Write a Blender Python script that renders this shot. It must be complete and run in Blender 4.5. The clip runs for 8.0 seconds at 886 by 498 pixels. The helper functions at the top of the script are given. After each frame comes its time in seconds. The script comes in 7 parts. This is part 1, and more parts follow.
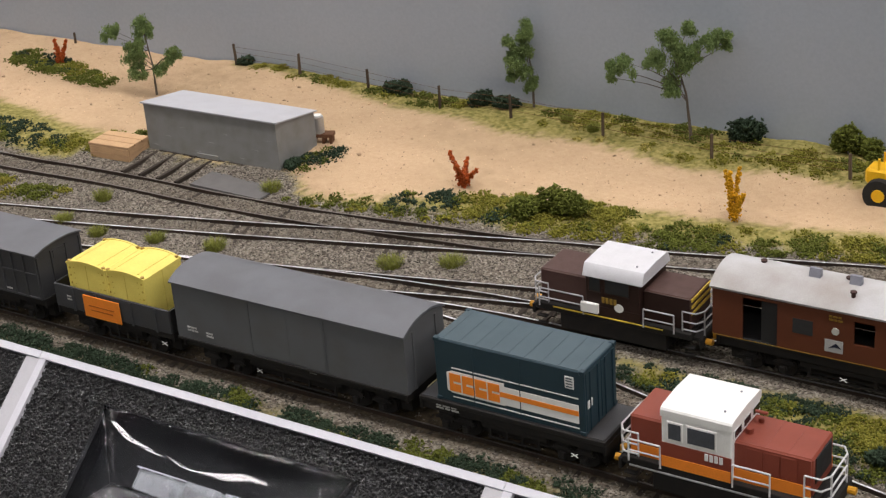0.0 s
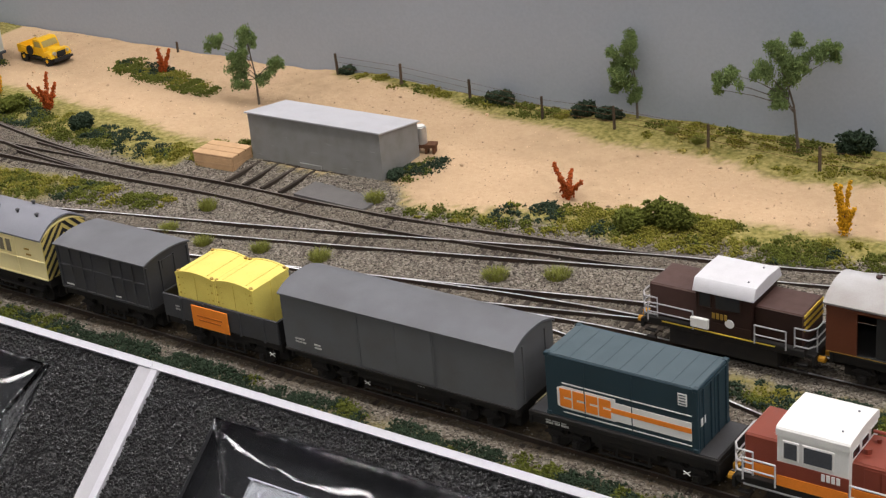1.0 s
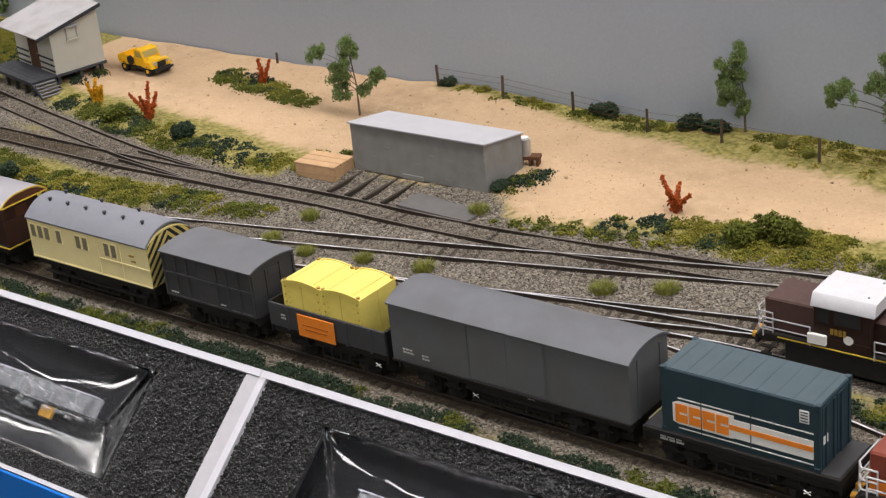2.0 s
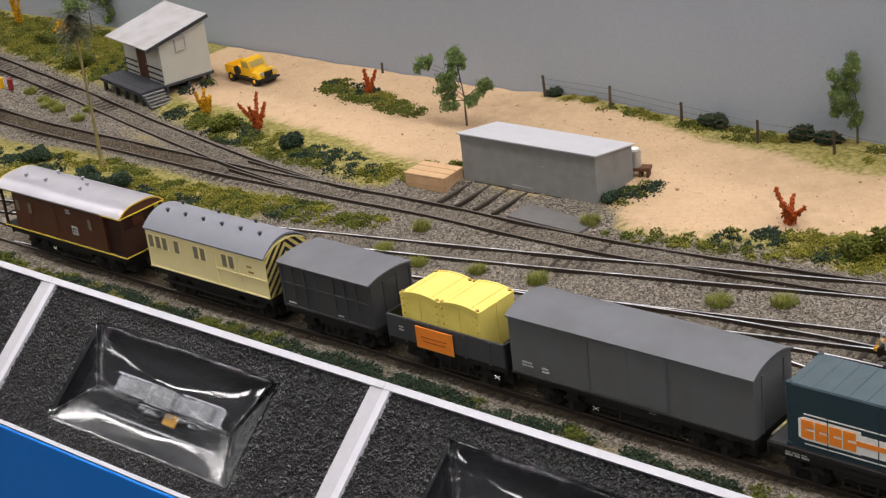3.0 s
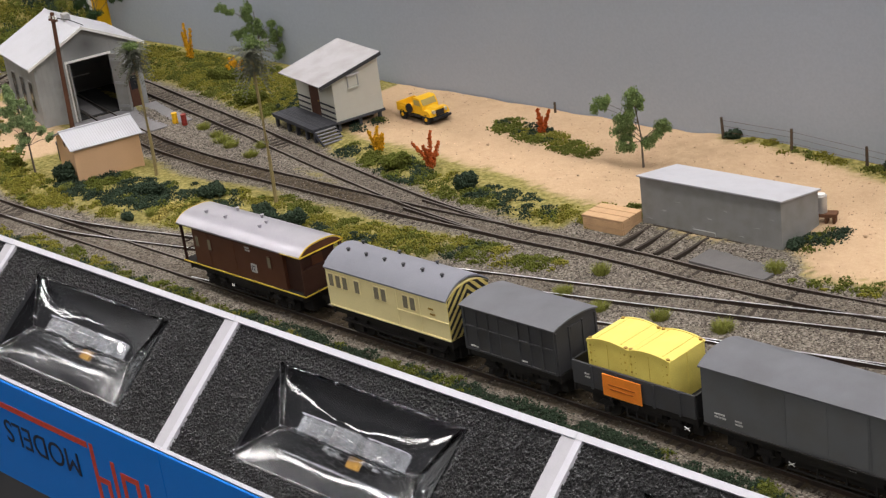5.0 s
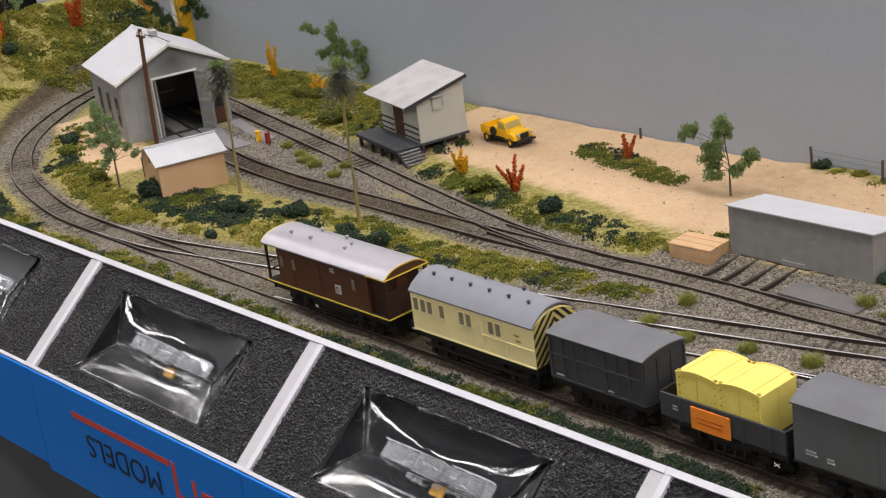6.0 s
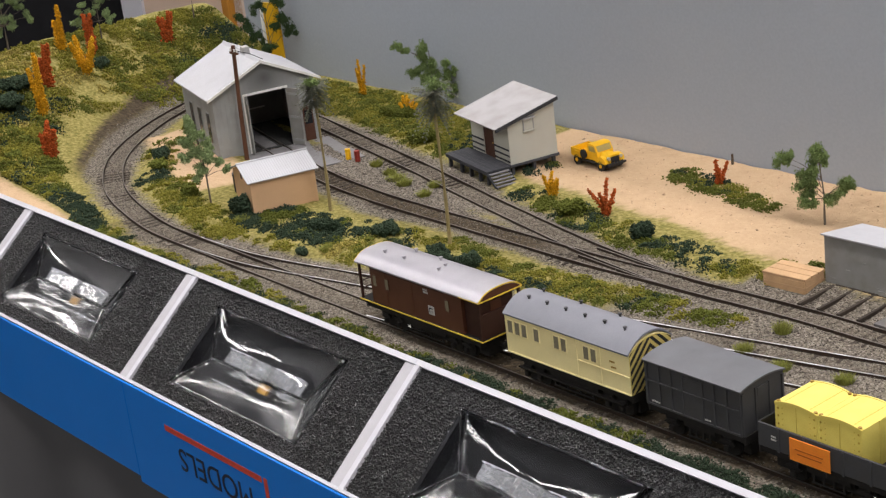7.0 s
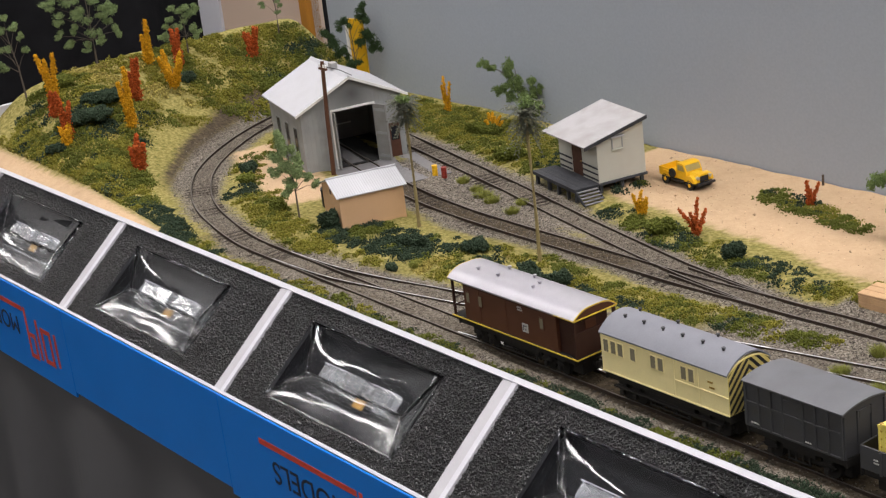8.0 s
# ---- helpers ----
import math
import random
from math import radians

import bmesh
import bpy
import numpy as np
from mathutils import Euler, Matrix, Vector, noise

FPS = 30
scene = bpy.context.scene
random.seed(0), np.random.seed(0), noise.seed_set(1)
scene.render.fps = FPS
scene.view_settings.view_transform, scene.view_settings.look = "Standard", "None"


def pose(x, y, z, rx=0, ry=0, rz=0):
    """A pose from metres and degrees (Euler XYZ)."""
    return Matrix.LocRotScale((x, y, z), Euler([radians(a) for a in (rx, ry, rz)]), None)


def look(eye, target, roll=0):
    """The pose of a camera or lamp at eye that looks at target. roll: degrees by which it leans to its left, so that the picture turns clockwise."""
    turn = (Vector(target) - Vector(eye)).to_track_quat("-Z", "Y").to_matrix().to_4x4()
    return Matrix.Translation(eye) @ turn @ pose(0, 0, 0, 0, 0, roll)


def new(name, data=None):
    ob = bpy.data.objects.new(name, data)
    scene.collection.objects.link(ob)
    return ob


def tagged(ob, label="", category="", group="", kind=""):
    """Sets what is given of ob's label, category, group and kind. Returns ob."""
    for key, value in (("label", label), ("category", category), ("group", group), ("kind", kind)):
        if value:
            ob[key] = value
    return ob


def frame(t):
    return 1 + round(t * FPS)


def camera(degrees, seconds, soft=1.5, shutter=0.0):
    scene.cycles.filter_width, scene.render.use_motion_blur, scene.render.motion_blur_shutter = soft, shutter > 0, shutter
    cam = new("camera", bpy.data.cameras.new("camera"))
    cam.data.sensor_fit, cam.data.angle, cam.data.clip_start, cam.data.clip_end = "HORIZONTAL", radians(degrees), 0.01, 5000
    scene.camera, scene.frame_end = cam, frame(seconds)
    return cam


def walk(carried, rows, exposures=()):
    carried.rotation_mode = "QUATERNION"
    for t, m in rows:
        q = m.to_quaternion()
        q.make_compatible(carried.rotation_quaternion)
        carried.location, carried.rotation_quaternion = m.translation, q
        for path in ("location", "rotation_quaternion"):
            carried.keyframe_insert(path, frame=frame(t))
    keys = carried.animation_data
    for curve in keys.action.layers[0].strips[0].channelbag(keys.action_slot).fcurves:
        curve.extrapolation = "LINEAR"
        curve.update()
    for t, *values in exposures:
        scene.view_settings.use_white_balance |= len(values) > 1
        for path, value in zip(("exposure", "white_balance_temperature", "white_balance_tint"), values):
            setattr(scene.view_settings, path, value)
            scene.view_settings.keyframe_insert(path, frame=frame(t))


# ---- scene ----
cam = camera(29.8, 8.0, soft=1.3)
PATH = [
    (0, (0.342, -0.5, 0.373), (-0.658, 0.999, -0.495), -4.5),
    (0.5, (0.335, -0.502, 0.374), (-0.709, 0.97, -0.489), -4.8),
    (1, (0.33, -0.503, 0.376), (-0.754, 0.945, -0.479), -5.4),
    (1.5, (0.324, -0.507, 0.375), (-0.797, 0.915, -0.474), -5.7),
    (1.7, (0.319, -0.503, 0.368), (-0.82, 0.914, -0.467), -5.7),
    (3, (0.299, -0.517, 0.376), (-0.939, 0.828, -0.436), -6.9),
    (3.5, (0.292, -0.519, 0.377), (-0.984, 0.799, -0.421), -7.0),
    (4, (0.286, -0.52, 0.376), (-1.02, 0.775, -0.41), -7.0),
    (4.5, (0.28, -0.52, 0.377), (-1.056, 0.753, -0.394), -7.4),
    (5, (0.273, -0.523, 0.379), (-1.094, 0.726, -0.377), -7.8),
    (6.5, (0.257, -0.527, 0.384), (-1.2, 0.643, -0.328), -7.1),
    (7, (0.252, -0.536, 0.387), (-1.233, 0.607, -0.311), -7.0),
    (7.5, (0.247, -0.545, 0.388), (-1.265, 0.571, -0.297), -7.0),
    (8, (0.242, -0.552, 0.391), (-1.293, 0.539, -0.281), -7.0),
]
walk(cam, [(t, look(eye, target, roll)) for t, eye, target, roll in PATH], exposures=[(0.0, -0.3), (1.5, -0.2), (3.0, -0.17), (5.0, -0.17), (8.0, -0.1)])

# ---- world and light: an exhibition hall with rows of ceiling lights ----
world = bpy.data.worlds.new("world")
scene.world = world
world.use_nodes = True
world.node_tree.nodes["Background"].inputs[0].default_value = (0.92, 0.95, 1.0, 1)
world.node_tree.nodes["Background"].inputs[1].default_value = 0.3


def hall_lamp(x, y, sx, sy, watts):
    data = bpy.data.lights.new("ceiling_light", "AREA")
    data.shape, data.size, data.size_y, data.energy = "RECTANGLE", sx, sy, watts
    data.color = (1.0, 0.945, 0.935)
    lamp = new("ceiling_lamp", data)
    lamp.matrix_world = pose(x, y, 2.88)
    return lamp


# Lamps out of view; those beyond x -6 and 3 are added fill lights.
LAMPS = [(-3.1, -0.4), (-1.5, -0.3), (0.1, -0.3), (1.7, -0.3), (-4.7, -0.4), (-4.7, -3.2), (-3.1, -3.2), (-1.5, -3.2), (0.1, -3.2), (1.7, -3.2), (-2.6, 1.7), (-0.6, 1.7),
         (-6.2, -1.6), (-6.2, -3.6), (-6.2, 0.6), (-6.2, 3.9), (-4.4, 4.4), (-2.4, 4.4), (-0.4, 4.4), (3.6, 1.0), (3.6, -1.6), (5.2, 0.0)]
for lx, ly in LAMPS:
    hall_lamp(lx, ly, 1.2, 0.3, 44 if lx > 3 else (26 if ly < -3 else 46) if lx > 1 else 17 if lx < -6 else 20 if ly > 3 else 16 if lx < -4 else 15 if ly < -3 else 27)

# ---- helpers for meshes: all sizes below are in millimetres ----
MM = 0.001
RAIL = -7.0          # top of rail
rng = random.Random(7)
nrg = np.random.default_rng(7)


def tri_mesh(name, v, f, mat):
    """A mesh from arrays of corner points and triangles."""
    me = bpy.data.meshes.new(name)
    me.vertices.add(len(v))
    me.vertices.foreach_set("co", (v * MM).astype(np.float32).ravel())
    me.loops.add(len(f) * 3)
    me.loops.foreach_set("vertex_index", f.astype(np.int32).ravel())
    me.polygons.add(len(f))
    me.polygons.foreach_set("loop_start", np.arange(0, len(f) * 3, 3, dtype=np.int32))
    me.update()
    me.validate()
    me.materials.append(mat)
    return me


def thing(name, x, y, z=RAIL, rz=0, label="", category="", group="", kind=""):
    ob = new(name)
    ob.empty_display_size = 0.005
    ob.matrix_world = pose(x * MM, y * MM, z * MM, 0, 0, rz)
    return tagged(ob, label, category, group, kind)


def part(name, bm, mat, parent, label="", smooth=False):
    """Links a bmesh, in millimetres and in the parent's frame, as one mesh object."""
    bmesh.ops.recalc_face_normals(bm, faces=bm.faces)
    bmesh.ops.scale(bm, vec=(MM, MM, MM), verts=bm.verts)
    me = bpy.data.meshes.new(name)
    bm.to_mesh(me)
    bm.free()
    me.materials.append(mat)
    me.shade_smooth()
    if not smooth:
        me.set_sharp_from_angle(angle=radians(31))
    ob = new(name, me)
    if parent is not None:
        ob.parent = parent
    return tagged(ob, label)


def put(name, me, parent, m=None, label=""):
    """Links a ready mesh under a parent, at the pose m (metres)."""
    ob = new(name, me)
    ob.parent = parent
    if m is not None:
        ob.matrix_basis = m
    return tagged(ob, label)


def box(bm, x0, x1, y0, y1, z0, z1, bevel=0.0):
    vs = [bm.verts.new(p) for p in ((x0, y0, z0), (x1, y0, z0), (x1, y1, z0), (x0, y1, z0), (x0, y0, z1), (x1, y0, z1), (x1, y1, z1), (x0, y1, z1))]
    fs = [bm.faces.new([vs[i] for i in q]) for q in ((3, 2, 1, 0), (4, 5, 6, 7), (0, 1, 5, 4), (1, 2, 6, 5), (2, 3, 7, 6), (3, 0, 4, 7))]
    if bevel:
        edges = list({e for f in fs for e in f.edges})
        bmesh.ops.bevel(bm, geom=edges, offset=bevel, segments=1, affect="EDGES", profile=0.5)
    return bm


def boxes(*rows, bevel=0.0):
    bm = bmesh.new()
    for r in rows:
        box(bm, *r, bevel=bevel)
    return bm


def prism(bm, points, a, b, axis="x"):
    """Extrudes a closed outline along an axis: for x the outline is (y, z), for y (x, z), for z (x, y)."""
    def at(p, s):
        return {"x": (s, p[0], p[1]), "y": (p[0], s, p[1]), "z": (p[0], p[1], s)}[axis]
    v0 = [bm.verts.new(at(p, a)) for p in points]
    v1 = [bm.verts.new(at(p, b)) for p in points]
    n = len(points)
    bm.faces.new(v0[::-1])
    bm.faces.new(v1)
    for i in range(n):
        bm.faces.new((v0[i], v0[(i + 1) % n], v1[(i + 1) % n], v1[i]))
    return bm


def rod(bm, p, q, r, sides=8, r2=None):
    """A round bar from p to q."""
    p, q = Vector(p), Vector(q)
    m = (q - p).to_track_quat("Z", "Y").to_matrix()
    r2 = r if r2 is None else r2
    ring = []
    for c, rr in ((p, r), (q, r2)):
        ring.append([bm.verts.new(c + m @ Vector((rr * math.cos(a), rr * math.sin(a), 0))) for a in (2 * math.pi * i / sides for i in range(sides))])
    bm.faces.new(ring[0][::-1])
    bm.faces.new(ring[1])
    for i in range(sides):
        bm.faces.new((ring[0][i], ring[0][(i + 1) % sides], ring[1][(i + 1) % sides], ring[1][i]))
    return bm


def tube(points, r, sides=6):
    bm = bmesh.new()
    for p, q in zip(points, points[1:]):
        rod(bm, p, q, r, sides)
    return bm


def tapered(bm, points, radii, sides=7):
    """A limb through points with a radius at each."""
    rings = []
    for i, p in enumerate(points):
        d = Vector(points[min(i + 1, len(points) - 1)]) - Vector(points[max(i - 1, 0)])
        m = d.to_track_quat("Z", "Y").to_matrix()
        rings.append([bm.verts.new(Vector(p) + m @ Vector((radii[i] * math.cos(a), radii[i] * math.sin(a), 0))) for a in (2 * math.pi * k / sides for k in range(sides))])
    for r0, r1 in zip(rings, rings[1:]):
        for i in range(sides):
            bm.faces.new((r0[i], r0[(i + 1) % sides], r1[(i + 1) % sides], r1[i]))
    bm.faces.new(rings[0][::-1])
    bm.faces.new(rings[-1])
    return bm


def arc_roof(half, eave, crown, thick, n=12, flat=0.0):
    """Outline (y, z) of a curved roof with a thickness."""
    top = []
    for i in range(n + 1):
        u = -1 + 2 * i / n
        top.append((half * u, eave + (crown - eave) * (1 - abs(u) ** (2.2 + flat))))
    return top + [(y * 0.985, z - thick) for y, z in reversed(top)]


# ---- materials ----
def mat(name, color, rough=0.6, metal=0.0, var=0.12, scale=260.0, bump=0.15, grain=2200.0, spec=0.3, dirt=None, dirt_amount=0.35, island=0.0, tint=0.0, coat=0.0):
    """A surface: base colour with broad stains and fine grain, and a fine relief. scale and grain are per metre."""
    m = bpy.data.materials.new(name)
    m.use_nodes = True
    nt = m.node_tree
    N, L = nt.nodes, nt.links
    bsdf = N["Principled BSDF"]
    co = N.new("ShaderNodeTexCoord")
    broad = N.new("ShaderNodeTexNoise")
    broad.inputs["Scale"].default_value, broad.inputs["Detail"].default_value = scale, 5
    fine = N.new("ShaderNodeTexNoise")
    fine.inputs["Scale"].default_value, fine.inputs["Detail"].default_value = grain, 3
    L.new(co.outputs["Object"], broad.inputs["Vector"])
    L.new(co.outputs["Object"], fine.inputs["Vector"])
    mix = N.new("ShaderNodeMix")
    mix.data_type = "RGBA"
    dark = dirt or tuple(c * 0.55 for c in color)
    mix.inputs[6].default_value, mix.inputs[7].default_value = (*color, 1), (*dark, 1)
    ramp = N.new("ShaderNodeMapRange")
    ramp.inputs[1].default_value, ramp.inputs[2].default_value = 0.42, 0.75
    ramp.inputs[3].default_value, ramp.inputs[4].default_value = 0.0, dirt_amount if dirt else min(1.0, var * 2.5)
    L.new(broad.outputs["Fac"], ramp.inputs[0])
    L.new(ramp.outputs[0], mix.inputs[0])
    hsv = N.new("ShaderNodeHueSaturation")
    val = N.new("ShaderNodeMapRange")
    val.inputs[1].default_value, val.inputs[2].default_value = 0.3, 0.7
    val.inputs[3].default_value, val.inputs[4].default_value = 1 - var, 1 + var
    L.new(fine.outputs["Fac"], val.inputs[0])
    out = val.outputs[0]
    if island or tint:
        src = N.new("ShaderNodeNewGeometry").outputs["Random Per Island"] if island else N.new("ShaderNodeObjectInfo").outputs["Random"]
        r = N.new("ShaderNodeMapRange")
        a = island or tint
        r.inputs[3].default_value, r.inputs[4].default_value = 1 - a, 1 + a
        L.new(src, r.inputs[0])
        mul = N.new("ShaderNodeMath")
        mul.operation = "MULTIPLY"
        L.new(out, mul.inputs[0])
        L.new(r.outputs[0], mul.inputs[1])
        out = mul.outputs[0]
    L.new(out, hsv.inputs["Value"])
    L.new(mix.outputs[2], hsv.inputs["Color"])
    L.new(hsv.outputs["Color"], bsdf.inputs["Base Color"])
    rr = N.new("ShaderNodeMapRange")
    rr.inputs[3].default_value, rr.inputs[4].default_value = max(0.02, rough - 0.08), min(1, rough + 0.1)
    L.new(broad.outputs["Fac"], rr.inputs[0])
    L.new(rr.outputs[0], bsdf.inputs["Roughness"])
    bsdf.inputs["Metallic"].default_value = metal
    bsdf.inputs["Specular IOR Level"].default_value = spec
    bsdf.inputs["Coat Weight"].default_value = coat
    if bump:
        bp = N.new("ShaderNodeBump")
        bp.inputs["Strength"].default_value, bp.inputs["Distance"].default_value = bump, 0.0004
        L.new(fine.outputs["Fac"], bp.inputs["Height"])
        L.new(bp.outputs["Normal"], bsdf.inputs["Normal"])
    return m


M = {
    "rail_top": mat("rail_steel", (0.82, 0.82, 0.84), 0.36, 0.95, bump=0.05),
    "rail_dull": mat("dull_rail_steel", (0.19, 0.17, 0.15), 0.42, 0.8, bump=0.05, dirt=(0.26, 0.25, 0.24), dirt_amount=0.6),
    "rail": mat("rail_brown", (0.035, 0.027, 0.022), 0.6, 0.3, dirt=(0.1, 0.05, 0.03)),
    "sleeper": mat("sleeper_dark", (0.05, 0.04, 0.032), 0.9, tint=0.3, spec=0.2),
    "stone": mat("ballast_stone", (0.165, 0.146, 0.123), 0.9, var=0.2, island=0.6, spec=0.2),
    "grey_van": mat("grey_wagon_paint", (0.105, 0.109, 0.116), 0.62, var=0.05, scale=60, bump=0.05, dirt=(0.088, 0.084, 0.078), dirt_amount=0.6),
    "grey_roof": mat("grey_roof_paint", (0.135, 0.14, 0.155), 0.55, var=0.05, scale=50, bump=0.05, dirt=(0.1, 0.1, 0.106), dirt_amount=0.6),
    "dark_van": mat("dark_wagon_paint", (0.05, 0.051, 0.056), 0.6, var=0.1, scale=90, dirt=(0.05, 0.045, 0.04), dirt_amount=0.5),
    "under": mat("underframe_black", (0.013, 0.012, 0.012), 0.75, dirt=(0.03, 0.025, 0.02), dirt_amount=0.5),
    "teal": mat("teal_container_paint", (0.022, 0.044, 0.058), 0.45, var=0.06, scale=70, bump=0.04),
    "teal_top": mat("teal_roof_pale", (0.06, 0.09, 0.107), 0.5, var=0.07, scale=70, bump=0.04),
    "orange": mat("orange_paint", (0.84, 0.25, 0.03), 0.5, var=0.06, bump=0.04),
    "white": mat("white_paint", (0.78, 0.78, 0.76), 0.5, var=0.05, bump=0.04),
    "yellow": mat("yellow_paint", (0.8, 0.67, 0.16), 0.5, var=0.07, scale=90, bump=0.05, dirt=(0.68, 0.52, 0.1), dirt_amount=0.5),
    "truck": mat("truck_yellow", (0.8, 0.46, 0.015), 0.4, var=0.05, bump=0.03),
    "cream": mat("cream_coach_paint", (0.8, 0.7, 0.37), 0.5, var=0.05, scale=70, bump=0.04),
    "coach_roof": mat("coach_roof_grey", (0.21, 0.215, 0.25), 0.6, var=0.07, scale=70),
    "black": mat("black_paint", (0.018, 0.018, 0.02), 0.5, var=0.1, bump=0.05),
    "rubber": mat("dark_rubber", (0.02, 0.02, 0.02), 0.8),
    "brown": mat("brown_van_paint", (0.085, 0.032, 0.018), 0.5, var=0.08, scale=80, bump=0.05),
    "brown_dark": mat("dark_brown_paint", (0.04, 0.016, 0.012), 0.55, var=0.08),
    "loco_brown": mat("brown_loco_paint", (0.026, 0.012, 0.009), 0.5, var=0.1, bump=0.05),
    "loco_hood": mat("brown_hood_paint", (0.075, 0.04, 0.034), 0.6, var=0.08),
    "silver": mat("silver_roof_paint", (0.41, 0.4, 0.44), 0.4, 0.5, var=0.06, scale=60),
    "pale": mat("pale_roof_paint", (0.6, 0.6, 0.63), 0.5, var=0.05),
    "weathered": mat("weathered_roof", (0.46, 0.46, 0.47), 0.6, 0.0, var=0.08, scale=26, dirt=(0.24, 0.2, 0.165), dirt_amount=0.9),
    "red_car": mat("indian_red_paint", (0.115, 0.036, 0.017), 0.5, var=0.08, scale=80, bump=0.05),
    "loco_red": mat("red_hood_paint", (0.22, 0.05, 0.031), 0.45, var=0.06, scale=80, bump=0.04),
    "rail_white": mat("handrail_white", (0.58, 0.58, 0.59), 0.5, var=0.05, bump=0),
    "lining": mat("yellow_lining", (0.7, 0.5, 0.06), 0.5, var=0.05, bump=0),
    "pane": mat("dark_window", (0.02, 0.022, 0.026), 0.15, var=0.1, bump=0),
    "pane_truck": mat("yellowed_window", (0.4, 0.32, 0.12), 0.15, var=0.1, bump=0),
    "pane_cab": mat("grey_cab_window", (0.075, 0.08, 0.095), 0.2, var=0.1, bump=0),
    "faded_white": mat("faded_lettering", (0.42, 0.42, 0.41), 0.6, var=0.15, bump=0),
    "rail_grey": mat("handrail_grey", (0.36, 0.36, 0.37), 0.5, var=0.08, bump=0),
    "yellow_worn": mat("worn_yellow_edge", (0.6, 0.44, 0.06), 0.55, var=0.15, scale=120, dirt=(0.3, 0.18, 0.03), dirt_amount=0.7),
    "pane_grey": mat("grey_window", (0.2, 0.18, 0.13), 0.2, var=0.1, bump=0),
    "yellow_seam": mat("riveted_yellow_seam", (0.62, 0.48, 0.08), 0.55, var=0.1),
    "card": mat("muted_orange_card", (0.4, 0.21, 0.03), 0.6),
    "buffer": mat("yellow_coupler", (0.62, 0.3, 0.02), 0.5),
    "brass": mat("brass_plate", (0.4, 0.25, 0.05), 0.4, 0.5),
    "concrete": mat("grey_card_wall", (0.25, 0.25, 0.245), 0.8, var=0.08, scale=120, bump=0.1, dirt=(0.18, 0.17, 0.15), dirt_amount=0.5),
    "shed_roof": mat("pale_sheet_roof", (0.48, 0.485, 0.52), 0.6, 0.1, var=0.06, scale=80),
    "tin_white": mat("white_tin_roof", (0.46, 0.465, 0.495), 0.5, 0.1, var=0.05, scale=70, dirt=(0.4, 0.4, 0.415), dirt_amount=0.4),
    "shed_wall": mat("grey_shed_sheet", (0.3, 0.31, 0.31), 0.65, var=0.08, scale=60, dirt=(0.14, 0.14, 0.14), dirt_amount=0.5),
    "inside": mat("dark_inside", (0.03, 0.03, 0.03), 0.8),
    "tan": mat("tan_card_wall", (0.66, 0.42, 0.24), 0.8, var=0.05, scale=70),
    "hut_wall": mat("pale_hut_wall", (0.5, 0.5, 0.45), 0.75, var=0.05, scale=80),
    "hut_roof": mat("weathered_hut_roof", (0.4, 0.39, 0.4), 0.6, 0.1, var=0.08, scale=48, dirt=(0.3, 0.28, 0.27), dirt_amount=0.9),
    "deck": mat("dark_timber_deck", (0.05, 0.052, 0.06), 0.75, tint=0.2),
    "door": mat("brown_timber_door", (0.085, 0.036, 0.022), 0.6),
    "timber": mat("pale_timber", (0.5, 0.32, 0.175), 0.75, var=0.12, scale=150, tint=0.15),
    "post": mat("weathered_post", (0.09, 0.065, 0.045), 0.85, tint=0.25),
    "pole": mat("brown_pole", (0.1, 0.045, 0.025), 0.8),
    "palm_trunk": mat("palm_trunk", (0.3, 0.24, 0.11), 0.8, var=0.15),
    "palm_leaf": mat("palm_leaf", (0.115, 0.12, 0.085), 0.7, island=0.35),
    "bark": mat("grey_bark", (0.12, 0.1, 0.08), 0.85),
    "leaf": mat("gum_foliage", (0.17, 0.235, 0.085), 0.9, var=0.15, island=0.35, spec=0.1),
    "leaf_pale": mat("pale_gum_foliage", (0.25, 0.33, 0.15), 0.9, var=0.2, island=0.35, spec=0.1),
    "foam_dark": mat("dark_foam", (0.037, 0.056, 0.034), 0.95, var=0.12, island=0.2, spec=0.1),
    "foam_green": mat("green_foam", (0.11, 0.125, 0.024), 0.95, var=0.12, island=0.2, spec=0.1),
    "foam_olive": mat("olive_foam", (0.2, 0.187, 0.032), 0.95, var=0.12, island=0.2, spec=0.1),
    "foam_yellow": mat("yellow_turf", (0.36, 0.3, 0.085), 0.95, var=0.2, island=0.3, spec=0.1),
    "grass": mat("grass_tuft", (0.25, 0.265, 0.065), 0.9, island=0.35, spec=0.1),
    "plant_orange": mat("rust_flower", (0.4, 0.085, 0.02), 0.9, var=0.15, island=0.35, spec=0.1),
    "plant_yellow": mat("mustard_flower", (0.6, 0.31, 0.015), 0.9, var=0.15, island=0.3, spec=0.1),
    "backdrop": mat("painted_backdrop", (0.355, 0.393, 0.445), 0.8, var=0.03, scale=3.0, bump=0.03, grain=500, dirt=(0.325, 0.36, 0.41), dirt_amount=0.8),
    "beige": mat("beige_panel", (0.6, 0.46, 0.36), 0.8, var=0.03, scale=6),
    "curtain": mat("black_curtain", (0.008, 0.008, 0.01), 0.9, var=0.2, scale=30),
    "cloth": mat("dark_table_cloth", (0.075, 0.074, 0.078), 0.85, var=0.07, scale=9, bump=0.15),
    "blue": mat("blue_printed_board", (0.003, 0.17, 0.62), 0.4, var=0.05, scale=12, bump=0.02, spec=0.2),
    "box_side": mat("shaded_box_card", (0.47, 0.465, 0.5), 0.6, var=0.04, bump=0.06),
    "box_white": mat("white_box_card", (0.58, 0.58, 0.63), 0.55, var=0.03, bump=0.06),
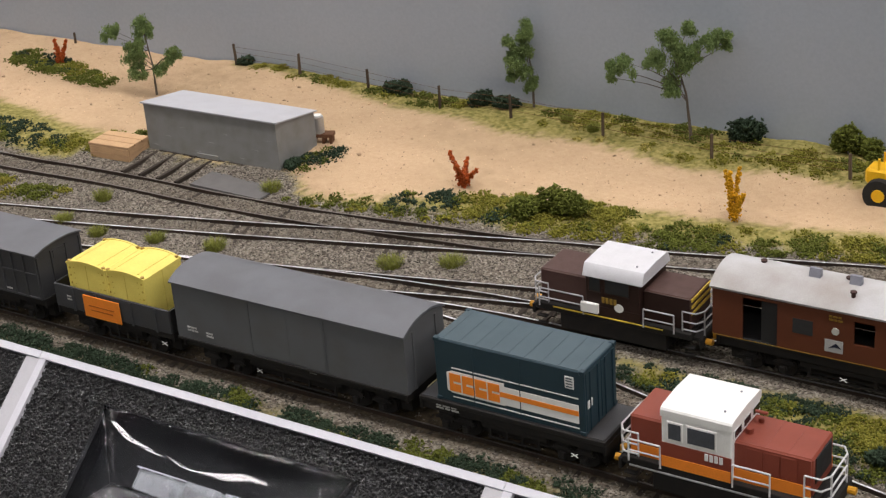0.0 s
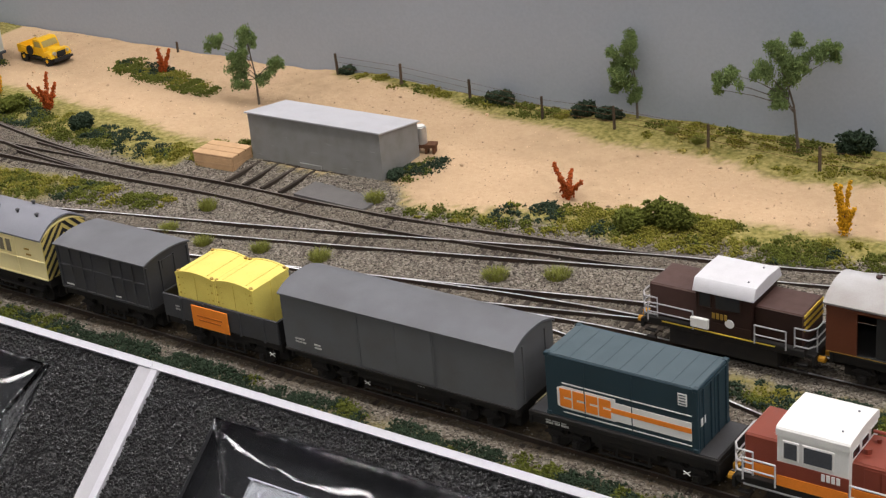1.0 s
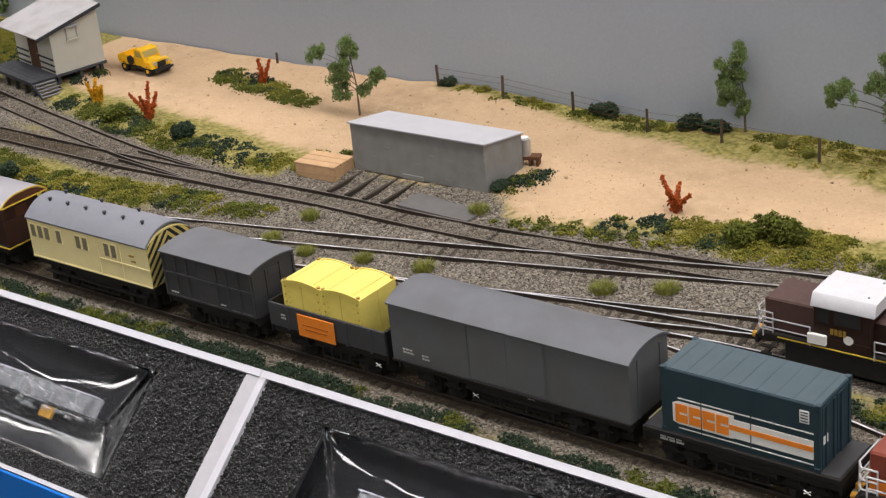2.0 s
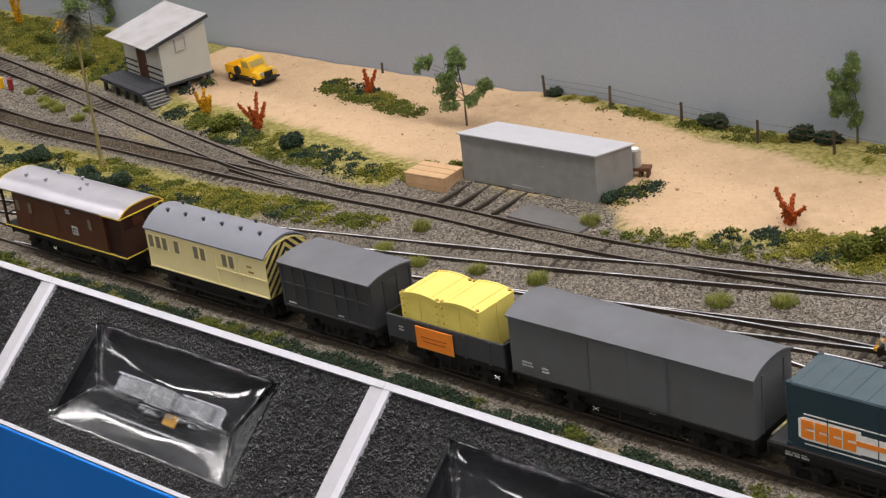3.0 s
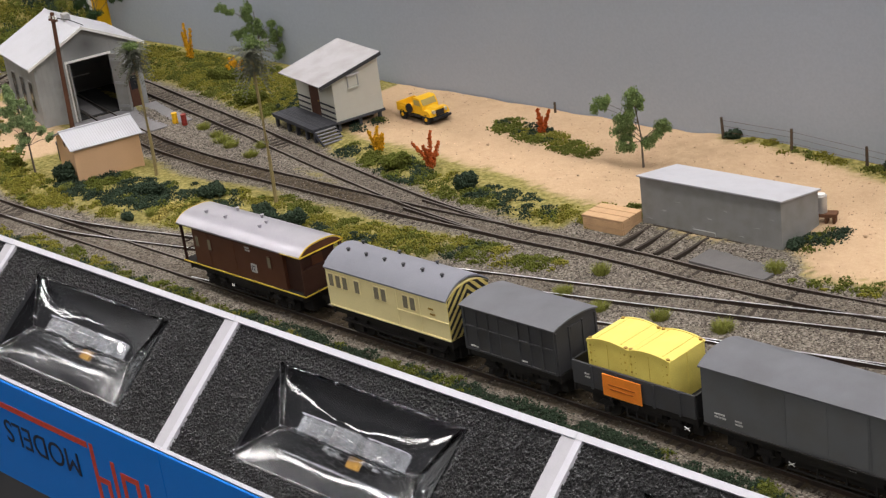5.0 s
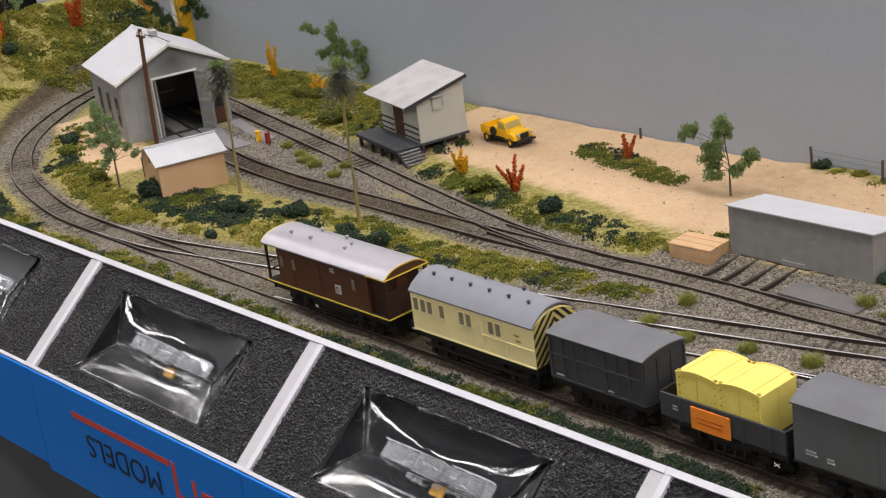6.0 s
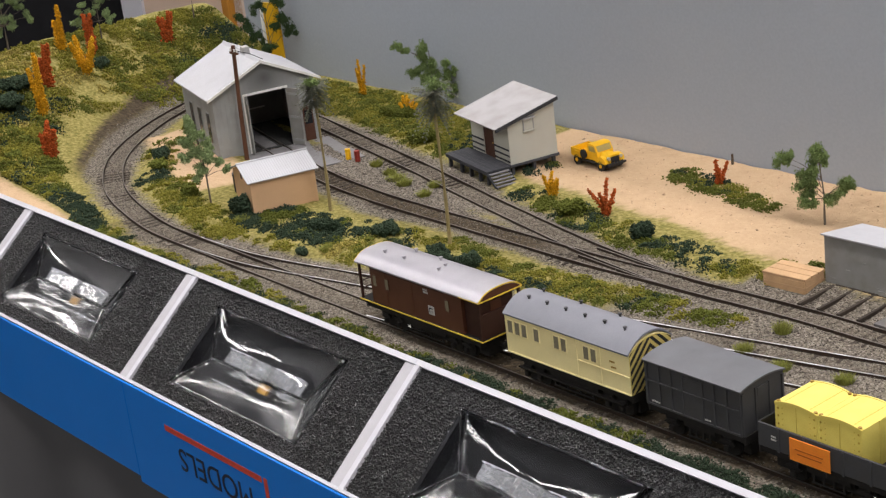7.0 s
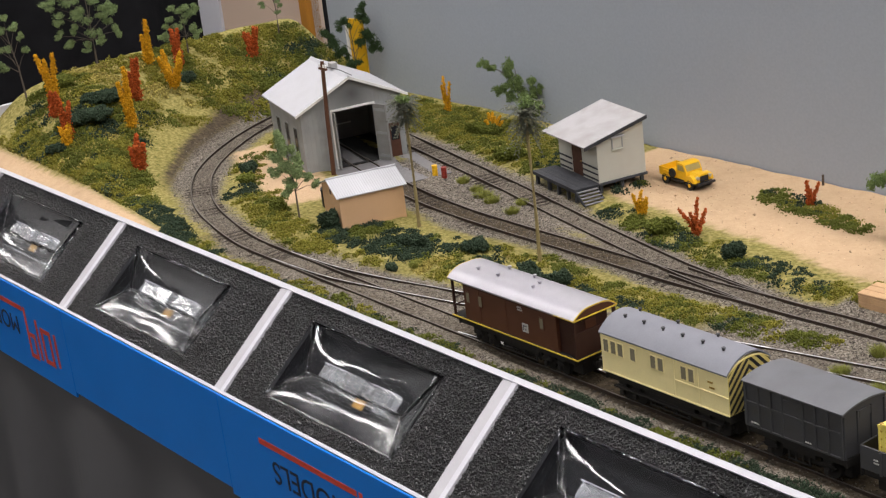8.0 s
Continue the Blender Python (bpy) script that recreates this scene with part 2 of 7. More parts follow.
    "pit": mat("black_pit_lining", (0.007, 0.007, 0.008), 0.7, spec=0.15),
    "grit": mat("black_grit", (0.03, 0.03, 0.032), 0.32, var=0.3, island=0.9, spec=0.9),
    "print_red": mat("red_print", (0.52, 0.06, 0.035), 0.5, bump=0),
    "print_navy": mat("navy_print", (0.01, 0.012, 0.03), 0.5, bump=0),
    "floor": mat("hall_floor", (0.12, 0.12, 0.12), 0.6, scale=4, grain=60),
    "hall": mat("hall_wall", (0.13, 0.13, 0.135), 0.8, scale=3, grain=60),
    "ceil": mat("hall_ceiling", (0.07, 0.07, 0.073), 0.85, scale=3, grain=60),
    "drum_red": mat("red_drum_paint", (0.25, 0.03, 0.02), 0.5),
    "slab": mat("grey_slab", (0.19, 0.185, 0.19), 0.85, var=0.1, scale=200),
    "rust": mat("rusty_metal", (0.13, 0.06, 0.03), 0.85),
    "chrome": mat("tank_metal", (0.5, 0.5, 0.5), 0.35, 0.6),
}
M["print_red"].node_tree.nodes["Principled BSDF"].inputs["Specular IOR Level"].default_value = 0.2


def clear_plastic(name, clear, rough):
    m = bpy.data.materials.new(name)
    m.use_nodes = True
    b = m.node_tree.nodes["Principled BSDF"]
    b.inputs["Base Color"].default_value = (0.9, 0.92, 0.95, 1)
    b.inputs["Roughness"].default_value = rough
    b.inputs["Transmission Weight"].default_value = clear
    b.inputs["IOR"].default_value = 1.45
    return m


def scuffed_plastic(name, low, high):
    """Clear plastic sheet, here and there dulled by handling."""
    m = clear_plastic(name, 1.0, low)
    N, L = m.node_tree.nodes, m.node_tree.links
    co, noise, rough = N.new("ShaderNodeTexCoord"), N.new("ShaderNodeTexNoise"), N.new("ShaderNodeMapRange")
    noise.inputs["Scale"].default_value, noise.inputs["Detail"].default_value = 26, 5
    rough.inputs[1].default_value, rough.inputs[2].default_value = 0.43, 0.72
    rough.inputs[3].default_value, rough.inputs[4].default_value = low, high
    L.new(co.outputs["Object"], noise.inputs["Vector"])
    L.new(noise.outputs["Fac"], rough.inputs[0])
    L.new(rough.outputs[0], N["Principled BSDF"].inputs["Roughness"])
    return m


def lamp_face():
    m = bpy.data.materials.new("lamp_diffuser")
    m.use_nodes = True
    b = m.node_tree.nodes["Principled BSDF"]
    b.inputs["Base Color"].default_value = (0.9, 0.9, 0.88, 1)
    b.inputs["Emission Color"].default_value = (1.0, 0.96, 0.9, 1)
    b.inputs["Emission Strength"].default_value = 6.0
    return m


M["clear"], M["clear_worn"] = scuffed_plastic("scuffed_plastic", 0.025, 0.09), scuffed_plastic("rubbed_plastic", 0.09, 0.19)
M["frosted"], M["lamp"] = clear_plastic("frosted_plastic", 0.86, 0.14), lamp_face()


def ground_material():
    """Sand, ballast, turf and earth, blended by the zone that the mesh carries."""
    m = bpy.data.materials.new("layout_ground")
    m.use_nodes = True
    N, L = m.node_tree.nodes, m.node_tree.links
    b = N["Principled BSDF"]
    co = N.new("ShaderNodeTexCoord")
    at = N.new("ShaderNodeAttribute")
    at.attribute_name = "zone"
    sep = N.new("ShaderNodeSeparateColor")
    L.new(at.outputs["Color"], sep.inputs[0])

    def tex(scale, detail=4):
        n = N.new("ShaderNodeTexNoise")
        n.inputs["Scale"].default_value, n.inputs["Detail"].default_value = scale, detail
        L.new(co.outputs["Object"], n.inputs["Vector"])
        return n.outputs["Fac"]

    def ramp(src, stops):
        r = N.new("ShaderNodeValToRGB")
        r.color_ramp.elements.remove(r.color_ramp.elements[1])
        for i, (p, c) in enumerate(stops):
            e = r.color_ramp.elements[0] if i == 0 else r.color_ramp.elements.new(p)
            e.position, e.color = p, (*c, 1)
        L.new(src, r.inputs[0])
        return r.outputs[0]

    def blend(f, a, c):
        x = N.new("ShaderNodeMix")
        x.data_type = "RGBA"
        L.new(f, x.inputs[0])
        L.new(a, x.inputs[6])
        L.new(c, x.inputs[7])
        return x.outputs[2]

    fine, mid, broad = tex(1700, 3), tex(330, 5), tex(28, 5)
    sand = blend(broad, ramp(mid, [(0.3, (0.46, 0.315, 0.19)), (0.7, (0.56, 0.4, 0.255))]), ramp(fine, [(0.3, (0.48, 0.325, 0.19)), (0.7, (0.61, 0.45, 0.295))]))
    sand = blend(ramp(tex(11, 6), [(0.42, (0, 0, 0)), (0.68, (0.75, 0.75, 0.75))]), sand, ramp(tex(120, 6), [(0.3, (0.34, 0.235, 0.14)), (0.7, (0.5, 0.36, 0.225))]))
    vor = N.new("ShaderNodeTexVoronoi")
    vor.inputs["Scale"].default_value = 1050
    L.new(co.outputs["Object"], vor.inputs["Vector"])
    vs = N.new("ShaderNodeSeparateColor")
    L.new(vor.outputs["Color"], vs.inputs[0])
    ballast = ramp(vs.outputs[0], [(0.0, (0.05, 0.041, 0.033)), (0.35, (0.136, 0.116, 0.093)), (0.7, (0.195, 0.172, 0.14)), (1.0, (0.31, 0.28, 0.24))])
    turf = ramp(mid, [(0.3, (0.12, 0.115, 0.028)), (0.5, (0.24, 0.21, 0.065)), (0.72, (0.38, 0.31, 0.12))])
    earth = ramp(mid, [(0.3, (0.033, 0.026, 0.018)), (0.7, (0.1, 0.075, 0.047))])
    col = blend(sep.outputs[0], turf, sand)
    col = blend(sep.outputs[1], col, ballast)
    col = blend(sep.outputs[2], col, earth)
    L.new(col, b.inputs["Base Color"])
    b.inputs["Roughness"].default_value = 0.95
    b.inputs["Specular IOR Level"].default_value = 0.15
    bp = N.new("ShaderNodeBump")
    bp.inputs["Strength"].default_value, bp.inputs["Distance"].default_value = 0.6, 0.001
    relief = N.new("ShaderNodeMath")
    relief.operation = "MULTIPLY_ADD"
    relief.inputs[1].default_value = 0.5
    L.new(fine, relief.inputs[0])
    L.new(mid, relief.inputs[2])
    L.new(relief.outputs[0], bp.inputs["Height"])
    L.new(bp.outputs["Normal"], b.inputs["Normal"])
    return m


M["ground"] = ground_material()

# ---- the lie of the tracks (centre lines, mm) ----
LINES = {
    "front": [(460, 9), (300, 11), (150, 13), (0, 14), (-300, 14), (-540, 14), (-690, 15), (-762, 16), (-819, 19), (-899, 37), (-954, 60), (-1009, 97), (-1058, 152), (-1095, 215), (-1118, 285)],
    "loop": [(-760, 16), (-700, 19), (-650, 28), (-600, 40), (-500, 64), (-381, 93), (-290, 115), (-222, 132), (-158, 149), (-96, 166), (-35, 182), (19, 193), (118, 219), (320, 268)],
    "yard": [(-500, 162), (-420, 156), (-332, 160), (-245, 160), (-175, 164), (-117, 171), (-60, 178), (-20, 186)],
    "siding": [(-1010, 268), (-905, 249), (-836, 235), (-740, 216), (-651, 196), (-574, 180), (-500, 166), (-420, 156)],
    "shed_road": [(-985, 205), (-900, 186), (-805, 164), (-735, 155), (-677, 153), (-603, 153), (-490, 153), (-420, 156)],
    "middle": [(-540, 15), (-450, 26), (-360, 52), (-290, 71), (-216, 86), (-161, 98), (-100, 112), (-28, 129), (80, 152), (320, 200)],
    "loco_road": [(-190, 92), (-150, 100), (-108, 107), (-78, 111), (-22, 116), (60, 116), (320, 117)],
    "crossover": [(-230, 83), (-150, 91), (-80, 88), (0, 76), (50, 62), (110, 48), (165, 34), (260, 15)],
}


def smooth_line(pts, step=7.2):
    """Even steps along a curve through the points."""
    p = np.array(pts, float)
    p = np.vstack([2 * p[0] - p[1], p, 2 * p[-1] - p[-2]])
    out = []
    for i in range(1, len(p) - 2):
        for u in np.linspace(0, 1, 24, endpoint=False):
            a, b, c, d = p[i - 1], p[i], p[i + 1], p[i + 2]
            out.append(0.5 * (2 * b + (c - a) * u + (2 * a - 5 * b + 4 * c - d) * u * u + (3 * b - a - 3 * c + d) * u ** 3))
    out.append(p[-2])
    out = np.array(out)
    s = np.concatenate([[0], np.cumsum(np.hypot(*np.diff(out, axis=0).T))])
    t = np.arange(0, s[-1], step)
    return np.stack([np.interp(t, s, out[:, 0]), np.interp(t, s, out[:, 1])], 1)


PATHS = {k: smooth_line(v) for k, v in LINES.items()}
ALL = np.vstack(list(PATHS.values()))
FRONT = PATHS["front"]


def line_distance(x, y, pts=ALL):
    x, y = np.ravel(x), np.ravel(y)
    out = np.empty(len(x))
    for i in range(0, len(x), 4000):
        out[i:i + 4000] = np.sqrt(((x[i:i + 4000, None] - pts[:, 0]) ** 2 + (y[i:i + 4000, None] - pts[:, 1]) ** 2).min(1))
    return out


def step(a, b, v):
    u = np.clip((v - a) / (b - a), 0, 1)
    return u * u * (3 - 2 * u)


WAVES = [(nrg.uniform(0.008, 0.09), nrg.uniform(0, 6.3), nrg.uniform(0, 6.3)) for _ in range(14)]


def wob(x, y):
    """A gentle unevenness between about -1 and 1."""
    r = 0
    for k, a, p in WAVES:
        r = r + np.sin(k * (x * math.cos(a) + y * math.sin(a)) + p)
    return r / 5.0


def outside(x, y):
    """How far a place lies outside the curve of the front track (mm), or 0."""
    x, y = np.ravel(x), np.ravel(y)
    c = FRONT[(FRONT[:, 0] < -780)]
    tang = np.gradient(c, axis=0)
    out = np.zeros(len(x))
    for i in range(0, len(x), 4000):
        d2 = (x[i:i + 4000, None] - c[:, 0]) ** 2 + (y[i:i + 4000, None] - c[:, 1]) ** 2
        j = d2.argmin(1)
        side = tang[j, 0] * (y[i:i + 4000] - c[j, 1]) - tang[j, 1] * (x[i:i + 4000] - c[j, 0])
        out[i:i + 4000] = np.where(side > 0, np.sqrt(d2.min(1)), 0)
    return out


SAND_LO = np.array([(-720, 275), (-670, 250), (-640, 238), (-560, 242), (-494, 228), (-409, 218), (-372, 208), (-240, 207), (-209, 186), (-156, 195), (-100, 222), (-66, 226), (-36, 232), (28, 239), (105, 261), (420, 330)])
SAND_HI = np.array([(-720, 400), (-430, 400), (-380, 343), (-300, 330), (-205, 316), (-148, 306), (-82, 298), (-11, 294), (60, 300), (420, 360)])


def zones(x, y):
    d = line_distance(x, y)
    w = wob(x, y)
    n = w * 6 + nrg.normal(0, 2.0, len(x))
    sand = step(-5, 5, y - np.interp(x, *SAND_LO.T) + n) * step(-5, 5, np.interp(x, *SAND_HI.T) - y + n) * (x > -705)
    patch = step(5, -5, np.abs((x + 940) * 0.35 + (y - 130) * 0.94) - 28 + n) * step(5, -5, np.abs((x + 940) * 0.94 - (y - 130) * 0.35) - 98 + n)
    strip = step(3, -3, y - np.interp(x, [-1270, -1060, -960, -900], [-4, -4, -4, -8]) + n * 0.5) * step(-860, -900, x)
    sand = np.clip(sand + patch + strip, 0, 1)
    grit = np.maximum(step(26, 17, d + n * 0.9), step(30, 25, outside(x, y) + n * 0.5) * step(30, 60, y) * (outside(x, y) > 0))
    yard = step(-5, 5, y - np.interp(x, [-430, -380, -200, -30, 60, 420], [80, 60, 26, 50, 118, 118]) + n) * step(5, -5, y - np.interp(x, [-430, -388, -376, -228, -214, -200, -60, 140, 420], [160, 166, 207, 206, 182, 178, 192, 226, 292]) + n) * step(-440, -400, x + n)
    west = step(5, -5, y - np.interp(x, [-880, -800, -600, -520], [232, 222, 172, 165]) + n) * step(-5, 5, y - np.interp(x, [-880, -800, -600, -520], [182, 160, 150, 150]) + n) * step(-880, -865, x) * step(-500, -520, x)
    front = step(40, 16, np.abs(y - 14)) * (x > -760)
    grit = np.clip(grit + yard + west + front * 0.9, 0, 1) * (1 - sand * 0.9)
    out = outside(x, y)
    rusty = step(13, 8, line_distance(x, y, PATHS["shed_road"])) * step(-500, -560, x) * 0.8
    # Shade under the front train, put into the ground as dark earth.
    train_shade = 0.75 * step(16, 11, np.abs(y - 14) + n * 0.4) * step(-560, -500, x)
    earth = rusty + train_shade + 0.3 * step(10, 5, d) + step(22, 27, out) * step(6, -4, out - 36 - 17 * step(110, 230, y) + n * 0.6) * step(35, 70, y)
    speckle = np.clip(w * 0.4 + nrg.normal(0, 0.25, len(x)), 0, 0.5) * (y < 12) * (x > -860)
    return np.clip(sand, 0, 1), np.clip(grit, 0, 1), np.clip(earth + speckle, 0, 1)


def ground_z(x, y):
    x, y = np.asarray(x, float).ravel(), np.asarray(y, float).ravel()
    d = line_distance(x, y)
    z = -9.12 + 2.9 * step(18, 40, d) * step(20, 50, y) + 0.7 * wob(x * 1.7, y * 1.7)
    out = outside(x, y)
    z = z + 5 * step(17, 27, out) * step(50, 120, y) + 48 * step(16, 150, out) * step(-45, 75, y) * step(-840, -980, x) + 9 * step(20, 60, out) * step(100, 200, y) * wob(x, y) * 0.4
    z = z + 5 * step(255, 330, y) * step(-230, -150, x) + 4.5 * np.exp(-((x + 345) / 62) ** 2) * step(285, 342, y)
    z = z + 0.8 * step(190, 240, y) * wob(x * 3.1 + 90, y * 3.1) * (x > -700)
    return z


# ---- the setting ----
HALL = thing("hall", 0, 0, 0, 0, "plain grey exhibition hall round the layout", "hall", kind="structure")
part("floor", boxes((-7000, 6500, -5000, 6500, -1020, -1000)), M["floor"], HALL)
part("ceiling", boxes((-7000, 6500, -5000, 6500, 2900, 2950)), M["ceil"], HALL)
part("wall_north", boxes((-7000, 6500, 6500, 6550, -1000, 2900)), M["hall"], HALL)
part("wall_south", boxes((-7000, 6500, -5050, -5000, -1000, 2900)), M["hall"], HALL)
# Unseen west wall, made paler than the others to bounce light onto the grit.
part("wall_west", boxes((-7050, -7000, -5000, 6500, -1000, 2900)), mat("light_bounce_wall", (0.42, 0.42, 0.42), 0.8, var=0.04, scale=3, grain=60), HALL)
part("wall_east", boxes((6500, 6550, -5000, 6500, -1000, 2900)), M["hall"], HALL)
for lx, ly in LAMPS:
    lamp = thing("ceiling_light", lx * 1000, ly * 1000, 2884, 0, "long white ceiling light of the hall, out of view", "ceiling light", "hall ceiling lights")
    part("frame", boxes((-620, 620, -170, -155, 0, 16), (-620, 620, 155, 170, 0, 16), (-620, -605, -155, 155, 0, 16), (605, 620, -155, 155, 0, 16)), M["white"], lamp)
    part("diffuser", boxes((-604, 604, -154, 154, 6, 14)), M["lamp"], lamp)


def make_ground():
    xs, ys = np.arange(-1272, 440, 3.4), np.arange(-84, 349, 3.4)
    gx, gy = np.meshgrid(xs, ys)
    x, y = gx.ravel(), gy.ravel()
    z = ground_z(x, y) + nrg.normal(0, 0.12, len(x))
    nx, ny = len(xs), len(ys)
    idx = np.arange(nx * ny).reshape(ny, nx)
    a, b, c, d = idx[:-1, :-1].ravel(), idx[:-1, 1:].ravel(), idx[1:, 1:].ravel(), idx[1:, :-1].ravel()
    me = tri_mesh("ground", np.stack([x, y, z], 1), np.vstack([np.stack([a, b, c], 1), np.stack([a, c, d], 1)]), M["ground"])
    sand, grit, earth = zones(x, y)
    col = me.color_attributes.new("zone", "FLOAT_COLOR", "POINT")
    col.data.foreach_set("color", np.stack([sand, grit, earth, np.ones(len(x))], 1).astype(np.float32).ravel())
    me.shade_smooth()
    ob = new("ground", me)
    return tagged(ob, "model landscape of sand, grey ballast and yellow turf", "ground", kind="structure")


make_ground()
base = thing("baseboard", 0, 0, 0, 0, "plain timber baseboard carrying the layout", "baseboard", kind="structure")
part("top_board", boxes((-1270, 436, -82, 347, -34, -16)), M["timber"], base)
part("end_rail", boxes((-1278, -1272, -82, 347, -60, 30)), M["box_white"], base, "white end board")


def make_backdrop():
    bm = bmesh.new()
    pts = [(700, 349), (440, 349), (-1120, 349)] + [(-1120 - 96 * math.sin(a), 349 + 34 * (1 - math.cos(a))) for a in np.linspace(0.1, 1.3, 9)]
    lo, hi, lo2, hi2 = [], [], [], []
    for x, y in pts:
        lo.append(bm.verts.new((x, y, -60)))
        hi.append(bm.verts.new((x, y, 156)))
        lo2.append(bm.verts.new((x, y + 6, -60)))
        hi2.append(bm.verts.new((x, y + 6, 156)))
    for i in range(len(pts) - 1):
        bm.faces.new((lo[i], lo[i + 1], hi[i + 1], hi[i]))
        bm.faces.new((lo2[i], hi2[i], hi2[i + 1], lo2[i + 1]))
        bm.faces.new((hi[i], hi[i + 1], hi2[i + 1], hi2[i]))
    bm.faces.new((lo[-1], lo2[-1], hi2[-1], hi[-1]))
    bm.faces.new((lo[0], hi[0], hi2[0], lo2[0]))
    ob = part("backdrop", bm, M["backdrop"], None, smooth=False)
    return tagged(ob, "plain grey-blue painted sky board behind the layout", "backdrop", kind="structure")


make_backdrop()

# panels and curtains beyond the end of the layout
curtain = bmesh.new()
prev = None
for i in range(121):
    y = -700 + i * 24
    x = -2300 + 28 * math.sin(i * 0.9) + 12 * math.sin(i * 0.37)
    cur = (curtain.verts.new((x, y, -1000)), curtain.verts.new((x, y, 330)))
    if prev:
        curtain.faces.new((prev[0], cur[0], cur[1], prev[1]))
    prev = cur
tagged(part("curtain", curtain, M["curtain"], None, smooth=True), "black pleated curtain hanging behind the layout's end", "curtain", kind="structure")
panel = thing("exhibition_screen", -2030, 700, -1000, 0, "beige display panel with a white edge strip behind the hill", "panel")
part("board", boxes((0, 262, 0, 18, 0, 1500)), M["beige"], panel)
part("edge_strip", boxes((-66, -0.5, -4, 22, 0, 1500)), M["box_white"], panel, "white edge strip")
mast = thing("mustard_post", -1770, 690, -1000, 0, "mustard-coloured upright post behind the hill", "post")
part("upright", boxes((-18, 2, 0, 24, 0, 1500), bevel=2), mat("ochre_post", (0.4, 0.17, 0.02), 0.7, scale=20), mast)
sign = thing("upright_sign", -1106, 334, 0, 18, "yellow and white upright sign behind the engine shed", "sign")
part("board", boxes((-9, 9, 0, 2, -8, 64)), M["truck"], sign)
part("edge", boxes((-13, -9.3, -0.3, 2, -8, 62)), M["white"], sign)
part("foot", boxes((-13, 14, -3, 5, -10, -2)), M["white"], sign)


# ---- tracks ----
def offset_line(p, off):
    t = np.gradient(p, axis=0)
    t /= np.hypot(t[:, 0], t[:, 1])[:, None]
    return p + off * np.stack([-t[:, 1], t[:, 0]], 1)


def bar_along(p, half, z0, z1, crown=0.1):
    bm = bmesh.new()
    t = np.gradient(p, axis=0)
    t /= np.hypot(t[:, 0], t[:, 1])[:, None]
    n = np.stack([-t[:, 1], t[:, 0]], 1)
    prev = None
    for c, m in zip(p, n):
        a, b = c + m * half, c - m * half
        c1, c2 = c + m * half * 0.35, c - m * half * 0.35
        ring = [bm.verts.new(v) for v in ((c1[0], c1[1], z1), (c2[0], c2[1], z1), (b[0], b[1], z1 - crown), (b[0], b[1], z0), (a[0], a[1], z0), (a[0], a[1], z1 - crown))]
        if prev:
            for i in range(6):
                bm.faces.new((prev[i], ring[i], ring[(i + 1) % 6], prev[(i + 1) % 6]))
        else:
            bm.faces.new(ring)
        prev = ring
    bm.faces.new(prev[::-1])
    return bm


def sleeper_mesh():
    bm = boxes((-1.25, 1.25, -14, 14, -1.6, 0.0), bevel=0.2)
    bmesh.ops.scale(bm, vec=(MM, MM, MM), verts=bm.verts)
    me = bpy.data.meshes.new("sleeper")
    bm.to_mesh(me)
    bm.free()
    me.materials.append(M["sleeper"])
    return me


TRACK_NAMES = {"front": "long front track curving away round the hill", "loop": "loop track beside the yard", "yard": "yard track past the grey store", "siding": "back siding past the hut",
               "shed_road": "rusty track into the engine shed", "middle": "middle yard track", "loco_road": "short track carrying the brown engine", "crossover": "crossover track between two yard tracks"}


def make_track(key, sleeper):
    p = PATHS[key]
    tr = thing("railway_track", 0, 0, 0, 0, "model " + TRACK_NAMES[key] + ", steel rails on dark sleepers", "track", "tracks of the layout", "structure")
    for side in (-8.25, 8.25):
        q = offset_line(p, side)
        rail = part("rail", bar_along(q, 0.52, RAIL - 2.6, RAIL - 0.17), M["rail"], tr)
        # Glint is put into the colour: four yard lines bright, others dull.
        part("rail_head", bar_along(q, 0.45, RAIL - 0.168, RAIL, 0.06), M["rail_top" if key in ("middle", "loco_road", "crossover", "loop") else "rail_dull"], rail, "steel rail head in a bright tone for its glint" if key in ("middle", "loco_road", "crossover", "loop") else "dull brown-grey rail head")
    t = np.gradient(p, axis=0)
    for (x, y), (tx, ty) in zip(p, t):
        put("sleeper", sleeper, tr, pose(x * MM, y * MM, (RAIL - 2.3 + rng.uniform(-0.3, 0.1)) * MM, 0, 0, math.degrees(math.atan2(ty, tx)) + rng.uniform(-1.5, 1.5)))
    return tr


SLEEPER = sleeper_mesh()
for key in LINES:
    make_track(key, SLEEPER)

# loose sleepers that lead to the grey store, and its slab
skid = thing("timber_skids", -306, 186, -7, 0, "four dark timber skids between the track and the store", "timber skids")
for i in range(4):
    part("skid", boxes((-27 + i * 14, -25.0 + i * 14, -17, 17, -1.5, 0.9), bevel=0.2), M["sleeper"], skid)
slab = thing("concrete_slab", -251, 185.5, -8.1, -2, "flat grey slab in front of the store", "slab")
part("slab_top", boxes((-30, 23, -14.5, 19, -1, 0.8), bevel=0.2), mat("weathered_slab", (0.13, 0.124, 0.122), 0.85, var=0.1, scale=120), slab)


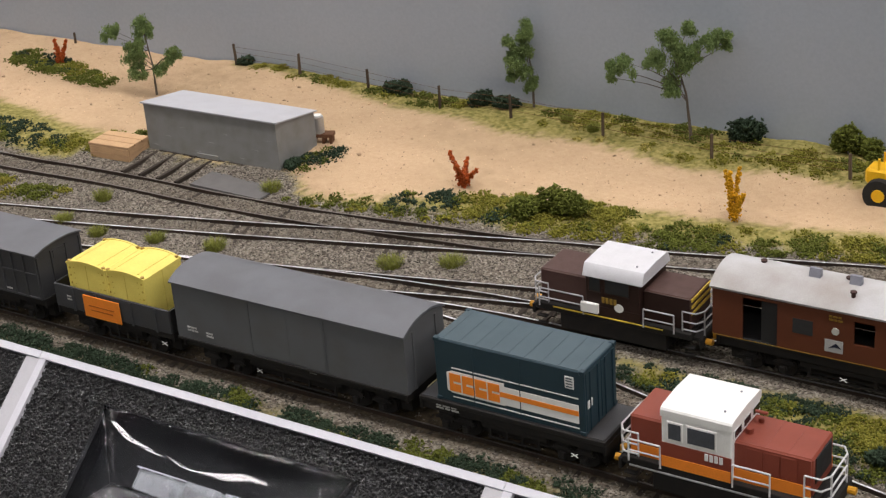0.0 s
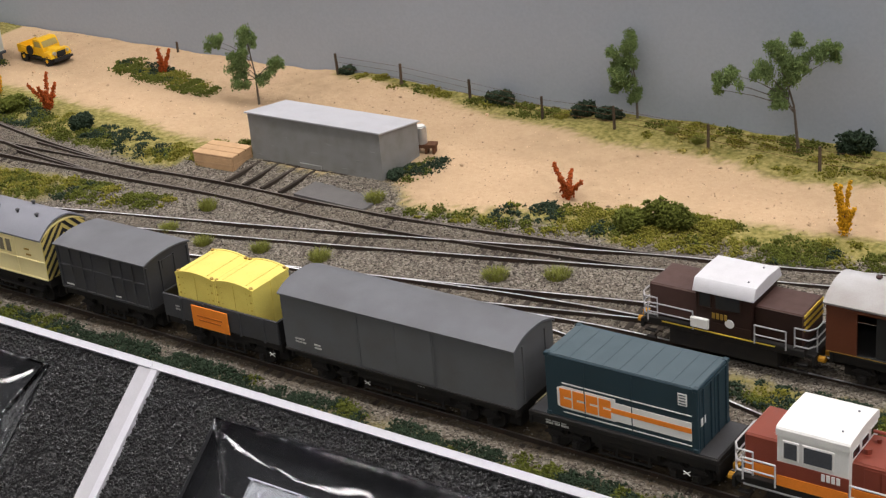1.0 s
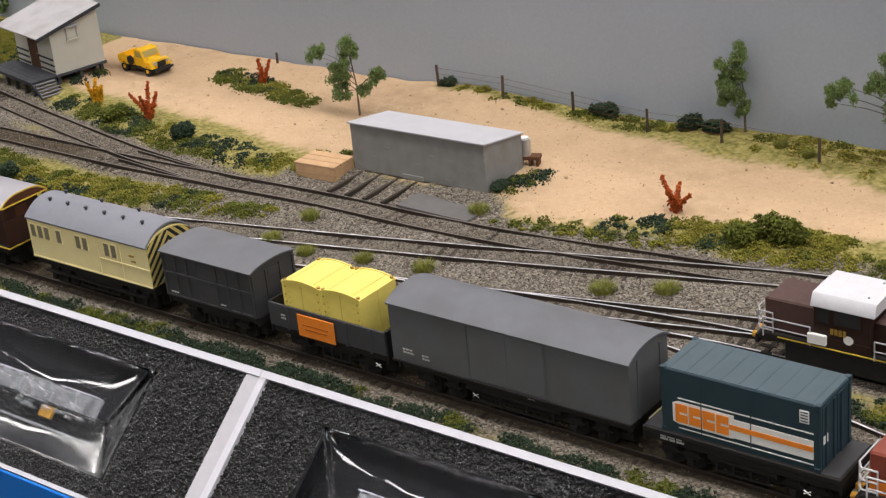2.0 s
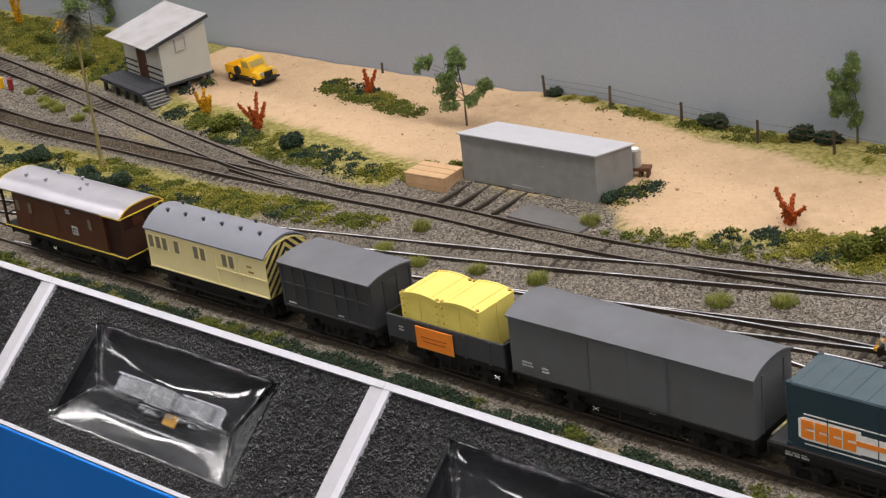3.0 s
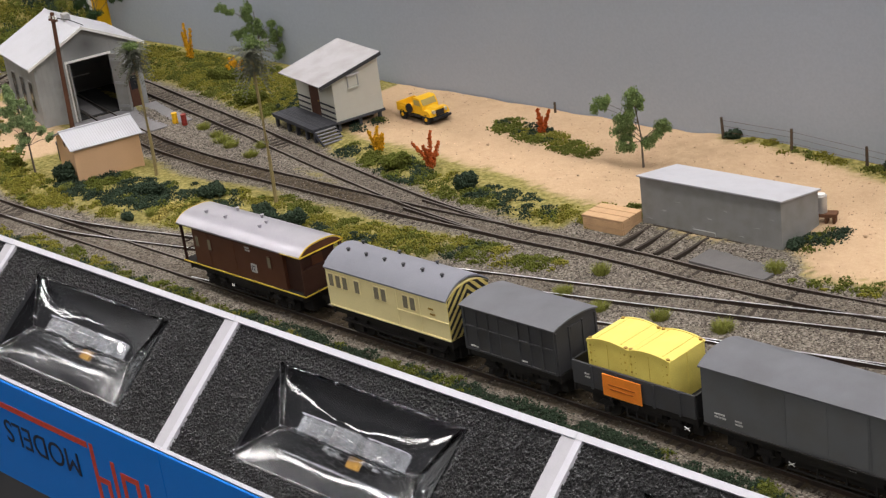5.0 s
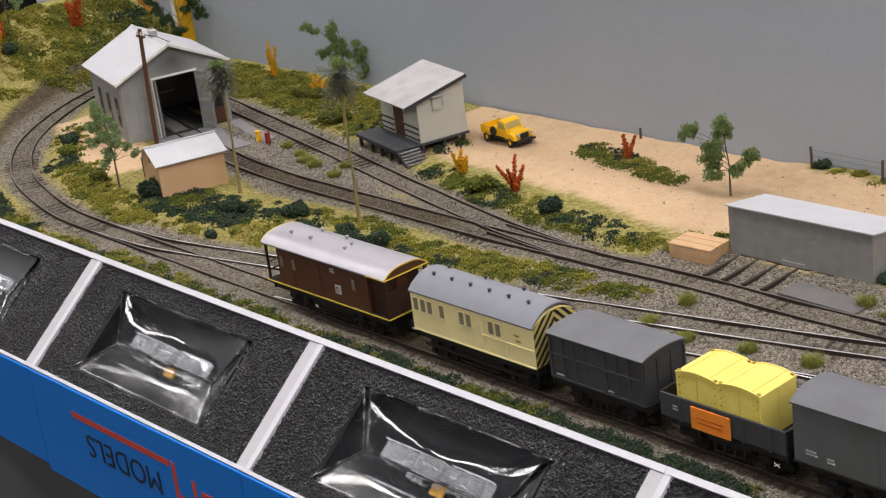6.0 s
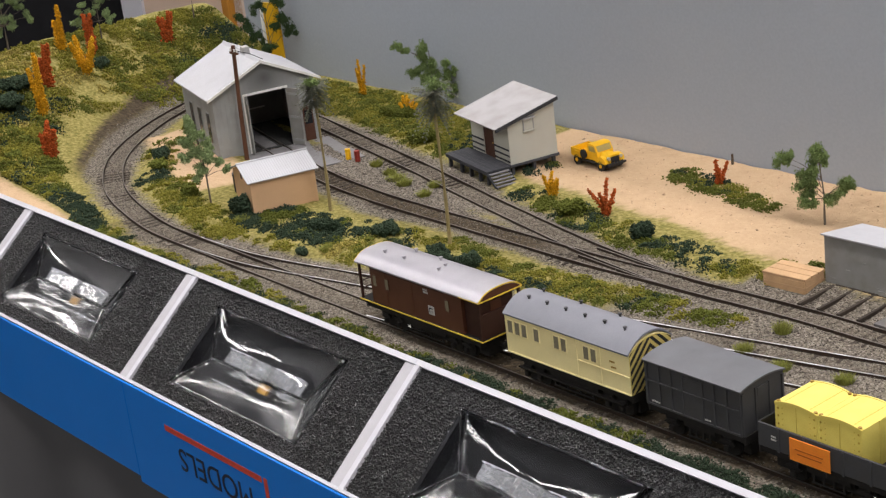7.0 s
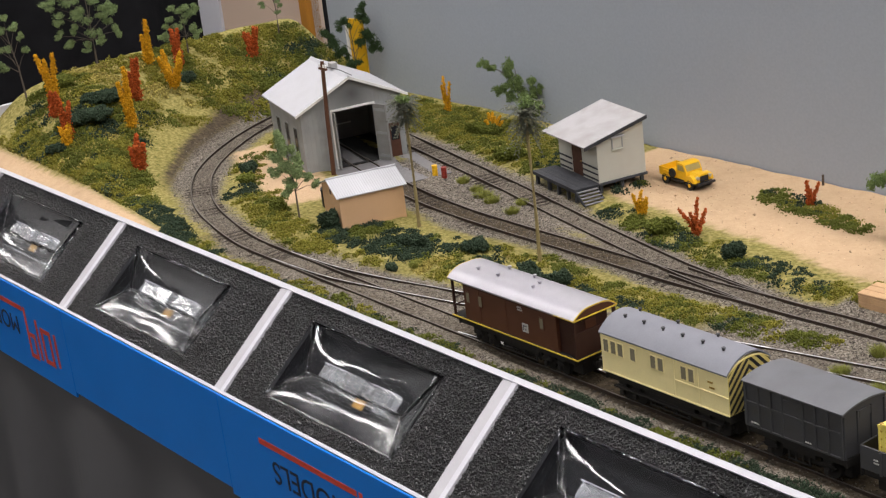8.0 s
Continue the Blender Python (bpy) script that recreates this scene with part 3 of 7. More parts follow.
# ---- loose stuff on the ground ----
ICO_T = (1 + 5 ** 0.5) / 2
ICO_V = np.array([(-1, ICO_T, 0), (1, ICO_T, 0), (-1, -ICO_T, 0), (1, -ICO_T, 0), (0, -1, ICO_T), (0, 1, ICO_T), (0, -1, -ICO_T), (0, 1, -ICO_T), (ICO_T, 0, -1), (ICO_T, 0, 1), (-ICO_T, 0, -1), (-ICO_T, 0, 1)]) / 1.9
ICO_F = np.array([(0, 11, 5), (0, 5, 1), (0, 1, 7), (0, 7, 10), (0, 10, 11), (1, 5, 9), (5, 11, 4), (11, 10, 2), (10, 7, 6), (7, 1, 8), (3, 9, 4), (3, 4, 2), (3, 2, 6), (3, 6, 8), (3, 8, 9), (4, 9, 5), (2, 4, 11), (6, 2, 10), (8, 6, 7), (9, 8, 1)])
OCT_V = np.array([(1, 0, 0), (-1, 0, 0), (0, 1, 0), (0, -1, 0), (0, 0, 1), (0, 0, -1)], float)
LEAF_V = np.array([(1.3, 0, 0), (0, 0.55, 0.15), (-1.3, 0, 0), (0, -0.55, 0.15)])
LEAF_F = np.array([(0, 1, 2), (0, 2, 3)])
TET_V = np.array([(1, 1, 1), (1, -1, -1), (-1, 1, -1), (-1, -1, 1)], float) * 0.8
TET_F = np.array([(0, 1, 2), (0, 3, 1), (0, 2, 3), (1, 3, 2)])
OCT_F = np.array([(0, 2, 4), (2, 1, 4), (1, 3, 4), (3, 0, 4), (2, 0, 5), (1, 2, 5), (3, 1, 5), (0, 3, 5)])


def crumbs(points, size, V=ICO_V, F=ICO_F, rough=0.3, flat=1.0):
    """Many small ragged lumps at the points, as one pair of arrays."""
    n = len(points)
    v = V[None] * (1 + nrg.normal(0, rough, (n, len(V), 1))) * np.asarray(size).reshape(-1, 1, 1)
    for i, j in ((1, 2), (0, 2), (0, 1)):
        a = nrg.uniform(0, 6.28, n)
        c, s = np.cos(a)[:, None], np.sin(a)[:, None]
        v[:, :, i], v[:, :, j] = v[:, :, i] * c - v[:, :, j] * s, v[:, :, i] * s + v[:, :, j] * c
    v[:, :, 2] *= flat
    v = v + points[:, None, :]
    f = F[None] + (np.arange(n) * len(V))[:, None, None]
    return v.reshape(-1, 3), f.reshape(-1, 3)


def stuff(name, v, f, material, label, category):
    return tagged(new(name, tri_mesh(name, v, f, material)), label, category, kind="stuff")


def scatter(n, x0, x1, y0, y1, keep):
    x, y = nrg.uniform(x0, x1, n), nrg.uniform(y0, y1, n)
    k = keep(x, y)
    return x[k], y[k]


# ballast stones, thinned along the front line where the bed is darkened
bx, by = scatter(190000, -1130, 420, -30, 262, lambda x, y: nrg.uniform(0, 1, len(x)) < zones(x, y)[1] * np.where((np.abs(y - 14) < 14) & (x > -760), 0.22, 0.6))
bz = ground_z(bx, by)
sz = nrg.uniform(0.26, 0.64, len(bx))
near = line_distance(bx, by, np.vstack([offset_line(p, o) for p in PATHS.values() for o in (-8.25, 8.25)]))
k = near > 1.1
v, f = crumbs(np.stack([bx, by, bz + 0.2], 1)[k], sz[k], TET_V, TET_F, 0.3, 0.8)
stuff("ballast", v, f, M["stone"], "loose grey stone ballast between the tracks", "ballast")

# bits of stone on the sand
sx, sy = scatter(5200, -690, 400, 180, 345, lambda x, y: zones(x, y)[0] > 0.7)
v, f = crumbs(np.stack([sx, sy, ground_z(sx, sy) + 0.1], 1), nrg.uniform(0.2, 0.6, len(sx)) * (1 + (nrg.uniform(0, 1, len(sx)) > 0.97) * 1.6), OCT_V, OCT_F)
stuff("sand_grit", v, f, mat("sand_grit", (0.5, 0.35, 0.22), 0.95, island=0.5), "scattered grit on the sand", "grit")


# foliage crumbs: patches given as (x, y, half-length, half-width, turn, density, kinds)
PATCHES = [
    # beside the front track
    (-300, -42, 620, 34, 0, 1.05, "dddgdg"), (250, -42, 220, 34, 0, 1.2, "dggo"), (-160, -16, 560, 10, 0, 0.85, "ddgdg"), (200, -18, 200, 9, 0, 0.8, "dgd"), (-180, -40, 70, 20, 0, 0.9, "oog"), (-440, -30, 50, 16, 0, 0.9, "oog"), (-800, -30, 130, 24, -6, 0.9, "dgo"), (-670, -14, 100, 12, 0, 0.8, "oog"), (-730, -40, 110, 26, 0, 0.85, "oogo"),
    # scrub in front of the sand
    (-120, 205, 42, 16, 18, 1.0, "ddgo"), (-60, 215, 44, 20, 6, 1.1, "goo"), (-20, 214, 60, 16, 2, 1.0, "dggo"), (60, 228, 60, 14, 14, 1.0, "ogo"), (160, 255, 80, 16, 14, 1.0, "ogo"), (-180, 183, 36, 7, 8, 0.9, "go"),
    # back siding edge
    (-600, 216, 40, 12, -10, 1.0, "dgo"), (-555, 206, 36, 14, -16, 1.0, "dgo"), (-500, 198, 46, 13, -12, 1.0, "ggod"), (-440, 193, 46, 12, -6, 1.0, "dgo"), (-392, 190, 26, 10, 0, 1.0, "oog"), (-360, 214, 22, 8, 10, 0.8, "go"),
    # between the loop and the yard
    (-500, 105, 60, 20, 12, 1.0, "oog"), (-440, 118, 60, 16, 12, 1.0, "dgo"), (-380, 126, 46, 12, 12, 0.9, "go"), (-545, 86, 44, 20, 8, 1.0, "ddg"),
    # round the tan shed and the poles
    (-720, 78, 60, 24, 6, 1.9, "dddg"), (-650, 92, 50, 24, 4, 0.9, "dgo"), (-620, 72, 50, 14, 12, 0.8, "ooy"), (-800, 52, 60, 14, -14, 1.0, "ogo"), (-860, 68, 50, 16, -24, 1.0, "oog"), (-740, 46, 60, 10, 0, 0.8, "oy"),
    (-930, 88, 40, 14, -40, 1.0, "ogd"), (-985, 130, 26, 16, -60, 0.9, "ogd"), (-1010, 190, 18, 26, 0, 0.8, "go"), (-590, 120, 40, 12, 4, 0.8, "og"),
    # behind the siding
    (-830, 290, 130, 34, -10, 1.0, "ogo"), (-900, 310, 90, 30, 0, 1.0, "oog"), (-740, 275, 60, 20, -14, 1.0, "dog"), (-980, 300, 60, 40, 0, 1.0, "ogy"), (-715, 262, 30, 9, -14, 0.9, "dg"), (-652, 262, 9, 16, -12, 0.9, "ddg"),
    # along the sky board
    (-320, 340, 40, 7, 0, 0.9, "goo"), (-220, 334, 46, 9, -4, 1.0, "go"), (-60, 334, 70, 9, 0, 1.0, "go"), (60, 322, 60, 12, 4, 1.0, "go"), (-60, 315, 80, 12, 0, 0.25, "oy"), (150, 330, 80, 14, 0, 0.9, "go"),
    (-530, 303, 34, 14, -12, 1.2, "dgo"), (-500, 297, 40, 10, -12, 1.2, "ogo"), (-470, 290, 26, 9, -10, 1.4, "go"), (-230, 228, 8, 22, -10, 1.7, "dgdg"),
    # between the engine road and the front track
    (170, 66, 130, 24, -2, 1.5, "ogdo"), (80, 80, 60, 12, 0, 1.3, "ddg"), (250, 60, 120, 24, 0, 1.3, "ogd"),
    # the hill
    (-1150, 40, 90, 60, 10, 0.3, "oogd"), (-1190, 120, 80, 70, 0, 0.26, "yoog"), (-1190, 230, 80, 60, 0, 0.4, "ogo"), (-1170, 310, 80, 36, 0, 0.7, "dgo"), (-1060, 30, 60, 26, -30, 0.3, "oyo"), (-985, 0, 60, 14, -18, 0.8, "dgo"), (-1120, -10, 90, 18, -4, 0.2, "oyo"), (-1130, 66, 34, 40, 20, 0.4, "dddg"), (-1062, 34, 56, 13, -4, 1.0, "ogo"), (-1090, 10, 110, 12, -2, 0.6, "ogo"), (-985, 20, 40, 12, -20, 1.2, "ogd"), (-905, -2, 74, 13, -14, 1.6, "ddgd"),
]
FOAM = {"d": [], "g": [], "o": [], "y": []}
for cx, cy, a, b, turn, dens, kinds in PATCHES:
    area = 4 * a * b
    t = radians(turn)
    clumps = max(4, int(area * dens / 50))
    for _ in range(clumps):
        while True:
            u, w = nrg.uniform(-1, 1, 2)
            if u * u + w * w < 1.15:
                break
        px, py = cx + a * u * math.cos(t) - b * w * math.sin(t), cy + a * u * math.sin(t) + b * w * math.cos(t)
        r = nrg.uniform(2.5, 6.5) * (1.8 if px < -1000 else 1.0)
        n = int((9 + r * r * (0.6 if px < -1000 else 1.0)) * 1.5)
        pick = 0.5 + 0.6 * float(wob(px * 2.4 + 300, py * 2.4)) + nrg.normal(0, 0.06)
        FOAM[kinds[int(min(max(pick, 0), 0.999) * len(kinds))]].append((px, py, r, n))
for key, name, colour in (("d", "foam_dark", "dark green"), ("g", "foam_green", "mid green"), ("o", "foam_olive", "olive"), ("y", "foam_yellow", "straw yellow")):
    pts, size = [], []
    for px, py, r, n in FOAM[key]:
        q = nrg.normal(0, 0.5, (n, 3)) * (r, r, 0)
        h = r * 0.5 * np.exp(-(q[:, 0] ** 2 + q[:, 1] ** 2) / (r * r)) * nrg.uniform(0.1, 1.1, n)
        pts.append(np.stack([px + q[:, 0], py + q[:, 1], h], 1))
        size.append(nrg.uniform(0.28, 0.85, n) * (1.35 if px < -1000 else 1.0))
    pts, size = np.vstack(pts), np.concatenate(size)
    ok = (line_distance(pts[:, 0], pts[:, 1]) > 13) & (pts[:, 1] > -77) & (pts[:, 1] < 347) & (pts[:, 0] > -1268) & (pts[:, 1] > np.interp(pts[:, 0], [-1270, -1060, -960, -900, -868, -850], [-2, -2, -2, -6, -40, -90]))
    pts, size = pts[ok], size[ok]
    pts[:, 2] += ground_z(pts[:, 0], pts[:, 1])
    v, f = crumbs(pts, size, TET_V, TET_F, 0.3)
    stuff("ground_foliage", v, f, M[name], colour + " ground-foam scrub scattered over the layout", "scrub")


def ground_at(x, y):
    return float(ground_z([x], [y])[0])


def lump(n, rx, ry, rz, size=(0.9, 1.9), hollow=0.5):
    """Points of a ragged clump, thick near its skin."""
    d = nrg.normal(0, 1, (n, 3))
    d /= np.linalg.norm(d, axis=1)[:, None]
    r = nrg.uniform(hollow, 1, (n, 1)) * (1 + 0.2 * np.sin(d[:, :1] * 5 + d[:, 1:2] * 4))
    return d * r * (rx, ry, rz), nrg.uniform(*size, n)


def bush(x, y, rx, ry, rz, material, label):
    b = thing("bush", x, y, ground_at(x, y) - 0.5, rng.uniform(0, 40), label, "bush", "bushes on the layout")
    bm = bmesh.new()
    for i in range(4):
        a = i * 1.6
        tapered(bm, [(0, 0, 0), (rx * 0.3 * math.cos(a), ry * 0.3 * math.sin(a), rz * 0.8)], [0.5, 0.25], 5)
    part("stems", bm, M["bark"], b)
    pts, size = [], []
    for _ in range(5):
        p, s = lump(int(70 + rx * ry * 2.2), rx * 0.55, ry * 0.55, rz * 0.55, (0.5, 1.15), 0.55)
        p += (nrg.uniform(-0.45, 0.45) * rx, nrg.uniform(-0.45, 0.45) * ry, rz * nrg.uniform(0.45, 0.85))
        pts.append(p)
        size.append(s)
    v, f = crumbs(np.vstack(pts), np.concatenate(size), TET_V, TET_F, 0.3)
    v[:, 2] = np.maximum(v[:, 2], -0.5)
    put("crown", tri_mesh("crown", v, f, material), b)


for x, y, rx, ry, rz, m in ((-372, 344, 6, 4, 5, "foam_dark"), (-243, 341, 12, 6, 8, "foam_dark"), (-178, 336, 11, 6, 9, "foam_dark"), (-158, 333, 10, 6, 7, "foam_dark"), (2, 338, 14, 8, 11, "foam_dark"), (58, 343, 10, 7, 13, "foam_green"),
                            (72, 341, 9, 7, 11, "foam_green"), (-54, 216, 17, 10, 12, "foam_green"), (-75, 210, 11, 8, 8, "foam_green"), (-560, 207, 12, 8, 8, "foam_green"), (-484, 200, 12, 8, 8, "foam_dark"), (-566, 92, 15, 10, 9, "foam_dark"),
                            (-545, 95, 12, 9, 8, "foam_dark"), (-775, 70, 10, 8, 12, "foam_dark"), (-850, 70, 11, 7, 8, "foam_green"), (-668, 50, 5, 4, 4, "foam_dark"), (-690, 84, 14, 9, 7, "foam_dark"), (-640, 104, 12, 9, 7, "foam_dark"),
                            (-1128, 58, 26, 26, 9, "foam_dark"), (-1156, 84, 24, 24, 8, "foam_dark"), (-1120, 12, 11, 9, 7, "foam_dark"), (-1230, 75, 22, 20, 9, "foam_green"), (-1049, 22, 10, 8, 6, "foam_green"), (-1186, 188, 14, 12, 8, "foam_dark"), (-1150, 258, 20, 16, 12, "foam_green"), (-1120, 320, 26, 14, 12, "foam_green"), (-235, 215, 5, 8, 4, "foam_dark"),
                            (-962, 112, 9, 8, 7, "foam_dark"), (-936, 96, 8, 7, 6, "foam_green"), (-715, 262, 14, 7, 7, "foam_dark"), (-790, 262, 18, 9, 9, "foam_green"), (-868, 296, 20, 10, 9, "foam_green"), (100, 80, 12, 7, 6, "foam_dark"), (180, 60, 14, 8, 6, "foam_dark")):
    bush(x, y, rx, ry, rz, M[m], {"foam_dark": "dark green ground-foam bush", "foam_green": "mid green ground-foam bush"}[m] + (" on the grassy hill" if x < -1050 else " beside the sky board" if y > 325 else " growing near the tracks"))


def blade_tuft(x, y, r, h, n=420):
    r *= 1.25
    t = thing("grass_tuft", x, y, ground_at(x, y), 0, "short olive-yellow grass tuft standing in the ballast", "grass tuft", "grass tufts in the ballast")
    a, rad = nrg.uniform(0, 6.28, n), r * np.sqrt(nrg.uniform(0, 1, n))
    bx_, by_ = rad * np.cos(a), rad * np.sin(a)
    lean = nrg.normal(0, 0.28, (n, 2)) * h + np.stack([bx_, by_], 1) * 0.35
    hh = h * nrg.uniform(0.6, 1.1, n)
    w = 0.22
    px, py = -np.sin(a) * w, np.cos(a) * w
    v = np.stack([np.stack([bx_ - px, by_ - py, 0 * a], 1), np.stack([bx_ + px, by_ + py, 0 * a], 1), np.stack([bx_ + lean[:, 0], by_ + lean[:, 1], hh], 1)], 1).reshape(-1, 3)
    put("grass_clump", tri_mesh("grass_clump", v, np.arange(3 * n).reshape(-1, 3), M["grass"]), t)


for x, y, r in ((-318, 104, 4), (-316, 135, 4), (-213, 110, 4.5), (-113, 132, 5), (-250, 105, 4), (-287, 98, 4), (-231, 185, 4.5), (-487, 36, 4), (-784, 205, 4), (-738, 189, 6), (-722, 184, 5), (-689, 177, 4.5), (-755, 196, 4), (-84, 146, 5), (-700, 196, 3.5),
                (-180, -34, 5), (-288, -36, 5), (-60, -40, 4.5), (-8, 44, 4), (-92, 322, 3), (-112, 326, 3), (-760, 60, 4), (-655, 62, 4)):
    blade_tuft(x, y, r, rng.uniform(3.8, 5.4))


# ---- trees, coloured shrubs, posts and poles ----
def tree(x, y, height, clusters, material, label, lean=(0, 0), trunk=0.9):
    z = ground_at(x, y) - 0.6
    t = thing("tree", x, y, z, 0, label, "tree", "gum trees on the layout")
    top = (lean[0], lean[1], height * 0.8)
    mid = (lean[0] * 0.35 + 1.2, lean[1] * 0.35, height * 0.4)
    bm = bmesh.new()
    tapered(bm, [(0, 0, 0), (mid[0] * 0.5, mid[1] * 0.5, height * 0.2), mid, top], [trunk, trunk * 0.8, trunk * 0.6, trunk * 0.3])
    for cx, cy, cz, r in clusters:
        a = max(0.42, min(0.9, cz / height - 0.1))
        s = Vector((0, 0, 0)).lerp(Vector(top), a) if a > 0.5 else Vector(mid) * (a / 0.5)
        e = Vector((cx, cy, cz))
        tapered(bm, [s, s.lerp(e, 0.55) + Vector((0, 0, height * 0.02)), e], [trunk * 0.34, trunk * 0.22, trunk * 0.1], 5)
    part("trunk", bm, M["bark"], t)
    pts, size = [], []
    for cx, cy, cz, r in clusters:
        hill = x < -1100
        for _ in range(3 if hill else 6):
            w = nrg.uniform(0.5, 0.95) * (0.85 if hill else 1.0)
            p, s = lump(int(52 * r), r * w, r * w, r * nrg.uniform(0.5, 0.9) * (0.7 if hill else 1.0), (0.4, 0.85), 0.05)
            p += (cx + nrg.uniform(-0.75, 0.75) * r, cy + nrg.uniform(-0.75, 0.75) * r, cz + nrg.uniform(-0.7, 0.6) * r)
            pts.append(p)
            size.append(s)
    v, f = crumbs(np.vstack(pts), np.concatenate(size), LEAF_V, LEAF_F, 0.25)
    put("crown", tri_mesh("crown", v, f, material), t)


def sprays(right, scale, rows):
    """Leaf pads from offsets seen side-on (to the right, up, size), spread a little in depth."""
    return [(right[0] * s / scale + nrg.uniform(-3, 3) * right[1], right[1] * s / scale - nrg.uniform(-3, 3) * right[0], u / scale, r * 0.88 / scale) for s, u, r in rows]


EAST, WEST = (0.83, 0.55), (0.58, 0.81)
tree(-400, 281, 56, sprays(EAST, 2.5, [(-68, 112, 15), (-50, 118, 12), (-4, 130, 14), (-6, 112, 17), (-8, 95, 14), (-38, 82, 18), (-30, 62, 17), (-22, 42, 15), (24, 68, 17), (34, 75, 13), (10, 50, 13)]), M["leaf"], "slender green gum tree behind the grey store", (-3, 0))
tree(-144, 343, 58, sprays(EAST, 2.7, [(-6, 142, 15), (-12, 124, 17), (-38, 116, 13), (-30, 100, 15), (-4, 104, 16), (-26, 78, 17), (-8, 66, 16), (-30, 62, 12), (6, 48, 13), (-6, 40, 10)]), M["leaf"], "tall narrow green gum tree against the sky board", (-4, 0))
tree(-31, 328, 74, sprays(EAST, 2.9, [(-28, 196, 20), (-6, 200, 15), (22, 178, 20), (48, 180, 17), (58, 165, 12), (-22, 170, 24), (2, 160, 20), (-72, 156, 18), (-100, 148, 20), (-128, 138, 15), (-50, 146, 19), (-132, 125, 10), (-12, 136, 22), (-26, 112, 20), (-30, 96, 14)]), M["leaf"], "spreading green gum tree against the sky board", (-10, -5), 1.1)
tree(-862, 332, 64, sprays(WEST, 1.95, [(-52, 112, 10), (-40, 104, 8), (-12, 106, 12), (-10, 92, 12), (-4, 76, 13), (-28, 66, 12), (8, 62, 13), (26, 52, 12), (-14, 52, 10), (44, 60, 10), (20, 76, 10), (40, 32, 12), (62, 46, 12), (54, 20, 10), (30, 16, 9), (66, 30, 10)]), M["leaf"], "open green gum tree behind the hut", (0, 0))
tree(-818, 70, 68, sprays(WEST, 2.25, [(-14, 152, 10), (-10, 138, 12), (-2, 124, 14), (-22, 112, 12), (14, 106, 12), (-8, 98, 13), (-28, 90, 11), (10, 84, 14), (28, 76, 10), (-2, 66, 12), (-12, 52, 9), (34, 58, 9)]), M["leaf_pale"], "small pale green gum tree beside the tan shed", (-4, 0))
tree(-1250, 46, 84, sprays(WEST, 1.75, [(-36, 138, 14), (-10, 142, 13), (2, 128, 13), (-30, 118, 13), (-44, 100, 14), (10, 110, 10), (14, 84, 12), (-20, 92, 12), (-40, 72, 14), (-24, 60, 10)]), M["leaf_pale"], "tall pale green gum tree on the edge of the hill", (-4, -6), 1.1)
tree(-1255, 126, 84, sprays(WEST, 1.7, [(-62, 112, 16), (-40, 122, 16), (-16, 118, 18), (10, 116, 17), (30, 106, 15), (-50, 92, 16), (-10, 92, 18), (24, 86, 16), (44, 94, 14), (-34, 70, 14), (10, 64, 14), (38, 72, 12), (-56, 60, 10), (-40, 48, 13), (20, 46, 14), (46, 58, 12), (-8, 38, 13), (-20, 104, 16)]), M["leaf_pale"], "broad pale green gum tree on the crest of the hill", (0, 0), 1.1)
tree(-1225, 211, 62, sprays(WEST, 1.7, [(-28, 62, 14), (-10, 82, 12), (14, 88, 13), (28, 78, 12), (-14, 50, 14), (10, 46, 14), (-34, 34, 12), (22, 36, 11), (2, 66, 12)]), M["leaf_pale"], "bushy pale green gum tree on the far slope of the hill", (0, 0))
tree(-1225, 318, 66, sprays(WEST, 1.65, [(-18, 60, 9), (10, 58, 10), (-8, 84, 12), (12, 96, 12), (-24, 100, 11), (4, 46, 7)]), M["leaf_pale"], "thin pale green gum tree at the far end of the hill", (-2, 0))
tree(-1096, 322, 88, sprays(WEST, 1.75, [(-34, 92, 13), (-20, 76, 12), (-40, 110, 10), (-10, 124, 13), (-4, 62, 12), (14, 88, 10), (28, 100, 13), (36, 80, 12), (24, 128, 13), (20, 150, 10), (-6, 48, 10)]), mat("dark_gum_foliage", (0.05, 0.085, 0.035), 0.9, var=0.2, island=0.35, spec=0.1), "dark green gum tree on the cutting behind the engine shed", (-2, 0))


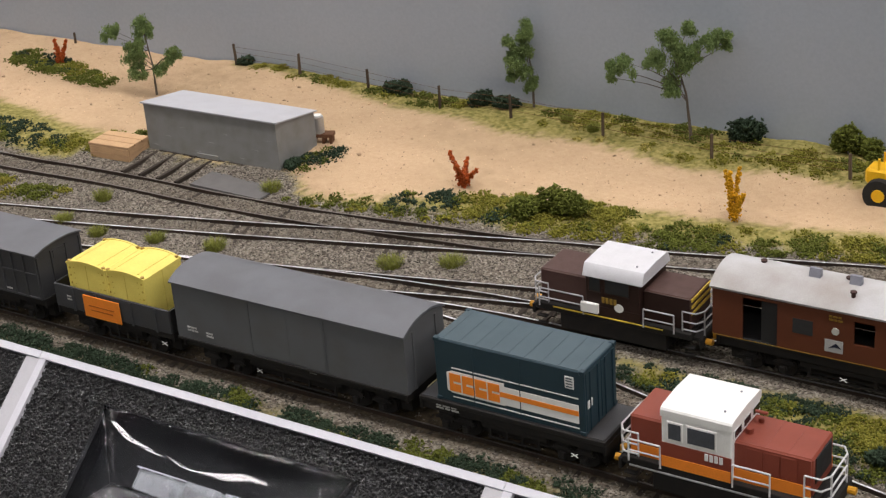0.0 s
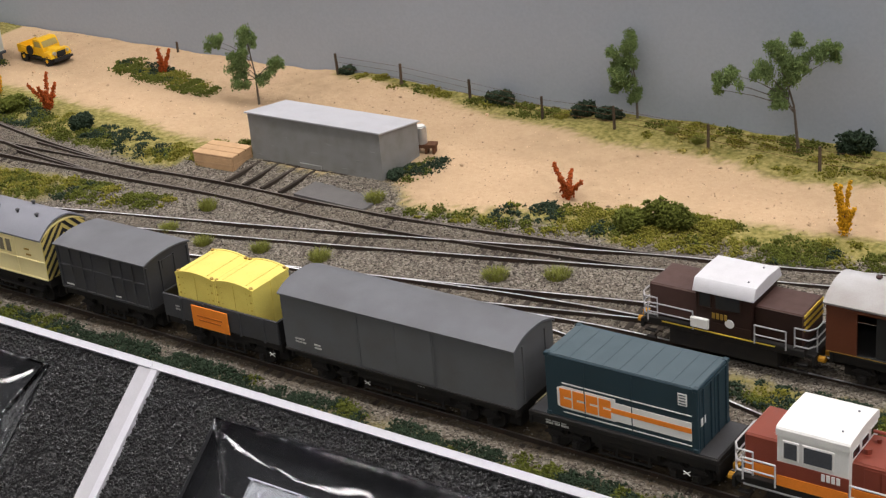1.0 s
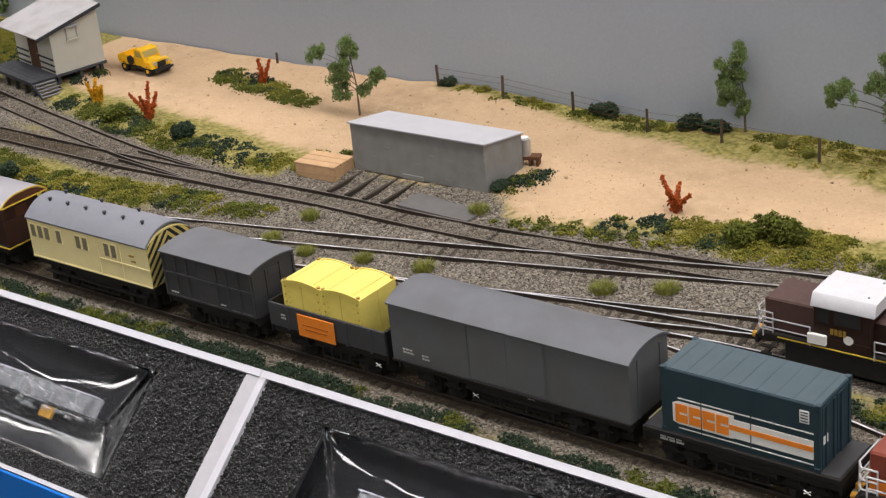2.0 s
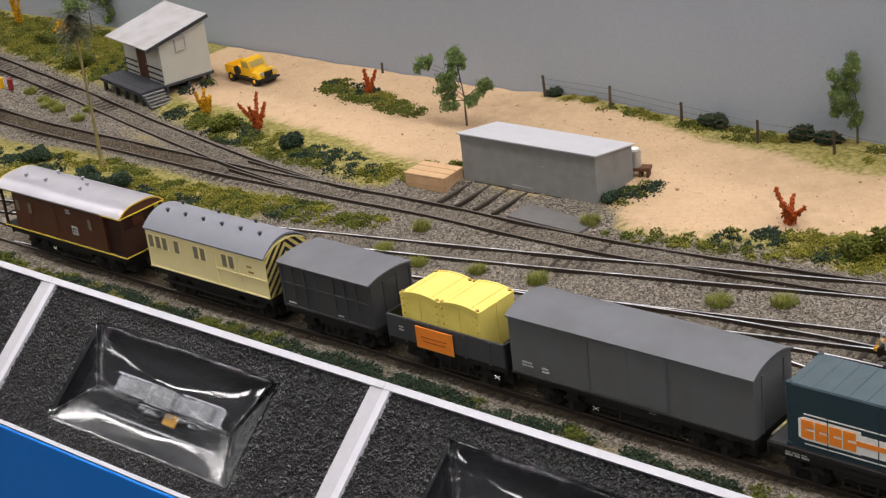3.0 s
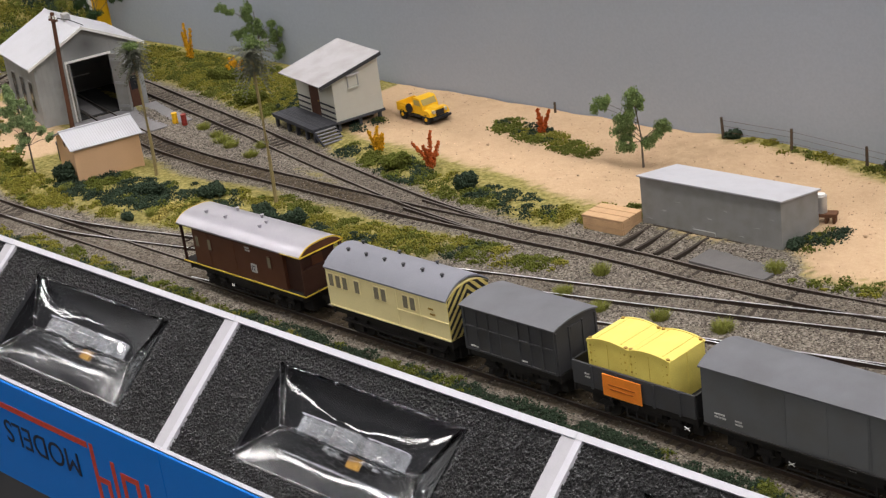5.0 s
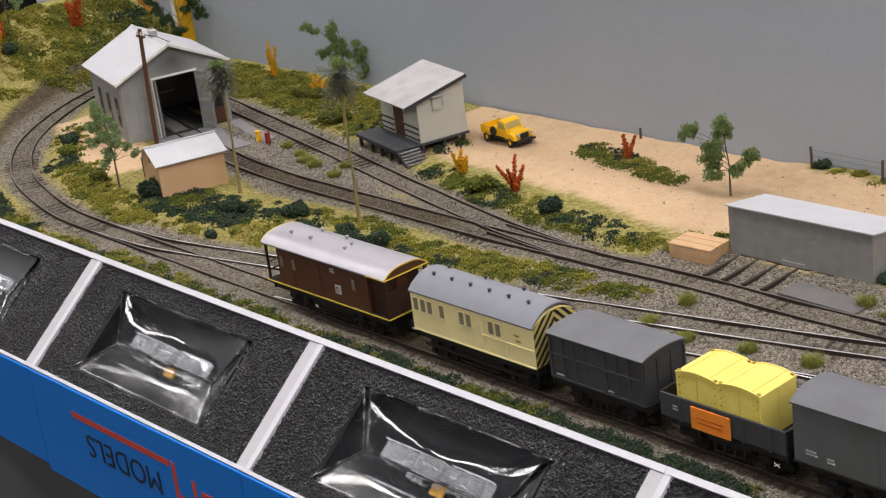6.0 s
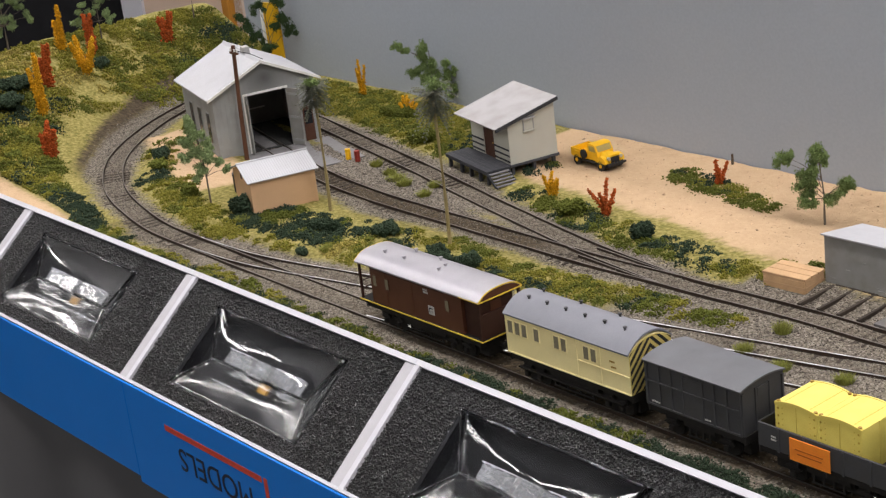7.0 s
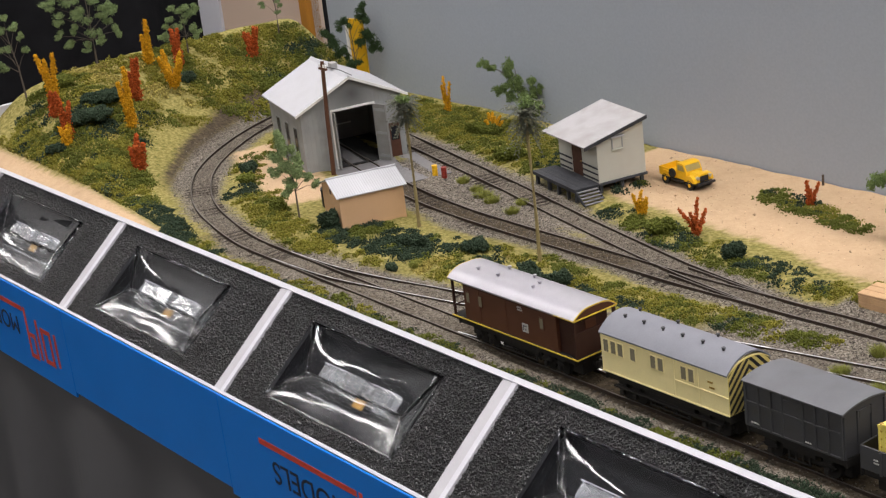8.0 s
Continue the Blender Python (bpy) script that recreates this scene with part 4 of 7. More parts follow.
def shrub(x, y, height, colour, forks=4, spread=0.25):
    thick = 1.45 if x < -1000 else 0.85
    bits = 26 if x < -1000 else 14
    z = ground_at(x, y) - 0.4
    s = thing("flowering_shrub", x, y, z, rng.uniform(0, 360), {"plant_orange": "rust-orange", "plant_yellow": "mustard-yellow"}[colour] + " upright foam shrub " + ("on the hill" if x < -1000 else "beside the sand"), "shrub", "coloured shrubs on the layout")
    bm = bmesh.new()
    pts, size = [], []
    tapered(bm, [(0, 0, 0), (0, 0, height * 0.4)], [0.5, 0.35], 5)
    for i in range(forks):
        a = i * 6.28 / forks + rng.uniform(-0.4, 0.4)
        top = height * rng.uniform(0.6, 1.0)
        w = height * spread * rng.uniform(0.5, 1.2)
        e = Vector((math.cos(a) * w, math.sin(a) * w, top))
        m = Vector((math.cos(a) * w * 0.42 + rng.uniform(-1, 1), math.sin(a) * w * 0.42 + rng.uniform(-1, 1), top * 0.5))
        tapered(bm, [(0, 0, height * 0.12), m, e], [0.4, 0.3, 0.15], 5)
        for u in np.linspace(0, 1, int(8 + height * 0.5)):
            c = Vector((0, 0, height * 0.12)).lerp(m, min(1, u * 2)) if u < 0.5 else m.lerp(e, u * 2 - 1)
            q = nrg.normal(0, (0.7 + 0.5 * (1 - u)) * thick * (1.25 - 0.55 * u), (bits, 3)) + np.array(c)
            pts.append(q)
            size.append(nrg.uniform(0.4, 0.95, bits) * (1.3 if x < -1000 else 1.0))
    part("stem", bm, M["bark"], s)
    v, f = crumbs(np.vstack(pts), np.concatenate(size), OCT_V, OCT_F, 0.35)
    put("bloom", tri_mesh("bloom", v, f, M[colour]), s)


for x, y, h, c, n, w in ((-127, 229, 20, "plant_orange", 4, 0.78), (31, 244, 30, "plant_yellow", 4, 0.22), (-951, 321, 36, "plant_yellow", 3, 0.16), (-864, 303, 17, "plant_yellow", 7, 0.5), (-598, 224, 20, "plant_yellow", 5, 0.3), (-535, 215, 24, "plant_orange", 4, 0.4),
                         (-512, 306, 22, "plant_orange", 3, 0.3), (-1219, 164, 46, "plant_yellow", 2, 0.13), (-1207, 190, 40, "plant_orange", 3, 0.1), (-1208, 274, 38, "plant_orange", 4, 0.24), (-1171, 163, 50, "plant_yellow", 4, 0.28), (-1148, 111, 44, "plant_orange", 3, 0.14),
                         (-1104, 80, 58, "plant_yellow", 3, 0.12), (-1028, 45, 34, "plant_orange", 4, 0.22), (-1180, 44, 56, "plant_yellow", 3, 0.2), (-1121, 25, 48, "plant_orange", 3, 0.14), (-1116, 21, 22, "plant_yellow", 3, 0.3), (-1175, 40, 26, "plant_orange", 3, 0.2)):
    shrub(x, y, h, c, n, w)

fence = thing("wire_fence", 0, 0, 0, 0, "old wire fence on weathered timber posts beside the sand", "fence")
FENCE = [(-531, 342), (-452, 343), (-379, 342), (-323, 340), (-265, 337), (-204, 328), (-148, 321), (-82, 315), (-11, 311), (70, 312)]
tops = []
for i, (x, y) in enumerate(FENCE):
    z = ground_at(x, y)
    bm = bmesh.new()
    h = 8 if i == 0 else 15
    lx_, ly_ = rng.uniform(-0.6, 0.6), rng.uniform(-0.6, 0.6)
    tapered(bm, [(x, y, z - 1), (x + lx_ * 0.5, y + ly_ * 0.5, z + h * 0.5), (x + lx_, y + ly_, z + h)], [1.1, 1.0, 0.95], 6)
    if i != 1:
        part("post", bm, M["post"], fence)
    tops.append((x + lx_, y + ly_, z))
for hgt in (5, 9, 13):
    for (a, b, c), (d, e, g) in zip(tops[2:], tops[3:]):
        part("wire", rod(bmesh.new(), (a, b, c + hgt), (d, e, g + hgt), 0.12, 4), M["rust"], fence)


def palm(x, y, height, spread, label):
    p = thing("palm_tree", x, y, ground_at(x, y) - 0.5, 0, label, "palm tree", "thin palms beside the tracks")
    bm = bmesh.new()
    tapered(bm, [(0, 0, 0), (0.6, 0.3, height * 0.3), (0.2, 0.4, height * 0.7), (0, 0, height)], [1.5, 1.2, 1.1, 1.2], 8)
    part("trunk", bm, M["palm_trunk"], p)
    vv, ff = [], []
    for i in range(105):
        a, up = rng.uniform(0, 6.28), rng.uniform(-1.3, 1.3)
        L = rng.uniform(0.6, 1.0) * spread * (1.0 if up > -0.4 else 0.75)
        base_z = height - rng.uniform(0, spread * 0.9) * (1 if up < 0.3 else 0.3)
        for k in range(9):
            u = k / 8
            r = L * u * math.cos(up * 0.6)
            z = base_z + L * (math.sin(up) * u - 0.55 * u * u)
            c = np.array((math.cos(a) * r, math.sin(a) * r, z))
            side = np.array((-math.sin(a), math.cos(a), 0))
            for sgn in (-1, 1):
                tip = c + side * sgn * (3.2 * (1 - 0.6 * u)) + np.array((math.cos(a) * 1.8, math.sin(a) * 1.8, -1.0))
                q = len(vv)
                vv += [c, c + np.array((math.cos(a) * 1.5, math.sin(a) * 1.5, 0.05)), tip]
                ff.append((q, q + 1, q + 2))
    put("fronds", tri_mesh("fronds", np.array(vv), np.array(ff), M["palm_leaf"]), p, None, "dry grey-green hanging fronds")
    pts, size = [], []
    for _ in range(5):
        q, s = lump(190, spread * 0.3, spread * 0.3, spread * 0.2, (0.4, 0.9), 0.05)
        q += (nrg.uniform(-0.42, 0.42) * spread, nrg.uniform(-0.42, 0.42) * spread, height + spread * nrg.uniform(0.05, 0.5))
        pts.append(q)
        size.append(s)
    v, f = crumbs(np.vstack(pts), np.concatenate(size), LEAF_V, LEAF_F, 0.25)
    put("green_top", tri_mesh("green_top", v, f, M["leaf"]), p, None, "fresh green top leaves")


palm(-589, 118, 108, 17.5, "thin palm with a ragged grey-green head beside the shed track")
palm(-719, 112, 96, 14.5, "thin palm with a ragged grey-green head beside the tan shed")

power = thing("power_pole", -893, 153, -8, 0, "leaning brown timber power pole at the engine shed", "power pole")
part("pole", tapered(bmesh.new(), [(0, 0, 0), (1, 1, 50), (2, 3, 97)], [2.0, 1.8, 1.6], 9), M["pole"], power)
part("crossarm", boxes((-3, 8, 1.5, 3.5, 90, 92), bevel=0.2), M["pole"], power)
for i in (-2, 3, 7):
    part("insulator", rod(bmesh.new(), (i, 2.5, 92), (i, 2.5, 94.5), 0.7, 8), M["white"], power)
part("lead", tube([(7, 2.5, 93), (14, 10, 90), (20, 18, 84)], 0.35, 5), M["black"], power)


# ---- rolling stock: each vehicle stands on its own frame, origin on the rail top ----
def wheelset(parent, x, r=6.0, spoke=False):
    ws = part("wheelset", rod(bmesh.new(), (x, -8.5, r), (x, 8.5, r), 0.9, 8), M["under"], parent)
    for s in (-1, 1):
        bm = rod(bmesh.new(), (x, s * 7.2, r), (x, s * 8.8, r), r - 0.6, 18)
        rod(bm, (x, s * 6.6, r), (x, s * 7.25, r), r, 18)
        part("wheel", bm, M["rust"] if spoke else M["under"], ws)
    return ws


def running_gear(parent, x0, x1, axles, sole=13.0, height=4.0, axle_r=5.6, half=13.0):
    """Sole bars, buffer beams, axle guards, wheels, brake gear and couplers."""
    for s in (-1, 1):
        part("sole_bar", boxes((x0, x1, s * half - 0.8, s * half + 0.8, sole, sole + height), bevel=0.15), M["under"], parent)
    for x in (x0, x1):
        part("buffer_beam", boxes((x - 0.7, x + 0.7, -half - 1.5, half + 1.5, sole - 0.5, sole + height), bevel=0.2), M["under"], parent)
    part("floor", boxes((x0 + 0.8, x1 - 0.8, -half + 0.9, half - 0.9, sole + height - 1.5, sole + height - 0.1)), M["under"], parent)
    for x in axles:
        wheelset(parent, x, axle_r)
        for s in (-1, 1):
            bm = boxes((x - 3.2, x + 3.2, s * (half - 1.6) - 0.5, s * (half - 1.6) + 0.5, 6.5, sole), bevel=0.2)
            box(bm, x - 1.5, x + 1.5, s * (half - 0.6) - 1.1, s * (half - 0.6) + 1.1, 4.2, 7.4, 0.3)
            for k in range(3):
                box(bm, x - 5 + k, x + 5 - k, s * (half - 0.9) - 0.5, s * (half - 0.9) + 0.5, 8.2 + k * 0.75, 8.8 + k * 0.75)
            part("axle_guard", bm, M["under"], parent)
    for x, s in ((x0, -1), (x1, 1)):
        bm = boxes((min(x, x + s * 5.5), max(x, x + s * 5.5), -1.2, 1.2, 8.6, 11.2), bevel=0.3)
        box(bm, min(x + s * 4, x + s * 6.5), max(x + s * 4, x + s * 6.5), -2.2, 2.2, 8.0, 11.8, 0.4)
        part("coupler", bm, M["under"], parent)
    # Black block and trusses added to stand for the shade under the body.
    part("shade_filler", boxes((x0 + 3, x1 - 3, -6.3, 6.3, 2.6, sole - 0.1), bevel=0.3), M["under"], parent)
    inner = [a for a in axles if a < 0][-1] + 7.5, [a for a in axles if a > 0][0] - 7.5
    for s in (-1, 1):
        bm = boxes((inner[0], inner[1], s * (half - 1.2) - 0.35, s * (half - 1.2) + 0.35, sole - 3.4, sole - 0.1), bevel=0.1)
        box(bm, inner[0] + 3, inner[1] - 3, s * (half - 1.2) - 0.35, s * (half - 1.2) + 0.35, 4.4, 5.4)
        for k in range(4):
            xk = inner[0] + 4 + (inner[1] - inner[0] - 8) * k / 3
            box(bm, xk - 0.6, xk + 0.6, s * (half - 1.2) - 0.3, s * (half - 1.2) + 0.3, 5.3, sole - 3.3)
        part("truss", bm, M["under"], parent)
    part("brake_box", boxes((x0 * 0.25 - 5, x0 * 0.25 + 5, -6, 6, 7, sole)), M["under"], parent)
    part("brake_cylinder", rod(bmesh.new(), (x1 * 0.3, -9, 8), (x1 * 0.3, 9, 8), 2.2, 10), M["under"], parent)


def brake_lever(parent, x, y=-14.9, z=9.5):
    bm = bmesh.new()
    rod(bm, (x - 1.5, y, z - 1.0), (x + 1.5, y, z + 0.7), 0.22, 5)
    rod(bm, (x - 1.5, y, z + 0.7), (x + 1.5, y, z - 1.0), 0.22, 5)
    part("brake_lever", bm, M["white"], parent, "white crossed brake levers")


def marks(parent, x, z, y, rows, w=5.0, h=0.8, gap=1.6, m="faded_white"):
    """Small unreadable lettering as plain bars."""
    bm = bmesh.new()
    for i in range(rows):
        xx = x
        for k in range(3):
            ww = w * (0.22 + 0.1 * ((i + k) % 2))
            box(bm, xx, xx + ww, y - 0.12, y + 0.12, z - i * gap, z - i * gap + h)
            xx += ww + w * 0.07
    return part("lettering", bm, M[m], parent, "small white lettering")


def curved_roof(parent, x0, x1, half, eave, crown, m, thick=1.0, name="roof", label="", flat=0.0):
    return part(name, prism(bmesh.new(), arc_roof(half, eave, crown, thick, 18, flat), x0, x1), m, parent, label, smooth=False)


def body_shell(parent, x0, x1, half, z0, eave, crown, m, name="body"):
    """Side and end walls with arched ends."""
    pts = [(-half, z0), (half, z0), (half, eave)] + [(half * (1 - 2 * i / 12), eave + (crown - eave) * (1 - abs(1 - 2 * i / 12) ** 2.2)) for i in range(1, 12)] + [(-half, eave)]
    return part(name, prism(bmesh.new(), pts, x0, x1), m, parent)


def make_louvre_van():
    v = thing("covered_wagon", -77.5, 14, RAIL, 0, "long plain grey covered wagon with a rounded roof", "railway wagon", "wagons of the front train")
    L = 63.5
    body_shell(v, -L, L, 15.6, 17.2, 45.6, 48.4, M["grey_van"])
    part("roof", prism(bmesh.new(), arc_roof(16.6, 45.9, 50.2, 0.9, 22, 0.3), -L - 0.8, L + 0.8), M["grey_roof"], v, "smooth rounded grey roof")
    for s in (-1, 1):
        part("sliding_door", boxes((-19, 21, s * 15.8 - 0.12, s * 15.8 + 0.1, 18.5, 44.4), bevel=0.1), M["grey_van"], v)
        for x in (-19.6, 1.2, 21.6):
            part("door_post", boxes((x - 0.3, x + 0.3, s * 15.85 - 0.2, s * 15.85 + 0.02, 18, 45.0)), M["grey_van"], v)
        part("lower_rail", boxes((-L, L, s * 16.0 - 0.5, s * 16.0 + 0.5, 16.6, 17.6)), M["under"], v)
    running_gear(v, -L + 2, L - 2, (-47, -33, 33, 47), 12.8, 4)
    brake_lever(v, -18)
    marks(v, -57, 23.5, -16.0, 2, 6)
    marks(v, -46, 22.5, -16.0, 2, 4)
    marks(v, 10, 14.5, -14.0, 1, 4)
    for y in (-9, 9):
        part("end_post", boxes((L - 0.2, L + 0.7, y - 0.6, y + 0.6, 17.5, 45)), M["grey_van"], v)


def make_container_wagon():
    w = thing("flat_wagon", 35, 14, RAIL, 0, "low dark flat wagon carrying the teal container", "railway wagon", "wagons of the front train")
    part("deck", boxes((-44, 44, -15, 15, 16.4, 18.6), bevel=0.25), M["under"], w)
    part("deck_surface", boxes((-43, 43, -14, 14, 18.61, 18.9)), M["dark_van"], w, "scuffed grey deck")
    running_gear(w, -43.5, 43.5, (-33, -23, 23, 33), 12.4, 4)
    marks(w, -36, 15.4, -14.2, 2, 11, 0.8, 1.3)
    brake_lever(w, 30, z=9)
    c = thing("shipping_container", 35, 14, RAIL + 18.95, 0, "teal shipping container with an orange and white stripe", "shipping container")
    H = 29.0
    part("body", boxes((-35, 35, -14, 14, 0, H), bevel=0.35), M["teal"], c)
    # Roof sheet and ribs: a paler, greyer teal than the sides.
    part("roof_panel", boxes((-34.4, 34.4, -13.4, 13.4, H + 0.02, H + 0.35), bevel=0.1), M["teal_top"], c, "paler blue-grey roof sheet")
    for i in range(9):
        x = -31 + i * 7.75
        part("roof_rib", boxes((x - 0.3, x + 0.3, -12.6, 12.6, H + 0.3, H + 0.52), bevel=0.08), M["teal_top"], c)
    for sx in (-1, 1):
        for sy in (-1, 1):
            for z in (0.3, H - 0.9):
                part("corner_casting", boxes((sx * 34 - 1.25, sx * 34 + 1.25, sy * 13 - 1.3, sy * 13 + 1.3, z - 0.4, z + 1.4), bevel=0.2), M["teal"], c)
    for x in (-16.5, 5.5):
        part("side_seam", boxes((x - 0.25, x + 0.25, -14.25, -13.9, 1.4, H - 1.4)), M["teal"], c)
    # end doors with locking bars
    for s in (-1, 1):
        part("end_door", boxes((34.9, 35.3, s * 6.6 - 6.0, s * 6.6 + 6.0, 1.4, H - 1.4), bevel=0.1), M["teal"], c)
        for y in (3.2, 10):
            part("locking_bar", rod(bmesh.new(), (35.6, s * y, 1), (35.6, s * y, H - 1), 0.35, 6), M["teal"], c)
    part("end_label", boxes((35.3, 35.5, -12, -8, 11.5, 15)), M["white"], c)
    part("side_label", boxes((26.5, 30.5, -14.3, -14.05, 20.5, 26)), M["white"], c)
    bm = bmesh.new()
    for z in (21.4, 22.7, 24, 25.2):
        box(bm, 27, 30, -14.42, -14.31, z - 0.25, z + 0.2)
    part("label_marks", bm, M["teal"], c)
    # the white and orange flash: a fat tab with four orange blocks, then a tapering stripe
    bm = prism(bmesh.new(), [(-29.6, 5.6), (-27, 4.6), (-2, 4.6), (-2, 15.2), (-27, 15.2), (-29.6, 14.0)], -14.2, -14.05, "y")
    part("logo_ground", bm, M["white"], c)
    part("stripe_ground", boxes((-2, 32.3, -14.2, -14.05, 5.0, 13.6)), M["white"], c)
    part("stripe", boxes((-4, 32.3, -14.34, -14.21, 8.6, 10.9)), M["orange"], c, "orange stripe")
    part("stripe_line", boxes((-27, 32.3, -14.2, -14.05, 16.4, 16.9)), M["white"], c)
    part("stripe_line", boxes((-27, 32.3, -14.2, -14.05, 2.6, 3.1)), M["white"], c)
    for x in (-28.2, -22.0, -15.8, -9.6):
        bm = bmesh.new()
        box(bm, x, x + 5.5, -14.5, -14.31, 10.5, 14.1)
        box(bm, x, x + 5.5, -14.5, -14.31, 5.7, 9.4)
        box(bm, x, x + 1.9, -14.5, -14.31, 9.4, 10.5)
        part("logo_block", bm, M["orange"], c, "chunky orange block")


def make_open_wagon():
    w = thing("open_wagon", -180.5, 14, RAIL, 0, "short dark grey open wagon with an orange placard", "railway wagon", "wagons of the front train")
    x0, x1 = -38.0, 34.5
    for s in (-1, 1):
        part("side", boxes((x0, x1, s * 14.6 - 0.6, s * 14.6 + 0.6, 16.5, 28.6), bevel=0.15), M["dark_van"], w)
        for x in (-26, -11, 11, 26):
            part("side_post", boxes((x - 0.6, x + 0.6, s * 15.3 - 0.4, s * 15.3 + 0.4, 16, 28)), M["dark_van"], w)
    # Both ends are darker than the dark grey sides.
    for x in (x0, x1):
        part("end", boxes((x - 0.6, x + 0.6, -14, 14, 16.5, 28.6), bevel=0.15), M["black"], w)
    part("deck", boxes((x0 + 0.7, x1 - 0.7, -13.9, 13.9, 17.0, 18.4)), M["under"], w)
    running_gear(w, x0, x1, (-20, 20), 12.6, 4)
    brake_lever(w, 29, z=10.5)
    marks(w, -30, 23, -15.4, 2, 3)
    placard = part("placard", boxes((-18.5, 4.6, -16.5, -15.9, 15.5, 27.0), bevel=0.15), M["orange"], w, "orange cloth placard")
    bm = boxes((-15, 1, -16.62, -16.52, 21.6, 22.2), (-14, 0, -16.62, -16.52, 19.4, 20.0))
    part("placard_lines", bm, mat("dark_orange_print", (0.4, 0.09, 0.01), 0.6), placard)
    for x in (-14, 2):
        part("placard_hook", boxes((x - 0.5, x + 0.5, -16.9, -15.8, 13.2, 15.5)), M["under"], placard)
    for i, x in enumerate((-19.3, 5.2)):
        c = thing("small_container", -180.5 + x + 3.0, 14, RAIL + 18.45, 0, "small yellow container with an arched roof, standing in the open wagon", "container", "yellow containers in the open wagon")
        a = 12.15
        pts = [(-a, 0), (a, 0), (a, 22.6)] + [(a * (1 - 2 * k / 12), 22.6 + 1.8 * (1 - abs(1 - 2 * k / 12) ** 2.1)) for k in range(1, 12)] + [(-a, 22.6)]
        part("body", prism(bmesh.new(), pts, -13.2, 13.2, "y"), M["yellow"], c)
        rp = [(a * 1.02 * (1 - 2 * k / 12), 22.8 + 1.9 * (1 - abs(1 - 2 * k / 12) ** 2.1)) for k in range(13)]
        part("roof_edge", prism(bmesh.new(), rp + [(q[0], q[1] - 1.0) for q in reversed(rp)], -13.6, -12.6, "y"), M["yellow"], c)
        part("roof_edge", prism(bmesh.new(), rp + [(q[0], q[1] - 1.0) for q in reversed(rp)], 12.6, 13.6, "y"), M["yellow"], c)
        for s in (-1, 1):
            for zz in (4, 8, 12, 16, 20):
                part("strap", boxes((s * 10.4 - 0.45, s * 10.4 + 0.45, -13.6, -13.15, zz - 0.5, zz + 0.5), bevel=0.1), M["yellow_worn"], c)
            part("corner_post", boxes((s * 11.6 - 0.5, s * 11.6 + 0.5, -13.5, -12.9, 0.5, 22.6)), M["yellow"], c)
            part("lifting_eye", rod(bmesh.new(), (s * 10.7, -12.4, 22.6), (s * 10.7, -12.4, 23.7), 0.95, 10), M["brass"], c)
            part("lifting_eye", rod(bmesh.new(), (s * 10.7, 12.4, 22.6), (s * 10.7, 12.4, 23.7), 0.95, 10), M["brass"], c)
            seam = bmesh.new()
            for k in range(9):
                rod(seam, (s * 7.2, -11.2 + 2.8 * k, 23.0), (s * 7.2, -11.2 + 2.8 * k, 23.95), 0.38, 6)
            box(seam, s * 7.2 - 0.16, s * 7.2 + 0.16, -12.5, 12.5, 23.2, 23.88)
            part("roof_seam", seam, M["yellow_seam"], c)
        for s in (-1, 1):
            for k in range(7):
                part("rivet", rod(bmesh.new(), (s * 8.0, -13.42, 3 + 2.9 * k), (s * 8.0, -13.1, 3 + 2.9 * k), 0.3, 6), M["yellow_worn"], c)
            part("end_batten", boxes((s * a - 0.3, s * a + 0.3, -0.5, 0.5, 0.6, 22.4)), M["yellow"], c)
        part("bottom_rail", boxes((-a, a, -13.5, -13.15, 0.2, 1.2)), M["yellow_worn"], c)
        part("door_gap", boxes((-0.15, 0.15, -13.3, -13.18, 1, 22.6)), M["yellow_worn"], c)


def make_box_van():
    v = thing("box_van", -259, 14, RAIL, 0, "short black four-wheel box van with framed sides", "railway wagon", "wagons of the front train")
    L = 31.0
    body_shell(v, -L, L, 15.2, 17.0, 41.2, 42.8, M["dark_van"])
    curved_roof(v, -L - 1, L + 1, 16.6, 41.6, 44.0, M["grey_roof"], 0.8, label="flat-arched dark grey roof")
    for s in (-1, 1):
        y = s * 15.55
        for x in (-30.3, -22, -14, -6.5, 6.5, 14, 22, 30.3):
            part("frame_post", boxes((x - 0.6, x + 0.6, y - 0.45, y + 0.45, 17.4, 41.2), bevel=0.1), M["dark_van"], v)
        for z in (17.6, 30.4, 40.6):
            part("frame_rail", boxes((-L, L, y - 0.35, y + 0.35, z - 0.5, z + 0.5)), M["dark_van"], v)
        part("door", boxes((-6, 6, s * 15.3 - 0.3, s * 15.3 + 0.3, 18, 38.2), bevel=0.1), M["dark_van"], v)
    for x in (-L, L):
        s = 1 if x > 0 else -1
        for y in (-14.6, -5, 5, 14.6):
            part("end_post", boxes((x - 0.1, x + s * 0.9, y - 0.6, y + 0.6, 17.2, 39.6)) if s > 0 else boxes((x - 0.9, x + 0.1, y - 0.6, y + 0.6, 17.2, 39.6)), M["dark_van"], v)
        part("end_vent", boxes((x + s * 0.2 - 0.6, x + s * 0.2 + 0.6, -4, 4, 35, 39.2)), M["dark_van"], v)
    running_gear(v, -L, L, (-18, 18), 12.8, 4)
    marks(v, -27, 19.5, -16.0, 1, 6, 0.8)
    marks(v, 8, 19.5, -16.0, 1, 4, 0.8)


